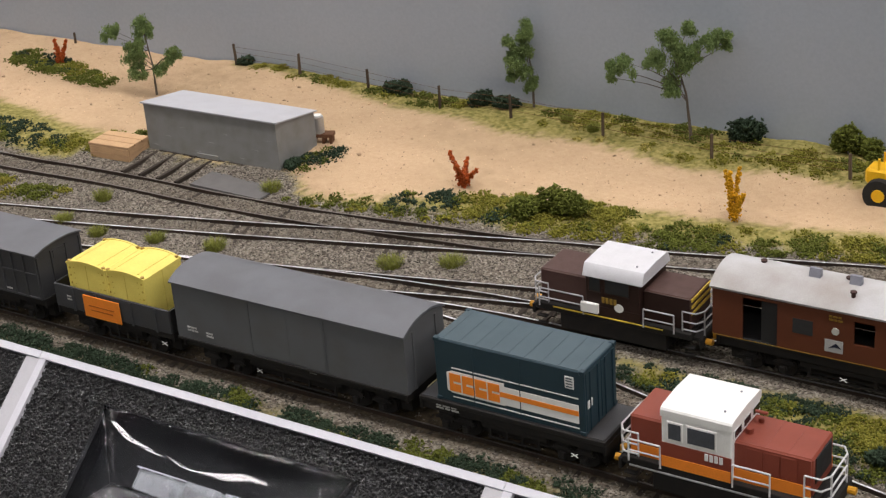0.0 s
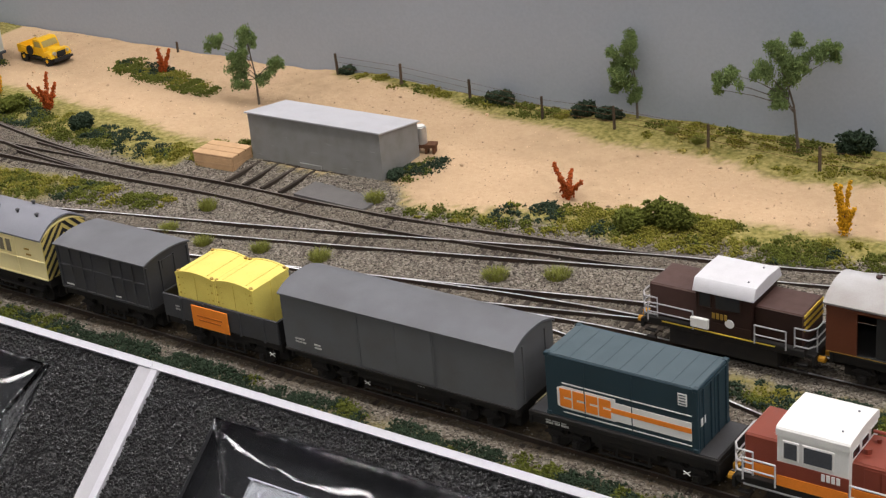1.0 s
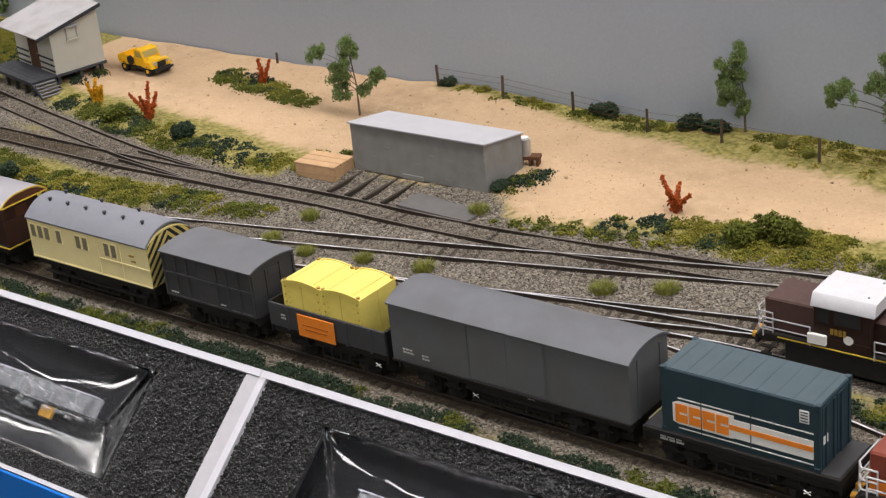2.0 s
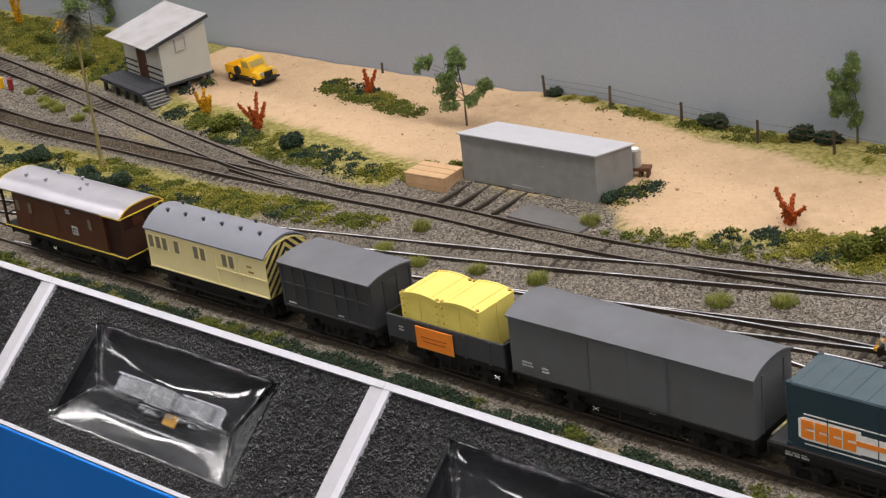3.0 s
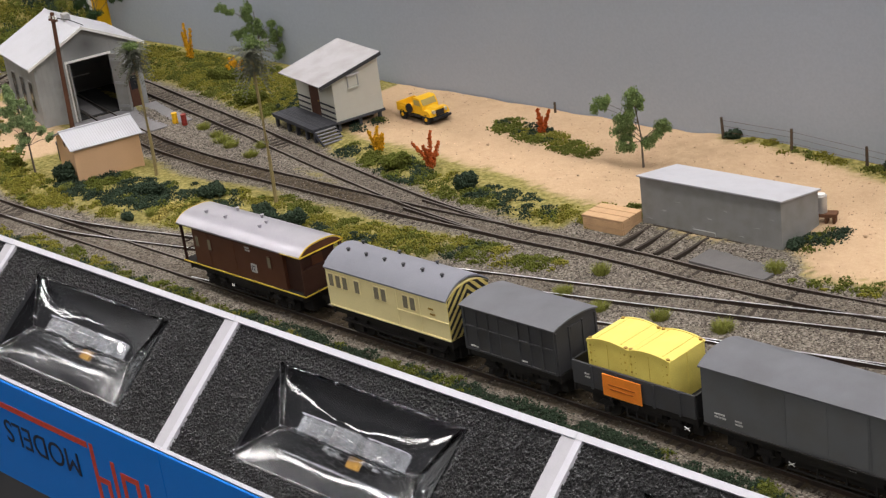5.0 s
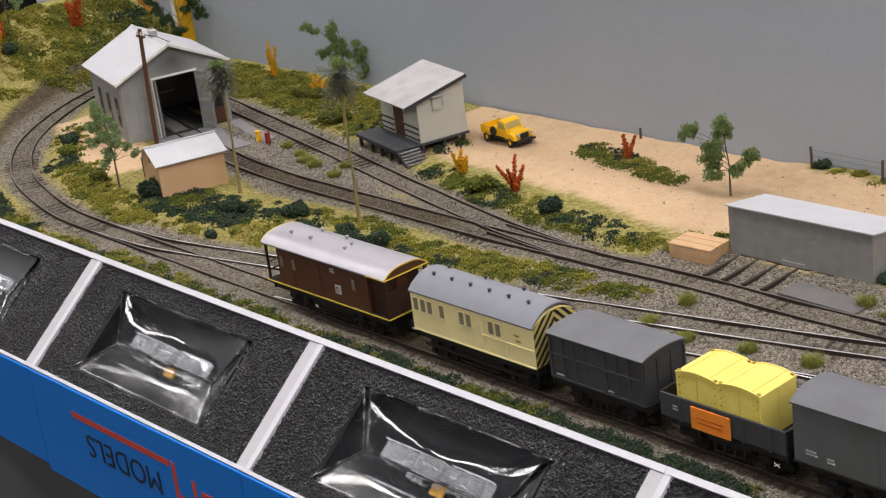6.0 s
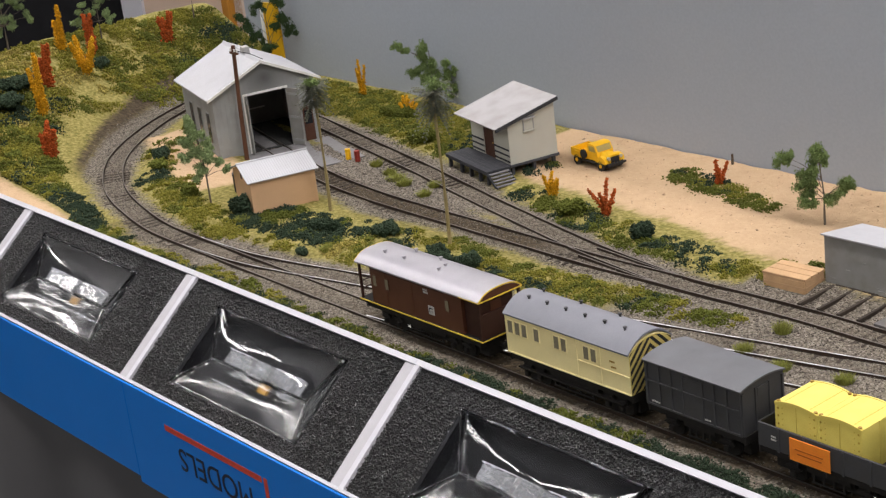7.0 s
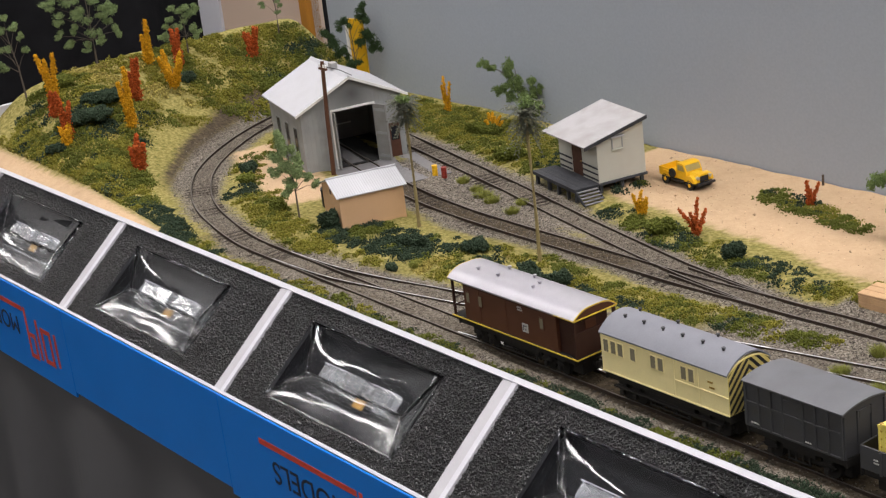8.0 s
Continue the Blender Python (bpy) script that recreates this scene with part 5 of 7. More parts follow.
def make_cream_coach():
    v = thing("work_coach", -348, 14, RAIL, 0, "cream workmen's coach with black and yellow striped end", "railway coach", "wagons of the front train")
    L = 47.0
    body_shell(v, -L, L, 15.6, 17.5, 40.5, 46.0, M["cream"])
    curved_roof(v, -L - 0.6, L + 0.3, 16.4, 40.6, 48.4, M["coach_roof"], 1.0, label="plain grey arched roof")
    for i in range(6):
        x = -37 + i * 14.5
        for y in ((-5.2,) if i % 2 else (6.0, -5.2)):
            bm = rod(bmesh.new(), (x, y, 46.5), (x, y, 48.9), 0.7, 8)
            rod(bm, (x, y, 48.9), (x, y, 49.5), 1.15, 8)
            part("roof_vent", bm, M["dark_van"], v)
    for x in (-42.7, -37.0, -31.5, -21.8, -6.3, -0.8, 16.1, 21.5):
        win = part("window", boxes((x - 2.3, x + 2.3, -16.0, -15.55, 29.3, 37.5), bevel=0.15), M["cream"], v)
        part("pane", boxes((x - 1.75, x + 1.75, -16.08, -15.95, 29.9, 36.9)), M["pane_grey"], win, "dull grey pane")
    part("door", boxes((8, 9, -15.95, -15.5, 18.5, 40)), M["cream"], v)
    part("door", boxes((26, 26.4, -15.9, -15.5, 18.5, 40)), M["cream"], v)
    part("waist_moulding", boxes((9, L, -15.95, -15.5, 27.3, 27.9)), M["cream"], v)
    part("lower_moulding", boxes((-L, L, -15.95, -15.5, 17.4, 18.2)), M["cream"], v)
    marks(v, 33, 33, -15.75, 1, 4, 1.0, m="brass")
    marks(v, 34, 30, -15.75, 1, 4, 1.0, m="brass")
    # striped end: slanting bars that meet in the middle
    end = part("end_panel", prism(bmesh.new(), [(-15.4, 17.6), (15.4, 17.6), (15.4, 40.2)] + [(15.4 * (1 - 2 * i / 12), 40.2 + 5.2 * (1 - abs(1 - 2 * i / 12) ** 2.2)) for i in range(1, 12)] + [(-15.4, 40.2)], L, L + 0.35), mat("warning_yellow", (0.62, 0.5, 0.16), 0.5, var=0.05), v, "yellow end panel")
    for s in (-1, 1):
        for k in range(-5, 9):
            z = 18 + k * 5.2
            pts = []
            for y, zz in ((0.0, z + 16), (15.3, z), (15.3, z + 2.6), (0.0, z + 18.6)):
                pts.append((s * y, zz))
            # clip the bar to the panel's outline
            clipped = []
            for j in range(9):
                y = 15.3 * j / 8
                top = 40.0 + 5.0 * (1 - (y / 15.4) ** 2.2)
                a = min(max(z + 16 * (1 - y / 15.3), 17.8), top)
                clipped.append((s * y, a, min(max(z + 2.6 + 16 * (1 - y / 15.3), 17.8), top)))
            bm = bmesh.new()
            for (y0, a0, b0), (y1, a1, b1) in zip(clipped, clipped[1:]):
                if b0 - a0 > 0.05 or b1 - a1 > 0.05:
                    bm.faces.new([bm.verts.new((L + 0.42, yy, zz)) for yy, zz in ((y0, a0), (y1, a1), (y1, b1), (y0, b0))])
            if bm.faces:
                bmesh.ops.dissolve_degenerate(bm, dist=0.01, edges=bm.edges)
                part("stripe", bm, M["black"], end, "black slanting stripe")
            else:
                bm.free()
    running_gear(v, -L + 1, L - 1, (-36, -26, 26, 36), 13.0, 4.4)
    part("step_board", boxes((-40, 40, -15.2, -13.2, 9.5, 10.3)), M["under"], v)
    part("gas_tank", rod(bmesh.new(), (-16, -9, 10), (-2, -9, 10), 2.6, 12), M["under"], v)


def make_guards_van():
    v = thing("guards_van", -473.2, 14, RAIL, 0, "brown guard's van with silver roof and yellow lining", "brake van", "wagons of the front train")
    v.scale.x, v.scale.z = 0.847, 0.97
    # closed body in the middle, an open platform at each end
    body_shell(v, -52, 48, 15.2, 18.0, 42.6, 45.6, M["brown"])
    part("recess", boxes((48, 62, -13.0, 13.0, 18.0, 42)), M["brown_dark"], v, "dark recessed end lobby")
    for s in (-1, 1):
        part("lobby_post", boxes((65.4, 67.2, s * 15.0 - 0.8, s * 15.0 + 0.8, 17.5, 42.5)), M["brown_dark"], v)
    part("lobby_end", boxes((64.8, 66.4, -14.2, 14.2, 18, 33)), M["brown_dark"], v)
    part("lobby_door", boxes((62.0, 62.5, -4, 4, 18, 38)), M["brown"], v)
    roof = curved_roof(v, -67.5, 68, 16.6, 42.6, 47.9, M["silver"], 1.0, label="smooth silver arched roof", flat=0.9)
    for x in (-67.7, 68.2):
        rp = arc_roof(16.65, 42.65, 48.0, 0.8, 18, 0.9)
        part("roof_lining", prism(bmesh.new(), rp, x - 0.25, x + 0.25), M["lining"], roof, "yellow edge line")
    part("roof_lining", boxes((48, 68, -16.75, -16.5, 41.8, 42.3)), M["lining"], roof, "yellow edge line")
    part("roof_lining", boxes((67.95, 68.45, -16.4, 16.4, 41.7, 42.4)), M["lining"], roof, "yellow edge line")
    part("end_arch", prism(bmesh.new(), [(y * 0.98, z - 0.9) for y, z in arc_roof(16.6, 42.6, 47.9, 1.0, 18, 0.9)[:19]], 66.9, 67.9), M["brown"], v)
    for x, y in ((-48, -4.5), (-30, 7.5), (-26, -4.5), (-2, 7), (10, 2.0), (12, -4.5)):
        bm = rod(bmesh.new(), (x, y, 46.0), (x, y, 49.0), 0.9, 8)
        rod(bm, (x, y, 49.0), (x, y, 49.7), 1.4, 8)
        part("roof_vent", bm, M["silver"], v)
    part("footplate", boxes((-67, 67.6, -15.8, 15.8, 16.2, 17.8), bevel=0.2), M["under"], v)
    part("side_lining", boxes((-67, 67.6, -16.1, -15.82, 17.0, 17.8)), M["lining"], v, "yellow line")
    part("end_lining", boxes((67.62, 67.95, -15.8, 15.8, 17.0, 17.8)), M["lining"], v, "yellow line")
    for s in (-1, 1):
        part("platform_post", boxes((-66, -64.6, s * 14.6 - 0.7, s * 14.6 + 0.7, 17.8, 42.4)), M["brown_dark"], v)
    for z in (24, 29):
        part("platform_rail", rod(bmesh.new(), (-65.2, -14.4, z), (-65.2, 14.4, z), 0.45, 6), M["brown_dark"], v)
    for x in (-40, -10.5):
        part("door", boxes((x - 6, x + 6, -15.55, -15.1, 18.3, 40.5), bevel=0.1), M["brown"], v)
    part("door_track", boxes((-50, 30, -15.8, -15.2, 40.3, 41.2)), M["brown_dark"], v)
    for x in (-47, -33, 33):
        win = part("window", boxes((x - 2.2, x + 2.2, -15.6, -15.1, 29, 37), bevel=0.12), M["brown"], v)
        part("pane", boxes((x - 1.6, x + 1.6, -15.72, -15.55, 29.7, 36.3)), M["pane_grey"], win)
    emblem = part("emblem", boxes((12, 18, -15.6, -15.3, 23.5, 29)), M["faded_white"], v, "white square emblem")
    part("emblem_mark", boxes((13, 16.8, -15.68, -15.61, 27.2, 27.8), (13, 13.7, -15.68, -15.61, 24.6, 27.1), (15.4, 16.1, -15.68, -15.61, 24.6, 26.2)), M["print_navy"], emblem)
    marks(v, 8, 38, -15.4, 2, 5, 1.0)
    marks(v, -14, 34, -15.4, 1, 7, 0.8)
    running_gear(v, -62, 62, (-44, -30, 30, 44), 12.4, 3.8)
    brake_lever(v, -12, y=-16.0, z=10.5)


def handrail(parent, pts, m="rail_white", r=0.4):
    return part("handrail", tube(pts, r, 6), M[m], parent, "white tubular handrail" if m == "rail_white" else "pale grey tubular handrail")


def loco_end_rails(parent, x, s, half, z0, z1, m):
    """The curved railing round an end platform."""
    for k, z in enumerate((z1, (z0 + z1) / 2, z0 + 1)):
        handrail(parent, [(x - s * 9, -half, z), (x - s * 2.5, -half, z), (x, -half + 4, z), (x, half - 4, z), (x - s * 2.5, half, z), (x - s * 9, half, z)], m)
    for y in (-half, half):
        handrail(parent, [(x - s * 9, y, z0 - 3), (x - s * 9, y, z1)], m)
    for y in (-half + 4, half - 4):
        handrail(parent, [(x, y, z0 - 4), (x, y, z1)], m)


def make_shunter(name, x, y, label, colours, number_mat, c0, c1, h0, h1):
    """A small centre-cab shunting engine: hood each side of a cab, platforms, rails and running gear."""
    e = thing(name, x, y, RAIL, 0, label, "diesel locomotive", "small shunting engines")
    hood, side, cab, roof_m, band, frame_m = colours
    red = band == "loco_red"
    rails = "rail_white" if red else "rail_grey"
    L = 39.5
    # cab from c0 to c1, hoods out to h0 and h1
    frame_ = part("frame", boxes((-L, L, -14.5, 14.5, 13.5, 17.0), bevel=0.3), M[frame_m], e)
    # Black skirt, carried low to stand for the shade under the engine too.
    part("skirt", boxes((-27, 27, -13.6, 13.6, 4.5, 13.6), bevel=0.3), M["under"], frame_)
    part("long_hood", boxes((c1 + 0.1, h1, -11, 11, 17, 34.0), bevel=0.8), M[hood], e)
    part("hood_side", boxes((c1 + 0.5, h1 - 0.6, -11.25, -10.9, 17.2, 33.5)), M[side], e)
    part("hood_side", boxes((c1 + 0.5, h1 - 0.6, 10.9, 11.25, 17.2, 33.5)), M[side], e)
    part("short_hood", boxes((h0, c0 - 0.1, -11.5, 11.5, 17, 35.0), bevel=0.8), M[hood], e)
    part("cab", boxes((c0 - 0.7 * red, c1 + 1.2 * red, -14.2, 14.2, 17, 40.2), bevel=0.4), M[cab], e)
    if red:
        pts = [(-14.5, 39.6), (-14.5, 42.4), (-13.9, 43.2), (-12.6, 43.7), (0, 44.4), (12.6, 43.7), (13.9, 43.2), (14.5, 42.4), (14.5, 39.6)]
    else:
        pts = [(-14.9, 37.6), (-14.9, 38.2), (-12.8, 43.1), (-12.0, 43.7), (0, 44.3), (12.0, 43.7), (12.8, 43.1), (14.9, 38.2), (14.9, 37.6)]
    part("cab_roof", prism(bmesh.new(), pts, c0 - 1.0, c1 + 1.6), M[roof_m], e, "plain white cab roof")
    for s in (-1, 1):
        part("roof_rivet", rod(bmesh.new(), (c1 - 4, s * 8, 43.7), (c1 - 4, s * 8, 44.4), 0.5, 8), M["coach_roof"], e)
    for s in (-1, 1):
        for x0, x1 in ((c0 + 2.4, c0 + 7.6), (c0 + 10.4, c1 - 5.4)):
            win = part("window", boxes((x0 - 0.7, x1 + 0.7, s * 14.3 - 0.3, s * 14.3 + 0.3, 29.5, 38.0), bevel=0.2), M[cab], e)
            part("pane", boxes((x0, x1, s * 14.5 - 0.25, s * 14.5 + 0.25, 30.3, 37.2)), M["pane_cab" if red else "pane"], win)
        part("cab_band", boxes((c0 - 0.1 - 0.7 * red, c1 + 0.1 + 1.2 * red, s * 14.35 - 0.2, s * 14.35 + 0.2, 17.2, 28.0 if red else 22)), M[band if red else side], e)
    for y in (-9, 0, 9):
        win = part("window", boxes((c1 - 0.1 + 1.2 * red, c1 + 0.5 + 1.2 * red, y - 3.6, y + 3.6, 35.6, 39.4), bevel=0.15), M[cab], e)
        part("pane", boxes((c1 + 0.4 + 1.2 * red, c1 + 0.7 + 1.2 * red, y - 3, y + 3, 36.1, 38.9)), M["pane"], win)
    if red:
        for s in (-1, 1):
            part("orange_band", boxes((h0 + 0.3, h1 - 0.3, s * 11.6 - 0.2, s * 11.6 + 0.2, 17.2, 22.5)), M["orange"], e, "orange band")
            part("cab_orange", boxes((c0 - 0.6, c1 + 1.1, s * 14.65 - 0.1, s * 14.65 + 0.1, 17.2, 22.0)), M["orange"], e, "orange band")
        part("grille", boxes((h1, h1 + 0.4, -8, 8, 22, 33)), M["black"], e)
        part("exhaust", rod(bmesh.new(), (c1 + 4, -3, 33.8), (c1 + 4, -3, 36.2), 1.5, 10), M["loco_red"], e)
        part("filler_cap", rod(bmesh.new(), (c1 + 5, 6, 33.8), (c1 + 5, 6, 35.6), 1.1, 10), M["loco_red"], e)
        for x_ in (c1 + 13, c1 + 22):
            part("hood_seam", boxes((x_ - 0.15, x_ + 0.15, -10.6, 10.6, 33.9, 34.15)), M["loco_red"], e)
        for s in (-1, 1):
            part("sill_line", boxes((-L + 3, L - 3, s * 14.7 - 0.15, s * 14.7 + 0.15, 13.4, 14.1)), M["rail_grey"], e, "pale line along the frame")
            for x_ in (c1 + 6, c1 + 13, c1 + 20):
                part("hood_door", boxes((x_, x_ + 6.2, s * 11.5 - 0.12, s * 11.5 + 0.12, 23.2, 32.6), bevel=0.1), M["loco_red"], e)
        part("horn", rod(bmesh.new(), (c1 + 3, 5, 39), (c1 + 8, 5, 39), 0.7, 8), M["loco_red"], e)
    else:
        for s in (-1, 1):
            part("frame_line", boxes((-30, 26, s * 14.75 - 0.2, s * 14.75 + 0.2, 16.2, 16.7)), M["lining"], e, "yellow line")
        for z in (25, 28.5, 32):
            part("nose_stripe", boxes((h1 - 0.1, h1 + 0.3, -10.4, 10.4, z, z + 1.6)), M["lining"], e, "yellow nose stripe")
        part("tool_box", boxes((-15, -6, -16.2, -14.3, 18.0, 23.5), bevel=0.4), M["white"], e, "white box")
        part("emblem", rod(bmesh.new(), (4.0, -14.6, 23), (4.0, -14.35, 23), 2.3, 16), M["white"], e, "round white emblem")
    bm = bmesh.new()
    for i in range(4):
        box(bm, -4.5 + i * 2.0, -3.1 + i * 2.0, -14.85, -14.55, 24.5, 27.5)
    part("number", bm, M[number_mat], e, "plain number plate bars")
    loco_end_rails(e, L + 4, 1, 12.5, 17, 27.5, rails)
    loco_end_rails(e, -L - 3, -1, 12.5, 17, 27.5, rails)
    for s in (-1, 1):
        for x0, x1 in ((h0 + 1, max(c0 - 1, h0 + 12)), (c1 + 2, c1 + 17)):
            y = s * 15.2
            handrail(e, [(x0, y, 16), (x0, y, 26), (x1, y, 26), (x1, y, 16)], rails)
            handrail(e, [(x0, y, 21), (x1, y, 21)], rails, 0.35)
    for x_, s in ((L + 4, 1), (-L - 2, -1)):
        part("platform", boxes((min(x_, x_ - s * 8), max(x_, x_ - s * 8), -12.5, 12.5, 13.2, 14.8)), M[frame_m], e)
        part("headstock", boxes((x_ - 0.8, x_ + 0.8, -13, 13, 9.5, 14.5), bevel=0.2), M["under"], e)
        for y in (-8.5, 8.5):
            part("buffer", rod(bmesh.new(), (x_, y, 11.5), (x_ + s * 4, y, 11.5), 1.6, 10), M["buffer"], e, "yellow buffer")
        bm = boxes((min(x_, x_ + s * 6), max(x_, x_ + s * 6), -1.3, 1.3, 9, 12), bevel=0.3)
        part("coupler", bm, M["buffer"], e, "mustard coupler")
        part("step", boxes((x_ - s * 5 - 2.5, x_ - s * 5 + 2.5, -14.6, -12.4, 5.0, 5.8), (x_ - s * 5 - 2.5, x_ - s * 5 + 2.5, -14.6, -12.4, 9.0, 9.8)), M["under"], e)
    for x_ in (-17, 17):
        wheelset(e, x_, 6.2)
        part("axle_box", boxes((x_ - 3, x_ + 3, -13.2, -11.5, 4, 9), bevel=0.3), M["under"], e)
    return e


def make_red_coach():
    v = thing("red_coach", 169, 116, RAIL, 0, "indian-red workshop coach with a weathered silver roof", "railway coach")
    x0, x1 = -88.0, 88.0
    # walls with the doorway open through the near side
    shell = part("body", boxes((x0, -74, -15.6, -14.6, 18, 42), (-58, -24, -15.6, -14.6, 18, 42), (-24, -15, -15.6, -14.6, 18, 27), (-24, -15, -15.6, -14.6, 38, 42), (-15, x1, -15.6, -14.6, 18, 42), (-74, -58, -15.6, -14.6, 39, 42)), M["red_car"], v)
    part("far_side", boxes((x0, x1, 14.6, 15.6, 18, 42)), M["red_car"], shell)
    for x in (x0, x1 - 1.0):
        part("end_wall", prism(bmesh.new(), [(-14.5, 18), (14.5, 18), (14.5, 42)] + [(14.5 * (1 - 2 * i / 10), 42 + 4.6 * (1 - abs(1 - 2 * i / 10) ** 2.4)) for i in range(1, 10)] + [(-14.5, 42)], x, x + 1.0), M["red_car"], shell)
    part("floor", boxes((x0 + 1.1, x1 - 1.1, -14.5, 14.5, 16.5, 17.9)), M["inside"], v)
    part("open_door", boxes((-66, -50, -13.6, -13.0, 18.2, 39)), M["inside"], v, "dark sliding door pushed back")
    part("door_rail", boxes((-78, -55, -16.2, -15.65, 39.4, 40.4)), M["red_car"], v)
    part("roof", prism(bmesh.new(), arc_roof(16.6, 42.0, 47.6, 1.0, 14), x0 - 1.2, x1 + 1.2), M["weathered"], v, "stained pale roof")
    for x, y in ((-72, 4), (-33, 3), (-27, -9), (-8, 5), (26, 6), (50, -6)):
        bm = rod(bmesh.new(), (x, y, 45), (x, y, 47.9), 1.0, 8)
        rod(bm, (x, y, 47.9), (x, y, 48.6), 1.5, 8)
        part("roof_vent", bm, M["brown_dark"], v, "dark roof vent")
    for x, y in ((-47, -8), (-29, 9), (10, -8), (34, 6)):
        part("cowl", prism(bmesh.new(), [(-2.2, 45.5), (2.8, 45.0), (1.0, 51.4), (-0.2, 51.2)], x - 2.6, x + 2.6), M["coach_roof"], v, "grey tilted roof cowl")
    # Dark plate on the solid wall stands for the open window.
    part("open_window", boxes((-51, -42, -15.75, -15.55, 27, 34)), M["inside"], v)
    part("side_line", boxes((x0, x1, -15.8, -15.62, 18.0, 18.35)), M["brass"], v, "dull yellow line")
    sign_ = part("emblem", boxes((-36.5, -28.5, -15.9, -15.65, 21.4, 27.2)), M["faded_white"], v, "white rectangular emblem")
    part("emblem_mark", prism(bmesh.new(), [(-35, 23), (-31.5, 26), (-29, 23.5), (-32, 24)], -16.0, -15.92, "y"), M["print_navy"], sign_)
    part("disc", rod(bmesh.new(), (-32, -15.9, 31.5), (-32, -15.6, 31.5), 1.7, 14), M["hut_wall"], v)
    marks(v, -35, 38, -15.75, 2, 6, 0.9, m="brass")
    running_gear(v, x0 + 2, x1 - 2, (-72, -56, 56, 72), 12.4, 4)
    brake_lever(v, -28, z=8.5)


make_louvre_van()
make_container_wagon()
make_open_wagon()
make_box_van()
make_cream_coach()
make_guards_van()
make_shunter("shunting_engine", 127.5, 11, "red and orange shunting engine with a white cab", ("loco_red", "loco_red", "white", "white", "loco_red", "under"), "white", -22.0, 5.0, -37.5, 37.0)
brown_engine = make_shunter("shunting_engine", 32, 113, "dark brown shunting engine with a white cab roof", ("loco_hood", "loco_brown", "loco_brown", "pale", "none", "under"), "brass", -13, 14.5, -38, 38)
brown_engine.scale.z = 0.93
make_red_coach()


# ---- buildings ----
def sooty_wall(centre):
    """The grey shed sheet with a smoke stain round a place on it."""
    m = M["shed_wall"].copy()
    N, L = m.node_tree.nodes, m.node_tree.links
    bsdf = N["Principled BSDF"]
    old = bsdf.inputs["Base Color"].links[0].from_socket
    co, far, wisp, soot, mix = N.new("ShaderNodeTexCoord"), N.new("ShaderNodeVectorMath"), N.new("ShaderNodeTexNoise"), N.new("ShaderNodeMapRange"), N.new("ShaderNodeMix")
    far.operation = "DISTANCE"
    far.inputs[1].default_value = centre
    wisp.inputs["Scale"].default_value = 60
    L.new(co.outputs["Object"], far.inputs[0])
    L.new(co.outputs["Object"], wisp.inputs["Vector"])
    add = N.new("ShaderNodeMath")
    add.operation = "MULTIPLY_ADD"
    add.inputs[1].default_value = 0.016
    L.new(wisp.outputs["Fac"], add.inputs[0])
    L.new(far.outputs["Value"], add.inputs[2])
    soot.inputs[1].default_value, soot.inputs[2].default_value, soot.inputs[3].default_value, soot.inputs[4].default_value = 0.008, 0.03, 0.8, 0.0
    L.new(add.outputs[0], soot.inputs[0])
    mix.data_type = "RGBA"
    mix.inputs[7].default_value = (0.05, 0.05, 0.052, 1)
    L.new(soot.outputs[0], mix.inputs[0])
    L.new(old, mix.inputs[6])
    L.new(mix.outputs[2], bsdf.inputs["Base Color"])
    return m


def corrugated(parent, name, x0, x1, y0, y1, z0, z1, m, pitch=1.7, amp=0.28, thick=0.5, label=""):
    """A sloping corrugated sheet, ridges running from y0 to y1."""
    n = max(4, int((x1 - x0) / pitch * 4))
    bm = bmesh.new()
    rows = []
    for i in range(n + 1):
        x = x0 + (x1 - x0) * i / n
        w = amp * math.sin(2 * math.pi * (x - x0) / pitch)
        rows.append([bm.verts.new(p) for p in ((x, y0, z0 + w), (x, y1, z1 + w), (x, y1, z1 + w - thick), (x, y0, z0 + w - thick))])
    for a, b in zip(rows, rows[1:]):
        for k in range(4):
            bm.faces.new((a[k], b[k], b[(k + 1) % 4], a[(k + 1) % 4]))
    bm.faces.new(rows[0])
    bm.faces.new(rows[-1][::-1])
    return part(name, bm, m, parent, label)


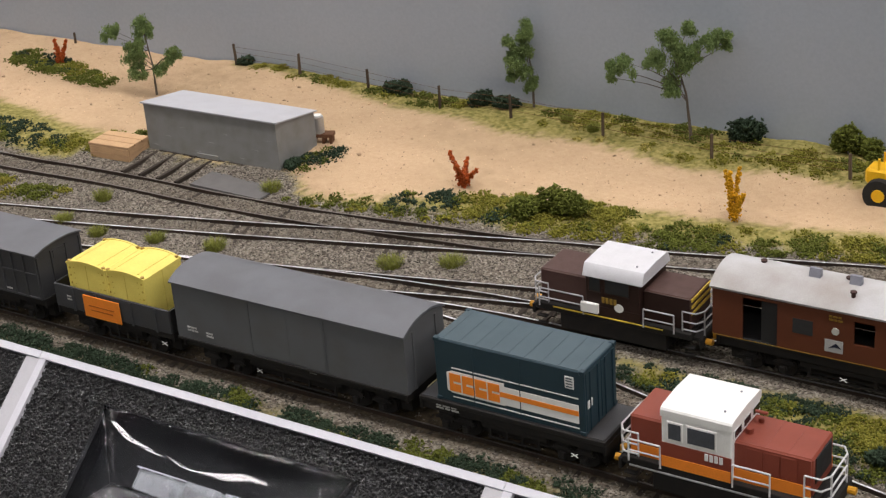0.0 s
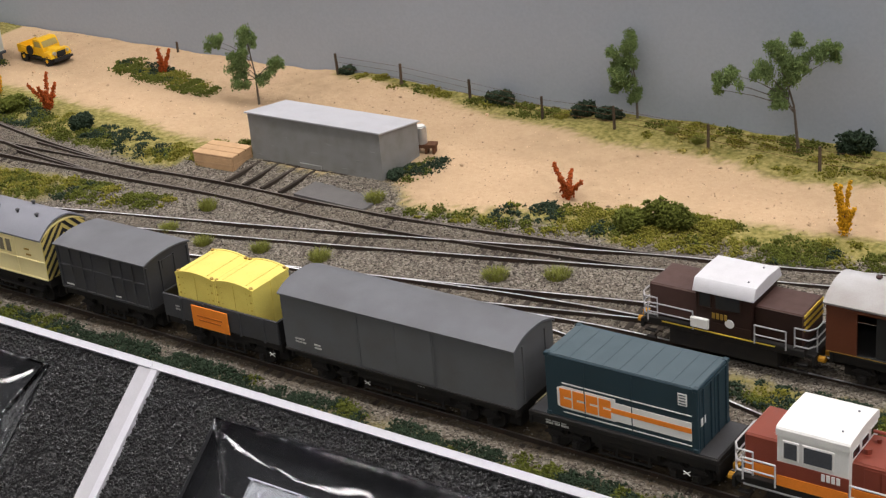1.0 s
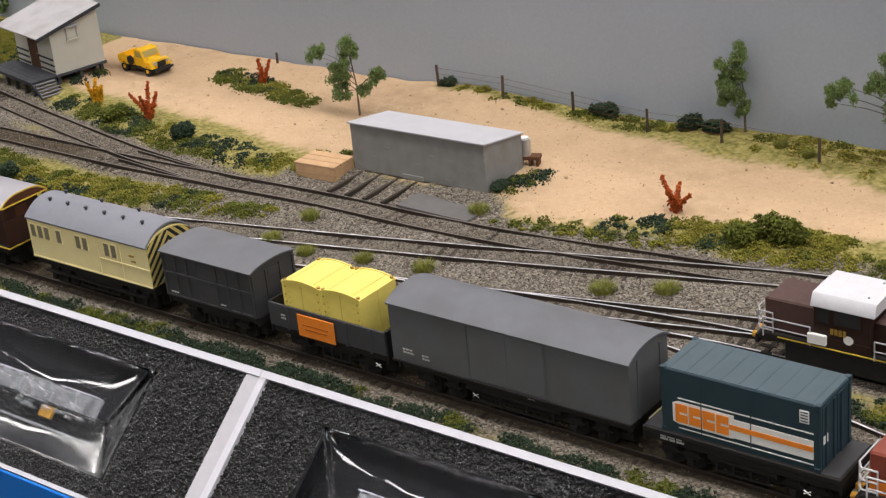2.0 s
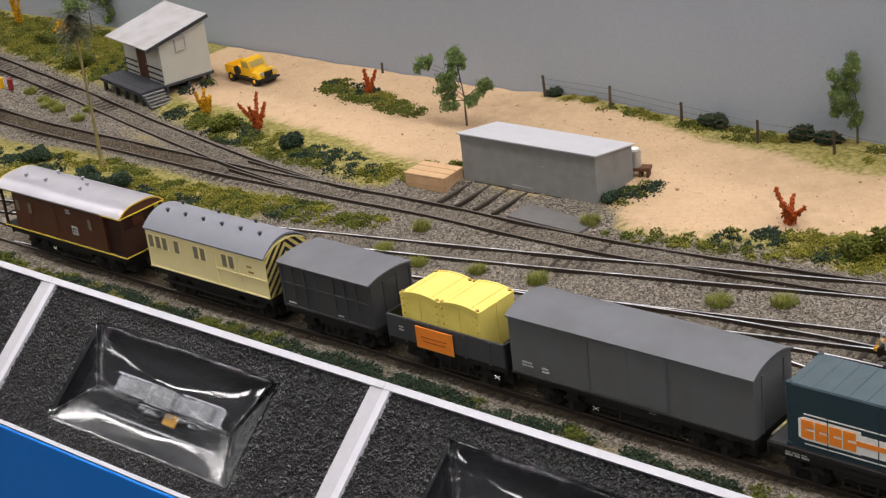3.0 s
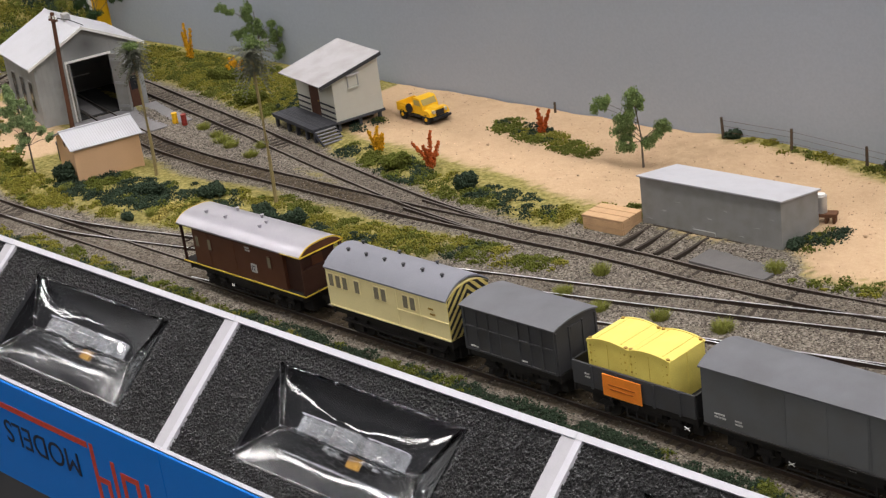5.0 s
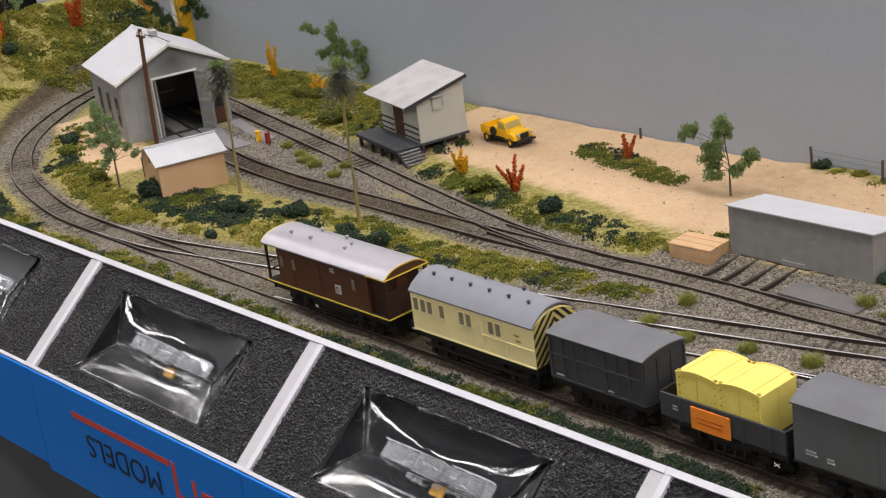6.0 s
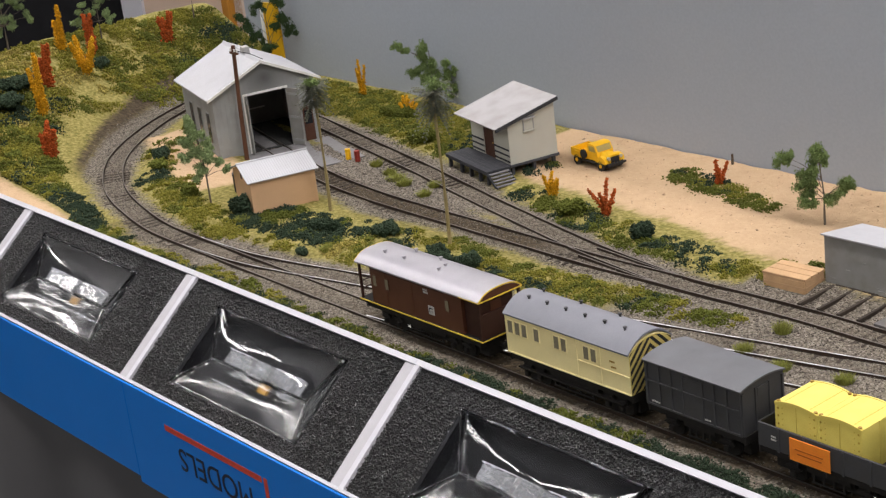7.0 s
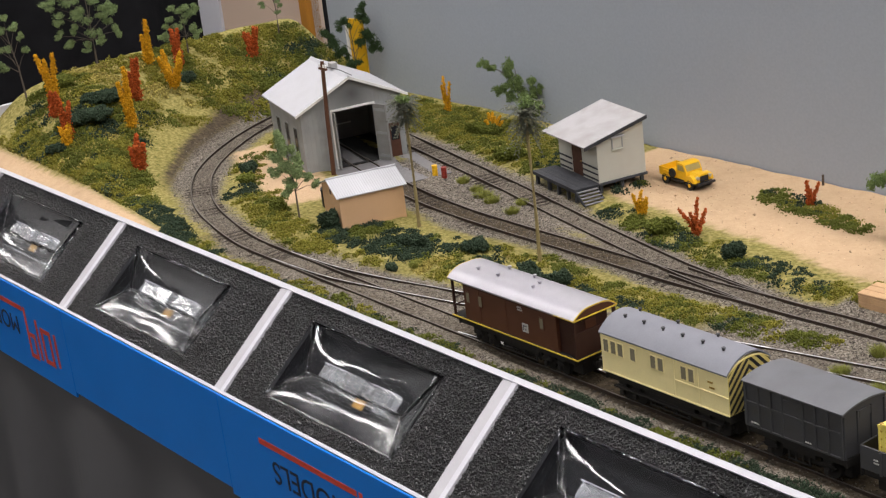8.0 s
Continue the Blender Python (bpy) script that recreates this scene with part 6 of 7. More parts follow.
def make_store():
    s = thing("grey_store", -289.8, 205.2, -8, 1.5, "plain grey store building with a pale sloping roof", "store building")
    D, hf, hb = 39.0, 31.6, 25.0
    part("wall_block", prism(bmesh.new(), [(0, 0), (D, 0), (D, hb), (0, hf)], -49.6, 49.6), M["concrete"], s)
    part("roof", prism(bmesh.new(), [(-1.2, hf + 0.25), (D + 1.2, hb - 0.15), (D + 1.2, hb + 0.75), (-1.2, hf + 1.15)], -51.2, 51.2), M["shed_roof"], s, "pale grey roof sheet")
    part("door_bar", boxes((-12, 4, -1.0, -0.05, 1, 4.5)), M["concrete"], s)
    part("loading_sill", boxes((-42, 24, -1.6, -0.05, 0.5, 2.0)), M["sleeper"], s)
    for i in range(9):
        part("wall_fitting", boxes((-46 + i * 11, -42.5 + i * 11, -0.2, 0.1, 5 + (i * 7) % 21, 5.6 + (i * 7) % 21)), M["concrete"], s)
    tank = thing("metal_tank", -243, 251, -6, 20, "small silver tank on a brown stand beside the store", "tank")
    tank.scale = (0.78, 0.78, 0.8)
    part("drum", rod(bmesh.new(), (0, 0, 9), (0, 0, 22), 4.6, 16), M["chrome"], tank)
    part("cap", rod(bmesh.new(), (0, 0, 22.01), (0, 0, 23.2), 3.4, 14), M["white"], tank)
    for x in (-4, 4, 10):
        part("leg", boxes((x - 1.0, x + 1.0, -4, 4, -1, 6)), M["rust"], tank)
    part("beam", boxes((-6, 12, -4.5, 4.5, 6.0, 8.9), bevel=0.3), M["rust"], tank)


def make_pallet():
    p = thing("timber_stack", -355.5, 194, -8.6, 4, "low stack of pale sawn timber planks beside the track", "timber stack")
    p.scale = (1.06, 0.9, 0.95)
    for i in range(3):
        part("plank", boxes((-14.6, 14.6, -11.4 + i * 7.9, -4.2 + i * 7.9, 8.6, 10.4), bevel=0.25), M["timber"], p)
    for z in (0.2, 4.4):
        part("side_board", boxes((-14, 14, -11.4, -10.2, z, z + 4.0), bevel=0.15), M["timber"], p)
        part("side_board", boxes((-14, 14, 10.8, 11.9, z, z + 4.0), bevel=0.15), M["timber"], p)
        part("end_board", boxes((13.0, 14.2, -10.1, 10.7, z, z + 4.0), bevel=0.15), M["timber"], p)
        part("end_board", boxes((-14.2, -13.0, -10.1, 10.7, z, z + 4.0), bevel=0.15), M["timber"], p)
    for x in (-6, 6):
        part("bearer", boxes((x - 1.5, x + 1.5, -10, 10.6, 0, 8.5)), M["timber"], p)


def make_engine_shed():
    # local x runs along the shed (away from the doors), y along the gable
    e = thing("engine_shed", -911, 139.3, -8.5, 165, "grey engine shed with white roof and open doors", "engine shed")
    W, D, EAVE, RIDGE = 90.3, 88.5, 54.7, 76.5
    mid = -W / 2
    d0, d1, dh = -28.2, -64.5, 50.0
    t = 1.6
    # gable with the doorway through it (y runs from 0 at the near corner to -W)
    g = bmesh.new()
    prism(g, [(0, 0), (0, EAVE), (d0, EAVE + (RIDGE - EAVE) * (-d0) / (W / 2)), (d0, 0)], 0, t)
    prism(g, [(d1, 0), (d1, EAVE + (RIDGE - EAVE) * (W + d1) / (W / 2)), (-W, EAVE), (-W, 0)], 0, t)
    prism(g, [(d0, dh), (d0, EAVE + (RIDGE - EAVE) * (-d0) / (W / 2)), (mid, RIDGE), (d1, EAVE + (RIDGE - EAVE) * (W + d1) / (W / 2)), (d1, dh)], 0, t)
    part("gable_wall", g, sooty_wall((0, -0.047, 0.062)), e, "grey gable sheet, sooty above the doorway")
    part("rear_wall", prism(bmesh.new(), [(0, 0), (0, EAVE), (mid, RIDGE), (-W, EAVE), (-W, 0)], D - t, D), M["shed_wall"], e)
    for y0 in (-t, -W):
        wall = boxes((t, D - t, y0, y0 + t, 0, EAVE))
        part("side_wall", wall, M["shed_wall"], e)
    for x in (18, 42, 66):
        win = part("window", boxes((x - 5, x + 5, -0.2, 0.5, 12, 39)), M["shed_wall"], e)
        part("pane", boxes((x - 4, x + 4, 0.4, 0.8, 13, 38)), M["pane"], win)
    # corrugated battens on the gable
    for i in range(22):
        y = -3 - i * 4
        if d1 - 1 < y < d0 + 1:
            continue
        top = EAVE + (RIDGE - EAVE) * (min(-y, W + y)) / (W / 2) - 1
        part("wall_rib", boxes((-0.35, 0.0, y - 0.5, y + 0.5, 1, top)), M["shed_wall"], e)
    for sgn, y_eave in ((1, 5), (-1, -W - 5)):
        z_e = EAVE - (RIDGE - EAVE) * 5 / (W / 2)
        corrugated(e, "roof_sheet", -4, D + 4, mid, y_eave, RIDGE + 1.4, z_e + 1.4, M["tin_white"], 2.6, 0.2, 1.0, "white corrugated roof sheet")
    part("ridge_cap", prism(bmesh.new(), [(mid - 3, RIDGE - 0.2), (mid, RIDGE + 2.4), (mid + 3, RIDGE - 0.2), (mid, RIDGE + 1.2)], -4.5, D + 4.5), M["tin_white"], e)
    for y_eave, s in ((5, 1), (-W - 5, -1)):
        bm = bmesh.new()
        z_e = EAVE - (RIDGE - EAVE) * 5 / (W / 2)
        vs = [(-4.6, mid, RIDGE + 1.9), (-4.6, y_eave, z_e + 1.9), (-4.6, y_eave, z_e - 0.4), (-4.6, mid, RIDGE - 0.6)]
        a = [bm.verts.new(v) for v in vs]
        b = [bm.verts.new((v[0] + 0.6, v[1], v[2])) for v in vs]
        bm.faces.new(a)
        bm.faces.new(b[::-1])
        for i in range(4):
            bm.faces.new((a[i], b[i], b[(i + 1) % 4], a[(i + 1) % 4]))
        part("barge_board", bm, M["white"], e)
    part("smoke_vent", boxes((30, 38, mid - 3, mid + 3, RIDGE + 1, RIDGE + 7), bevel=0.4), M["chrome"], e)
    # doors folded outward
    for y, run, out in ((d0, 6.5, 0.0), (d1, 12.5, 6.5)):
        leaf = part("door_leaf", prism(bmesh.new(), [(-0.7, y - 0.6), (-0.7, y + 0.6), (-run, y - out + 0.6), (-run, y - out - 0.6)], 1, dh, "z"), M["concrete"], e, "grey open door leaf")
        for z in (4, 24, 44):
            part("ledge", prism(bmesh.new(), [(-1.4, y - 0.2 - out * 0.06), (-1.4, y + 0.9 - out * 0.06), (-run + 0.6, y - out * 0.95 + 0.9), (-run + 0.6, y - out * 0.95 - 0.2)], z, z + 2.2, "z"), M["shed_wall"], leaf)
    part("door_frame", boxes((-0.6, -0.05, d0, d0 + 1.8, 0, dh + 1.8), (-0.6, -0.05, d1 - 1.8, d1, 0, dh + 1.8), (-0.6, -0.05, d1, d0, dh, dh + 1.8)), M["white"], e)
    side_door = part("side_door", boxes((-0.7, 0.0, -W + 5, -W + 14, 0, 30)), M["door"], e, "brown side door with dark panes")
    part("pane", boxes((-0.85, -0.72, -W + 6.2, -W + 12.8, 15, 27)), M["pane"], side_door)
    part("cross_bar", rod(bmesh.new(), (60, d1 + 2, 22), (60, d0 - 2, 22), 0.6, 6), M["white"], e)
    part("inner_floor", boxes((t, D - t, -W + t, -t, 0.0, 0.6)), M["inside"], e)
    for y in ((d0 + d1) / 2 - 8.25, (d0 + d1) / 2 + 8.25):
        part("shed_rail", boxes((t + 0.2, D - t - 0.2, y - 0.5, y + 0.5, 0.62, 1.6)), M["rail_dull"], e)
    part("inspection_pit", boxes((t + 4, D - 10, (d0 + d1) / 2 - 5.5, (d0 + d1) / 2 + 5.5, 0.62, 0.8)), M["slab"], e)
    part("apron", boxes((-46, -0.2, -W - 6, -4, -0.6, 0.3), bevel=0.2), M["slab"], e, "grey concrete apron")
    part("apron_wing", boxes((-78, -46.1, -W - 8, -54, -0.6, 0.3), bevel=0.2), M["slab"], e, "grey concrete apron")


def make_tan_shed():
    s = thing("tan_shed", -762.4, 73.2, -8, 72.6, "small tan shed with a white corrugated gable roof", "shed")
    # local x along the front wall, y into the shed
    W, D, EAVE, RIDGE = 50.7, 46.0, 29.2, 36.0
    part("front_wall", boxes((0, W, 0, 1.2, 0, EAVE - 1.6)), M["tan"], s)
    part("rear_wall", boxes((0, W, D - 1.2, D, 0, EAVE - 1.6)), M["tan"], s)
    for x in (0, W - 1.2):
        part("gable_wall", prism(bmesh.new(), [(1.2, 0), (D - 1.2, 0), (D - 1.2, EAVE - 1.4), (D / 2, RIDGE - 1.0), (1.2, EAVE - 1.4)], x, x + 1.2), M["tan"], s)
    corrugated(s, "roof_sheet", -2.5, W + 2.5, D / 2, -2.5, RIDGE + 0.4, EAVE - 1.4, M["tin_white"], 1.9, 0.12, 0.7, "white corrugated sheet")
    corrugated(s, "roof_sheet", -2.5, W + 2.5, D / 2, D + 2.5, RIDGE + 0.4, EAVE - 1.4, M["tin_white"], 1.9, 0.12, 0.7, "white corrugated sheet")
    part("ridge_cap", rod(bmesh.new(), (-2.8, D / 2, RIDGE + 0.5), (W + 2.8, D / 2, RIDGE + 0.5), 0.9, 8), M["tin_white"], s)
    part("side_vent", boxes((-0.4, 0.05, 20, 24, 25, 29)), M["door"], s)
    w = thing("water_tank", -822, 104, -8, 0, "squat black round water tank beside the tan shed", "water tank")
    part("tank_body", rod(bmesh.new(), (0, 0, 0), (0, 0, 15), 8.0, 20), M["black"], w)
    part("lid", rod(bmesh.new(), (0, 0, 15.01), (0, 0, 16.2), 8.3, 20), M["black"], w)


def make_hut():
    # local x along the front (porch) wall, y into the hut; origin at the front corner by the steps
    h = thing("raised_hut", -658.7, 239.1, -7, -12.5, "pale raised hut with weathered skillion roof and dark porch", "hut")
    W, D, F = 60.0, 41.0, 9.2
    front_h, back_h = 43.2, 53.3
    rise = (back_h - front_h) / D
    d0, d1 = -40.0, -24.0
    part("floor_frame", boxes((-W, 1, -1, D + 1, F - 2.0, F - 0.05), bevel=0.2), M["deck"], h)
    part("front_wall", boxes((-W, d0, 0, 1.2, F, front_h - 1.2), (d1, 0, 0, 1.2, F, front_h - 1.2), (d0, d1, 0, 1.2, F + 27, front_h - 1.2)), M["hut_wall"], h)
    part("rear_wall", boxes((-W, 0, D - 1.2, D, F, back_h - 1.4)), M["hut_wall"], h)
    for x in (-W, -1.2):
        part("side_wall", prism(bmesh.new(), [(1.2, F), (D - 1.2, F), (D - 1.2, back_h - 1.6), (1.2, front_h - 1.0)], x, x + 1.2), M["hut_wall"], h)
    for i in range(9):
        part("wall_line", boxes((-0.05, 0.06, 0.5, D - 0.4, F + 2 + i * 3.4, F + 2.25 + i * 3.4)), M["hut_wall"], h)
    part("corner_strip", boxes((-0.6, 0.25, -0.25, 0.6, F, front_h - 1.0)), M["hut_wall"], h)
    door_ = part("door", boxes((d0 + 0.2, d1 - 0.2, 0.3, 1.0, F, F + 26.8)), M["door"], h, "brown timber door")
    part("knob", rod(bmesh.new(), (d1 - 2, 0.3, F + 12), (d1 - 2, -0.5, F + 12), 0.6, 6), M["brass"], door_)
    for x0, x1 in ((-W, d0 - 0.3), (d1 + 0.3, -0.3)):
        for z in (F + 1.5, F + 6.0, F + 10.5):
            part("wall_rail", boxes((x0, x1, -0.5, -0.02, z, z + 1.3)), M["deck"], h, "dark rail")
    win = part("window", boxes((-0.1, 0.6, 13, 22, 33, 42), bevel=0.15), M["hut_wall"], h)
    part("hood", boxes((0.3, 2.6, 12.0, 23.0, 42.1, 43.2)), M["shed_roof"], win)
    part("frame", boxes((0.65, 1.0, 12.8, 13.6, 33, 42), (0.65, 1.0, 21.4, 22.2, 33, 42)), M["shed_wall"], win)
    part("sill", boxes((0.3, 1.6, 12.6, 22.4, 32.0, 32.9)), M["hut_wall"], win)
    y0, y1 = -12.0, D + 2.4
    corrugated(h, "roof_sheet", -W - 3.6, 2.3, y0, y1, front_h + rise * y0, front_h + rise * y1, M["hut_roof"], 2.2, 0.08, 0.8, "weathered silver skillion roof")
    bm = prism(bmesh.new(), [(y0, front_h + rise * y0 - 2.6), (y1, front_h + rise * y1 - 2.6), (y1, front_h + rise * y1 + 0.1), (y0, front_h + rise * y0 + 0.1)], 2.3, 3.2)
    part("barge_board", bm, M["deck"], h, "dark edge board")
    deck = part("porch_frame", boxes((-W - 7, 0.4, -21.4, -1.2, F - 3.2, F - 1.2), bevel=0.2), M["deck"], h)
    for i in range(11):
        y = -21.6 + i * 1.87
        part("deck_board", boxes((-W - 7.2, 0.6, y, y + 1.66, F - 1.15, F - 0.2)), M["deck"], deck)
    for i in range(5):
        part("step", boxes((1.0 + i * 2.6, 3.9 + i * 2.6, -20.5, -3.5, F - 2.6 - i * 1.75, F - 1.9 - i * 1.75), bevel=0.1), M["slab"], h)
    for y in (-21.2, -3.4):
        part("stringer", prism(bmesh.new(), [(0.7, F - 1.6), (14.6, F - 10.6), (11.0, F - 10.6), (0.7, F - 4.2)], y, y + 0.7, "y"), M["deck"], h)
    for x in (-W - 4, -W * 0.75, -W / 2, -W / 4, -2):
        for y in (-19, 2, D / 2, D - 3):
            part("stump", boxes((x - 1.2, x + 1.2, y - 1.2, y + 1.2, -2, F - 2.2)), M["deck"], h)


def drum(x, y, m, label):
    d = thing("oil_drum", x, y, -8, 0, label, "oil drum", "drums beside the engine shed")
    d.scale = (0.68, 0.68, 0.68)
    bm = bmesh.new()
    prof = [(0, 3.3), (3.4, 3.3), (3.9, 3.65), (4.4, 3.3), (8.2, 3.3), (8.7, 3.65), (9.2, 3.3), (12.6, 3.3)]
    for (z0, r0), (z1, r1) in zip(prof, prof[1:]):
        rod(bm, (0, 0, z0), (0, 0, z1), r0, 16, r1)
    part("shell", bm, m, d)
    part("rim", rod(bmesh.new(), (0, 0, 12.61), (0, 0, 13.2), 3.5, 16), m, d)


def make_truck(x, y, rz):
    t = thing("pickup_truck", x, y, -6.6, rz, "old yellow pickup truck parked on the sand", "truck")
    t.scale = (0.86, 0.86, 0.86)
    part("chassis", boxes((-24, 25, -8.2, 8.2, 3.4, 7.2), bevel=0.3), M["black"], t)
    bed = part("load_bed", boxes((-25, -2.5, -10, 10, 7.5, 9)), M["truck"], t)
    for y0 in (-10, 9.2):
        part("bed_side", boxes((-25, -2.5, y0, y0 + 0.8, 9, 14.5), bevel=0.15), M["truck"], bed)
    part("tailgate", boxes((-25.2, -24.4, -9.1, 9.1, 9, 14.3), bevel=0.15), M["truck"], bed)
    part("bed_front", boxes((-3.3, -2.5, -9.1, 9.1, 9, 14.3)), M["truck"], bed)
    part("cab", prism(bmesh.new(), [(-2, 7.3), (11, 7.3), (11, 14.5), (8, 20.5), (6, 21.6), (-0.5, 21.6), (-2, 20.3)], -9, 9, "y"), M["truck"], t)
    part("windscreen", prism(bmesh.new(), [(10.7, 15.3), (11.15, 15.3), (8.75, 20.0), (8.3, 20.0)], -7.5, 7.5, "y"), M["pane_truck"], t)
    for s in (-1, 1):
        part("side_window", prism(bmesh.new(), [(0, 15), (9, 15), (7, 19.8), (0, 19.8)], s * 9.05 - 0.15, s * 9.05 + 0.15, "y"), M["pane_truck"], t)
        for xx in (-16, 17):
            part("mudguard", prism(bmesh.new(), [(xx - 7, 7.4), (xx + 7, 7.4), (xx + 5.4, 11), (xx + 2.5, 12.6), (xx - 2.5, 12.6), (xx - 5.4, 11)], s * 8.9 - 2.0, s * 8.9 + 2.0, "y"), M["truck"], t)
            wh = part("wheel", rod(bmesh.new(), (xx, s * 9.4 - 1.5, 4.6), (xx, s * 9.4 + 1.5, 4.6), 4.6, 18), M["rubber"], t)
            part("hub", rod(bmesh.new(), (xx, s * 11.0 - 0.3, 4.6), (xx, s * 11.0 + 0.3, 4.6), 1.7, 14), M["truck"], wh)
        part("headlamp", rod(bmesh.new(), (22.5, s * 6.6, 11.5), (24.8, s * 6.6, 11.5), 1.5, 12), M["chrome"], t)
        part("running_board", boxes((-8, 9.5, s * 9.7 - 1.2, s * 9.7 + 1.2, 5.4, 6.3)), M["black"], t)
    part("spare_wheel", rod(bmesh.new(), (-6, -11.3, 11.5), (-6, -9.9, 11.5), 4.2, 18), M["rubber"], t)
    part("bonnet", prism(bmesh.new(), [(-6.2, 7.3), (6.2, 7.3), (6.2, 12), (4, 14.3), (-4, 14.3), (-6.2, 12)], 11.1, 24), M["truck"], t)
    part("grille", boxes((24, 24.5, -4.5, 4.5, 7.6, 12.6)), M["black"], t)
    part("bumper", boxes((26, 27.4, -10, 10, 5.2, 7.2), bevel=0.3), M["black"], t)


def make_loader(x, y, rz):
    t = thing("tractor_loader", x, y, -6.5, rz, "small yellow wheeled tractor on the sand", "tractor")
    part("engine_hood", boxes((4, 22, -6, 6, 10, 19), bevel=1.2), M["truck"], t)
    part("frame", boxes((-14, 22, -5, 5, 6, 10.5), bevel=0.4), M["black"], t)
    part("seat_deck", boxes((-14, 4, -7, 7, 10.5, 12.5), bevel=0.4), M["truck"], t)
    part("rear_body", boxes((-18, -6, -6.5, 6.5, 12.6, 21), bevel=1.2), M["truck"], t)
    part("seat", boxes((-4, 2, -3, 3, 12.6, 19), bevel=0.8), M["black"], t)
    for xx, r in ((-9, 8.5), (16, 5.5)):
        for s in (-1, 1):
            wh = part("wheel", rod(bmesh.new(), (xx, s * 9 - 2.2, r), (xx, s * 9 + 2.2, r), r, 22), M["rubber"], t)
            part("hub", rod(bmesh.new(), (xx, s * 11.3 - 0.4, r), (xx, s * 11.3 + 0.4, r), r * 0.42, 16), M["truck"], wh)
    for s in (-1, 1):
        part("lift_arm", boxes((0, 34, s * 7.4 - 0.9, s * 7.4 + 0.9, 12, 15), bevel=0.3), M["truck"], t)
        part("roll_bar", rod(bmesh.new(), (-11, s * 5, 12), (-11, s * 5, 27), 0.8, 8), M["truck"], t)
    part("bucket", prism(bmesh.new(), [(33, 4), (42, 3), (41, 5), (36, 8), (35, 16), (33, 16)], -11, 11, "y"), M["truck"], t)


make_store()
make_pallet()
make_engine_shed()
make_tan_shed()
make_hut()
drum(-814, 200, M["truck"], "small yellow oil drum on the gravel")
drum(-803, 201, M["drum_red"], "small dark red oil drum on the gravel")
make_truck(-621, 293, -6)
make_loader(102.5, 298, 0)


# ---- the display boxes along the front ----
BACK_Y, BACK_Z, FRONT_Y, FRONT_Z = -79.0, 41.0, -139.5, -8.0
SLOPE = math.atan2(BACK_Z - FRONT_Z, BACK_Y - FRONT_Y)
RUN = math.hypot(BACK_Z - FRONT_Z, BACK_Y - FRONT_Y)


def on_slope(x, u, h=0.0):
    """A place on the boxes' sloping top: u from 0 at the front edge to RUN at the back, h above it."""
    return (x, FRONT_Y + u * math.cos(SLOPE) - h * math.sin(SLOPE), FRONT_Z + u * math.sin(SLOPE) + h * math.cos(SLOPE))


def slope_box(bm, x0, x1, u0, u1, h0, h1):
    vs = [bm.verts.new(on_slope(*p)) for p in ((x0, u0, h0), (x1, u0, h0), (x1, u1, h0), (x0, u1, h0), (x0, u0, h1), (x1, u0, h1), (x1, u1, h1), (x0, u1, h1))]
    for q in ((3, 2, 1, 0), (4, 5, 6, 7), (0, 1, 5, 4), (1, 2, 6, 5), (2, 3, 7, 6), (3, 0, 4, 7)):
        bm.faces.new([vs[i] for i in q])
    return bm


def patch(bm, c00, c10, c11, c01, bulge, seed, n=30, m=16):
    """A thin moulded sheet between four corners (x, u, h), bulging and slightly wavy."""
    rows = []
    for j in range(m + 1):
        t = j / m
        row = []
        for i in range(n + 1):
            s = i / n
            p = [(c00[k] * (1 - s) + c10[k] * s) * (1 - t) + (c01[k] * (1 - s) + c11[k] * s) * t for k in range(3)]
            edge = 16 * s * (1 - s) * t * (1 - t)
            p[2] += edge * (bulge + 0.5 * math.sin(5.2 * s + seed) * math.cos(3.1 * t + seed * 1.7) + 0.16 * math.sin(13 * s + 2 * seed + 6 * t) + 0.05 * math.sin(31 * s - 9 * t + seed) * math.sin(17 * t + 3 * seed))
            row.append(bm.verts.new(on_slope(*p)))
        rows.append(row)
    for ra, rb in zip(rows, rows[1:]):
        for i in range(n):
            bm.faces.new((ra[i], ra[i + 1], rb[i + 1], rb[i]))
    return bm


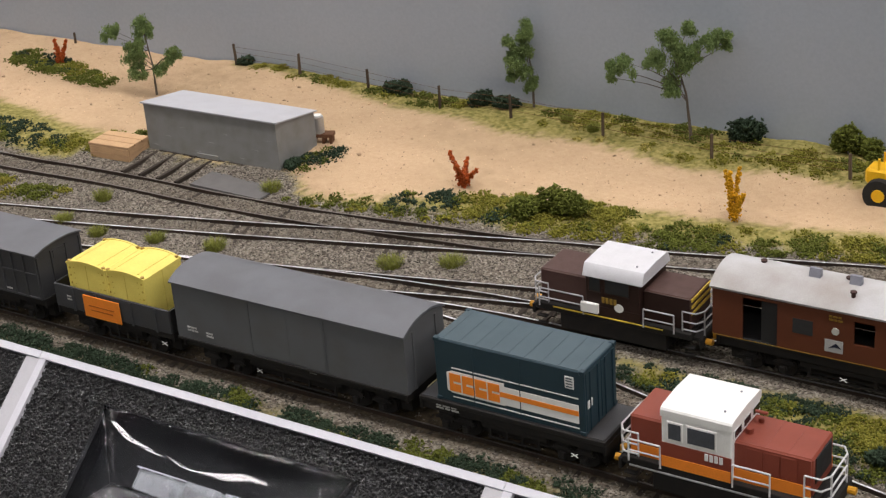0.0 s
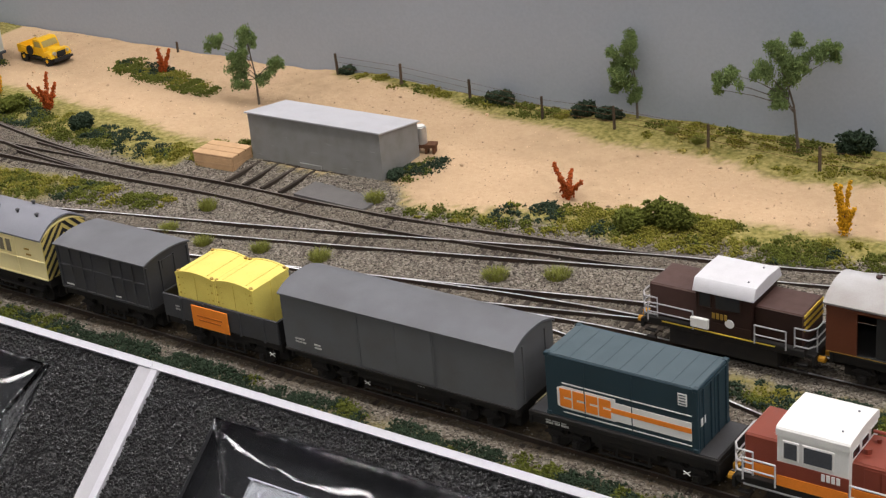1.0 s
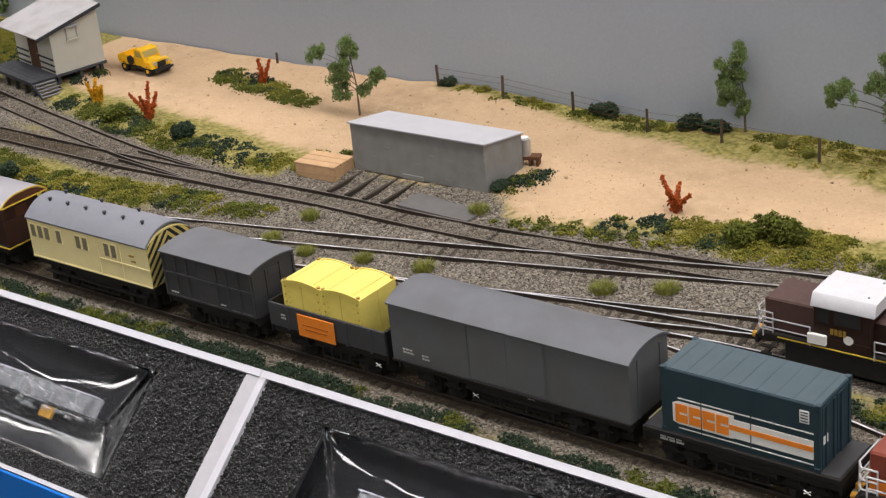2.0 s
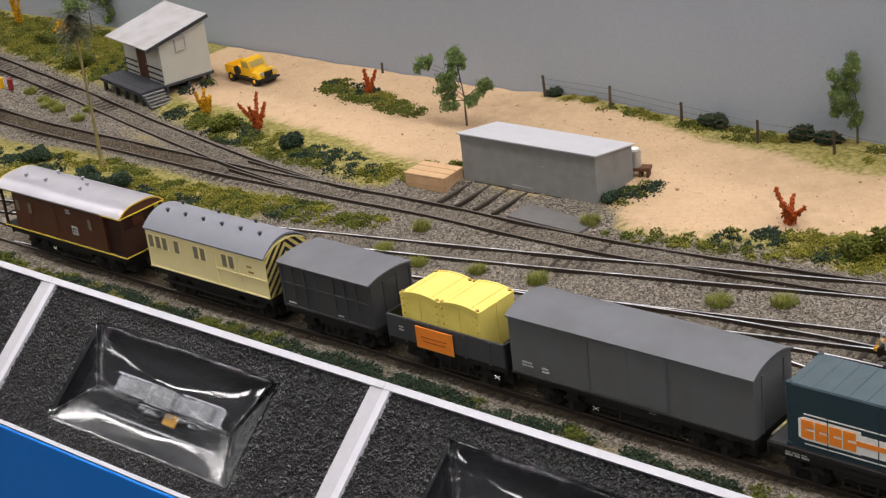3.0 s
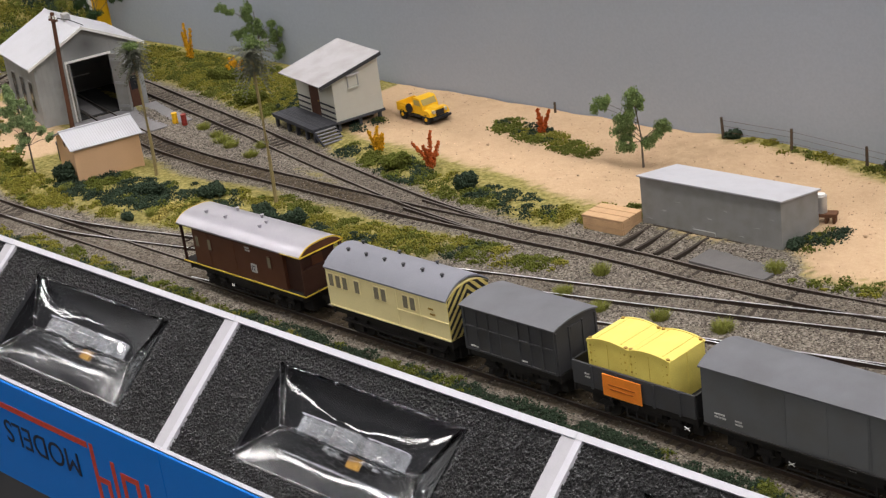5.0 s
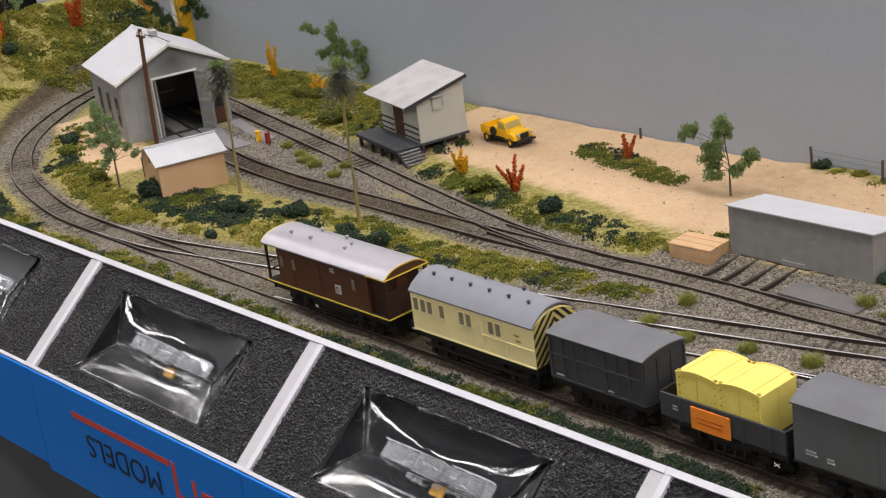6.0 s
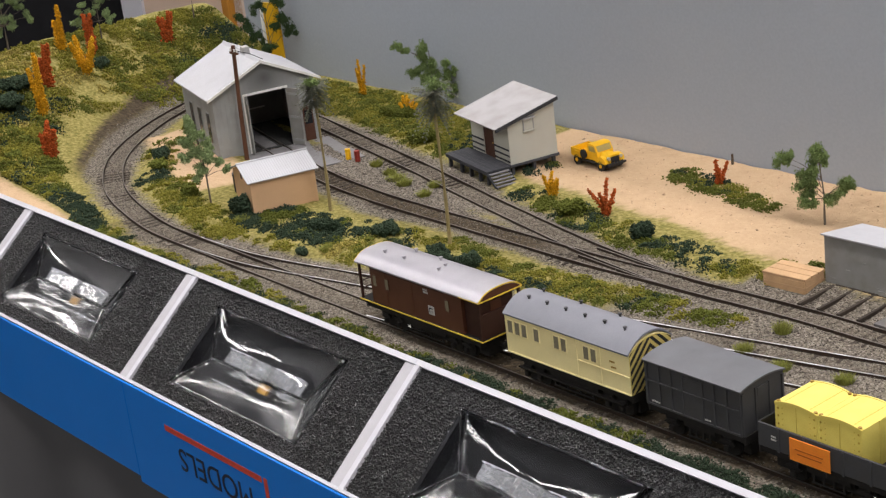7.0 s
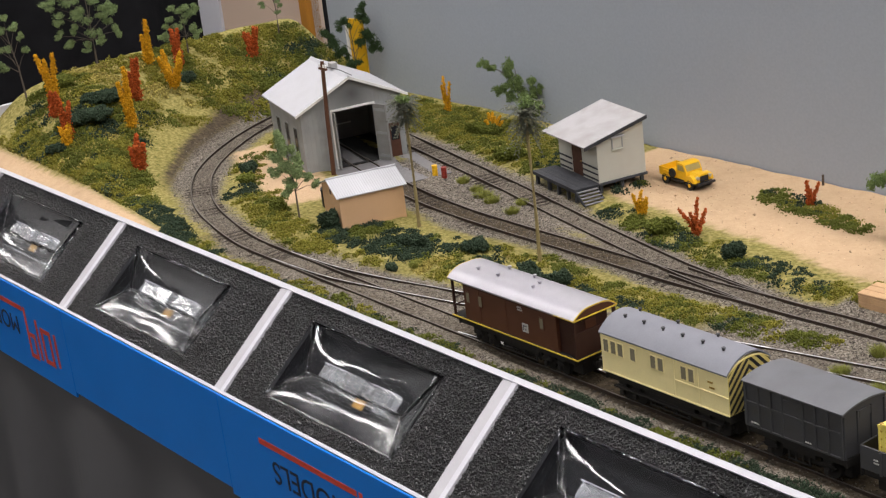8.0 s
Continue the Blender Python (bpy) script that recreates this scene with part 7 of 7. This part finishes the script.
def make_display_box(x0, x1, start, drop, print_kind, seed, bow):
    b = thing("display_box", 0, 0, 0, 0, "white-rimmed display box with black grit and a clear plastic pack", "display box", "display boxes along the front")
    r, rl, rr = 3.2, 3.6, 7.6
    # rim: four bars round the sloping top
    part("rim", slope_box(bmesh.new(), x0, x1, RUN - r, RUN, -6, 0), M["box_white"], b, "white rim")
    part("rim", slope_box(bmesh.new(), x0, x1, 0, r * 0.6, -6, 0), M["box_white"], b, "white rim")
    part("rim", slope_box(bmesh.new(), x0, x0 + rl, r * 0.6 + 0.05, RUN - r - 0.05, -6, -0.2), M["box_white"], b, "white rim")
    # Same white card, darkened: this rim's shade is put into its colour.
    part("rim", slope_box(bmesh.new(), x1 - rr, x1, r * 0.6 + 0.05, RUN - r - 0.05, -6, -0.8), M["box_side"], b, "broad white rim, darkened for shade")
    for x in (x0, x1 - 1.5):
        part("side_panel", prism(bmesh.new(), [(FRONT_Y + 4, -78), (BACK_Y - 1, -78), (BACK_Y - 1, BACK_Z - 8), (FRONT_Y + 4, FRONT_Z - 4)], x, x + 1.5), M["box_white"], b)
    part("rear_panel", boxes((x0 + 1.6, x1 - 1.6, BACK_Y - 1.6, BACK_Y - 0.4, -78, BACK_Z - 8)), M["box_white"], b)
    fascia = part("fascia", boxes((x0, x1 - 0.05, FRONT_Y - 1.6, FRONT_Y - 0.1, -72 - drop, FRONT_Z - 0.5), bevel=0.25), M["blue"], b, "blue printed front board")
    # bed with the opening for the pack
    p0, p1, q0, q1 = start, start + 127, 11.0, RUN - 14
    xa, xb = x0 + rl, x1 - rr
    for a0, a1, u0, u1 in ((xa, p0, r * 0.6, RUN - r), (p1, xb, r * 0.6, RUN - r), (p0, p1, r * 0.6, q0), (p0, p1, q1, RUN - r)):
        part("bed_strip", slope_box(bmesh.new(), a0, a1, u0, u1, -4.5, -2.6), M["grit"], b)
    n = 26000 if -1100 < x0 < 60 else 9000
    gx, gu = nrg.uniform(xa, xb, n), nrg.uniform(r * 0.6, RUN - r, n)
    ok = ~((gx > p0 - 0.3) & (gx < p1 + 0.3) & (gu > q0 - 0.3) & (gu < q1 + 0.3))
    gx, gu = gx[ok], gu[ok]
    gh = -2.6 + nrg.uniform(0, 1.1, len(gx))
    pts = np.stack([gx, FRONT_Y + gu * math.cos(SLOPE) - gh * math.sin(SLOPE), FRONT_Z + gu * math.sin(SLOPE) + gh * math.cos(SLOPE)], 1)
    v, f = crumbs(np.zeros_like(pts), nrg.uniform(0.35, 0.9, len(gx)), TET_V, TET_F, 0.3, 0.5)
    v = np.stack([v[:, 0], v[:, 1] * math.cos(SLOPE) - v[:, 2] * math.sin(SLOPE), v[:, 1] * math.sin(SLOPE) + v[:, 2] * math.cos(SLOPE)], 1) + np.repeat(pts, len(TET_V), 0)
    tagged(put("black_grit", tri_mesh("black_grit", v, f, M["grit"]), b, None, "loose black grit"), kind="stuff")
    # pit
    depth = 12.5
    pit = bmesh.new()
    slope_box(pit, p0 - 0.5, p1 + 0.5, q0 - 0.5, q1 + 0.5, -depth - 1, -depth)
    for a0, a1, u0, u1 in ((p0 - 0.8, p0, q0, q1), (p1, p1 + 0.8, q0, q1), (p0, p1, q0 - 0.8, q0), (p0, p1, q1, q1 + 0.8)):
        slope_box(pit, a0, a1, u0, u1, -depth, -4.6)
    part("pit", pit, M["pit"], b, "black-lined recess")
    # clear lid: two long panels that meet in a shallow fold, and a slanting panel at each end
    Q = q1 - q0
    top, low, uf, e = -1.4, -6.5, q0 + Q * 0.45, 16.0
    A, B, C, D = (p0 + 0.4, q0 + 0.4, top), (p1 - 0.4, q0 + 0.4, top), (p1 - 0.4, q1 - 0.4, top), (p0 + 0.4, q1 - 0.4, top)
    E, G = (p0 + e, uf, low), (p1 - e, uf, low)
    for nm, four, bulge in (("front_panel", (A, B, G, E), -2.5 * bow), ("back_panel", (E, G, C, D), -2.9 * bow), ("end_panel", (A, E, E, D), -0.2), ("end_panel", (B, G, G, C), -0.2)):
        lid = part("lid_" + nm, patch(bmesh.new(), *four, bulge, seed), M["clear_worn" if nm == "front_panel" else "clear"], b, "clear moulded plastic lid panel", smooth=True)
        lid.visible_shadow = False
        lid.modifiers.new("thickness", "SOLIDIFY").thickness = 0.0004
    for p, q in ((A, B), (B, C), (C, D), (D, A), (E, G), (A, E), (D, E), (B, G), (C, G)):
        part("lid_edge", rod(bmesh.new(), on_slope(*p), on_slope(*q), 0.2, 6), M["clear"], b)
    # clear model engine under the lid: running plate, hoods, cab, railings and wheels
    cx, cu = (p0 + p1) / 2 - 2, uf + 5
    mdl = part("clear_model", slope_box(bmesh.new(), cx - 38, cx + 36, cu - 5, cu + 5, -11.6, -10.9), M["frosted"], b, "clear moulded engine shape")
    for dx0, dx1, du0, du1, h0, h1 in ((-34, -9, -3.4, 3.4, -10.85, -6.6), (-8.6, 8, -4.6, 4.6, -10.85, -3.6), (8.4, 31, -3.4, 3.4, -10.85, -6.2), (-29, -25, -1.6, 1.6, -6.55, -5.2), (-17, -14, -1.2, 1.2, -6.55, -5.0), (13, 18, -1.8, 1.8, -6.15, -4.9), (24, 27, -1.4, 1.4, -6.15, -5.2)):
        bm = slope_box(bmesh.new(), cx + dx0, cx + dx1, cu + du0, cu + du1, h0, h1)
        bmesh.ops.bevel(bm, geom=list(bm.edges), offset=0.45, segments=2, affect="EDGES")
        part("moulded_block", bm, M["frosted"], mdl)
        if h1 - h0 > 2:
            top = [on_slope(cx + a, cu + c, h1 + 0.05) for a, c in ((dx0, du0), (dx1, du0), (dx1, du1), (dx0, du1), (dx0, du0))]
            foot = [(on_slope(cx + a, cu + du0 - 0.05, h0), on_slope(cx + a, cu + du0 - 0.05, h1)) for a in (dx0, (dx0 + dx1) / 2, dx1)]
            bm = tube(top, 0.16, 5)
            for p_, q_ in foot:
                rod(bm, p_, q_, 0.14, 5)
            part("moulded_edge", bm, M["frosted"], mdl)
    for dx in (-31, -22, 18, 28):
        for du in (-5.8, 4.6):
            part("moulded_wheel", rod(bmesh.new(), on_slope(cx + dx, cu + du, -11.0), on_slope(cx + dx, cu + du + 1.2, -11.0), 1.9, 14), M["frosted"], mdl)
    for du in (-5.2, 5.2):
        for d0, d1 in ((-37, -10), (9.5, 35)):
            part("moulded_rail", tube([on_slope(cx + d0, cu + du, -10.8), on_slope(cx + d0, cu + du, -7.6), on_slope(cx + d1, cu + du, -7.6), on_slope(cx + d1, cu + du, -10.8)], 0.22, 6), M["box_white"], mdl)
    for dx in (-5.4, 1.0):
        part("moulded_window", slope_box(bmesh.new(), cx + dx, cx + dx + 4.2, cu - 4.75, cu - 4.62, -7.6, -4.6), M["box_white"], mdl)
    for k in range(10):
        ex, eu = cx + rng.uniform(-36, 32), cu - rng.uniform(6.4, 8.6)
        part("moulded_detail", slope_box(bmesh.new(), ex, ex + rng.uniform(1.5, 6), eu, eu + rng.uniform(0.5, 1.4), -11.9, rng.uniform(-11.2, -9.6)), M["frosted"], mdl)
    for k in range(14):
        ex, eu, eh = cx + rng.uniform(-33, 28), cu + rng.uniform(-3.6, 3.0), rng.uniform(-6.4, -4.4)
        bm = slope_box(bmesh.new(), ex, ex + rng.uniform(1.0, 4.5), eu, eu + rng.uniform(0.6, 2.4), -6.9, eh)
        bmesh.ops.bevel(bm, geom=list(bm.edges), offset=0.18, segments=2, affect="EDGES")
        part("moulded_detail", bm, M["frosted"], mdl)
    part("orange_card", slope_box(bmesh.new(), cx + 2, cx + 10, cu - 10.6, cu - 6.0, -11.9, -10.4), M["card"], b, "small orange card")
    part("clear_rib", slope_box(bmesh.new(), cx - 40, cx + 40, cu - 15.4, cu - 14.4, -12.3, -11.2), M["frosted"], b)
    # printing, upside down on the board
    y = FRONT_Y - 1.75
    if print_kind:
        bm = bmesh.new()
        xm = x0 + 42.1
        box(bm, xm + 2, xm + 102, y - 0.05, y + 0.12, -27, -23.2)
        part("print_line", bm, M["print_red"], fascia, "red printed line")
        bm = bmesh.new()
        for i, (a0, a1, c0, c1) in enumerate(((104, 107.5, -60, -20.4), (107.5, 118, -60, -56.4), (114.5, 118, -56.4, -43), (107.5, 118, -43, -39.4), (122, 125.5, -58, -26), (130, 133.5, -58, -30), (133.5, 143, -58, -54.4), (133.5, 143, -33.6, -30), (143, 146.5, -58, -30), (152, 155.5, -56, -30))):
            box(bm, xm + a0, xm + a1, y - 0.05, y + 0.12, c0 - 2.8, c1 - 2.8)
        part("print_emblem", bm, M["print_red"], fascia, "red printed emblem shapes")
        text = bpy.data.curves.new("words", "FONT")
        text.body, text.size, text.extrude, text.align_x = "MODELS", 0.0205, 0.0001, "CENTER"
        ob = new("words", text)
        ob.data.materials.append(M["print_navy"])
        ob.matrix_world = pose((xm + 52) * MM, (y - 0.1) * MM, -0.0345, 90, 180, 0)
        dg = bpy.context.evaluated_depsgraph_get()
        me = bpy.data.meshes.new_from_object(ob.evaluated_get(dg))
        me.transform(ob.matrix_world)
        bpy.data.objects.remove(ob)
        put("printed_word", me, fascia, None, "dark upside-down printed words")


EDGES = [-1240, -1022, -806, -589, -376, -148, 78, 296]
for i, (a, c) in enumerate(zip(EDGES, EDGES[1:])):
    make_display_box(a + 2.4, c + 2.1, a + (42, 40, 36, 40, 47, 44, 44)[i], (0, 4)[i % 2], i in (1, 3, 5), 1.3 * i, (0.8, 1.1, 0.9, 1.2, 1.0, -0.7, 1.0)[i])

# table cloth below the boards
cloth = bmesh.new()
prev = None
for i in range(160):
    x = -1300 + i * 12
    w = 5 * math.sin(i * 0.55) + 3 * math.sin(i * 0.23 + 1)
    cur = [cloth.verts.new((x, FRONT_Y + 2 + w * 0.1 - 0.0, -66)), cloth.verts.new((x, FRONT_Y - 4 + w, -160)), cloth.verts.new((x, FRONT_Y - 22 + w * 3, -420)), cloth.verts.new((x, FRONT_Y - 40 + w * 5, -995))]
    if prev:
        for k in range(3):
            cloth.faces.new((prev[k], cur[k], cur[k + 1], prev[k + 1]))
    prev = cur
tagged(part("table_cloth", cloth, M["cloth"], None, smooth=True), "dark grey cloth hanging below the display boxes", "table cloth", kind="structure")
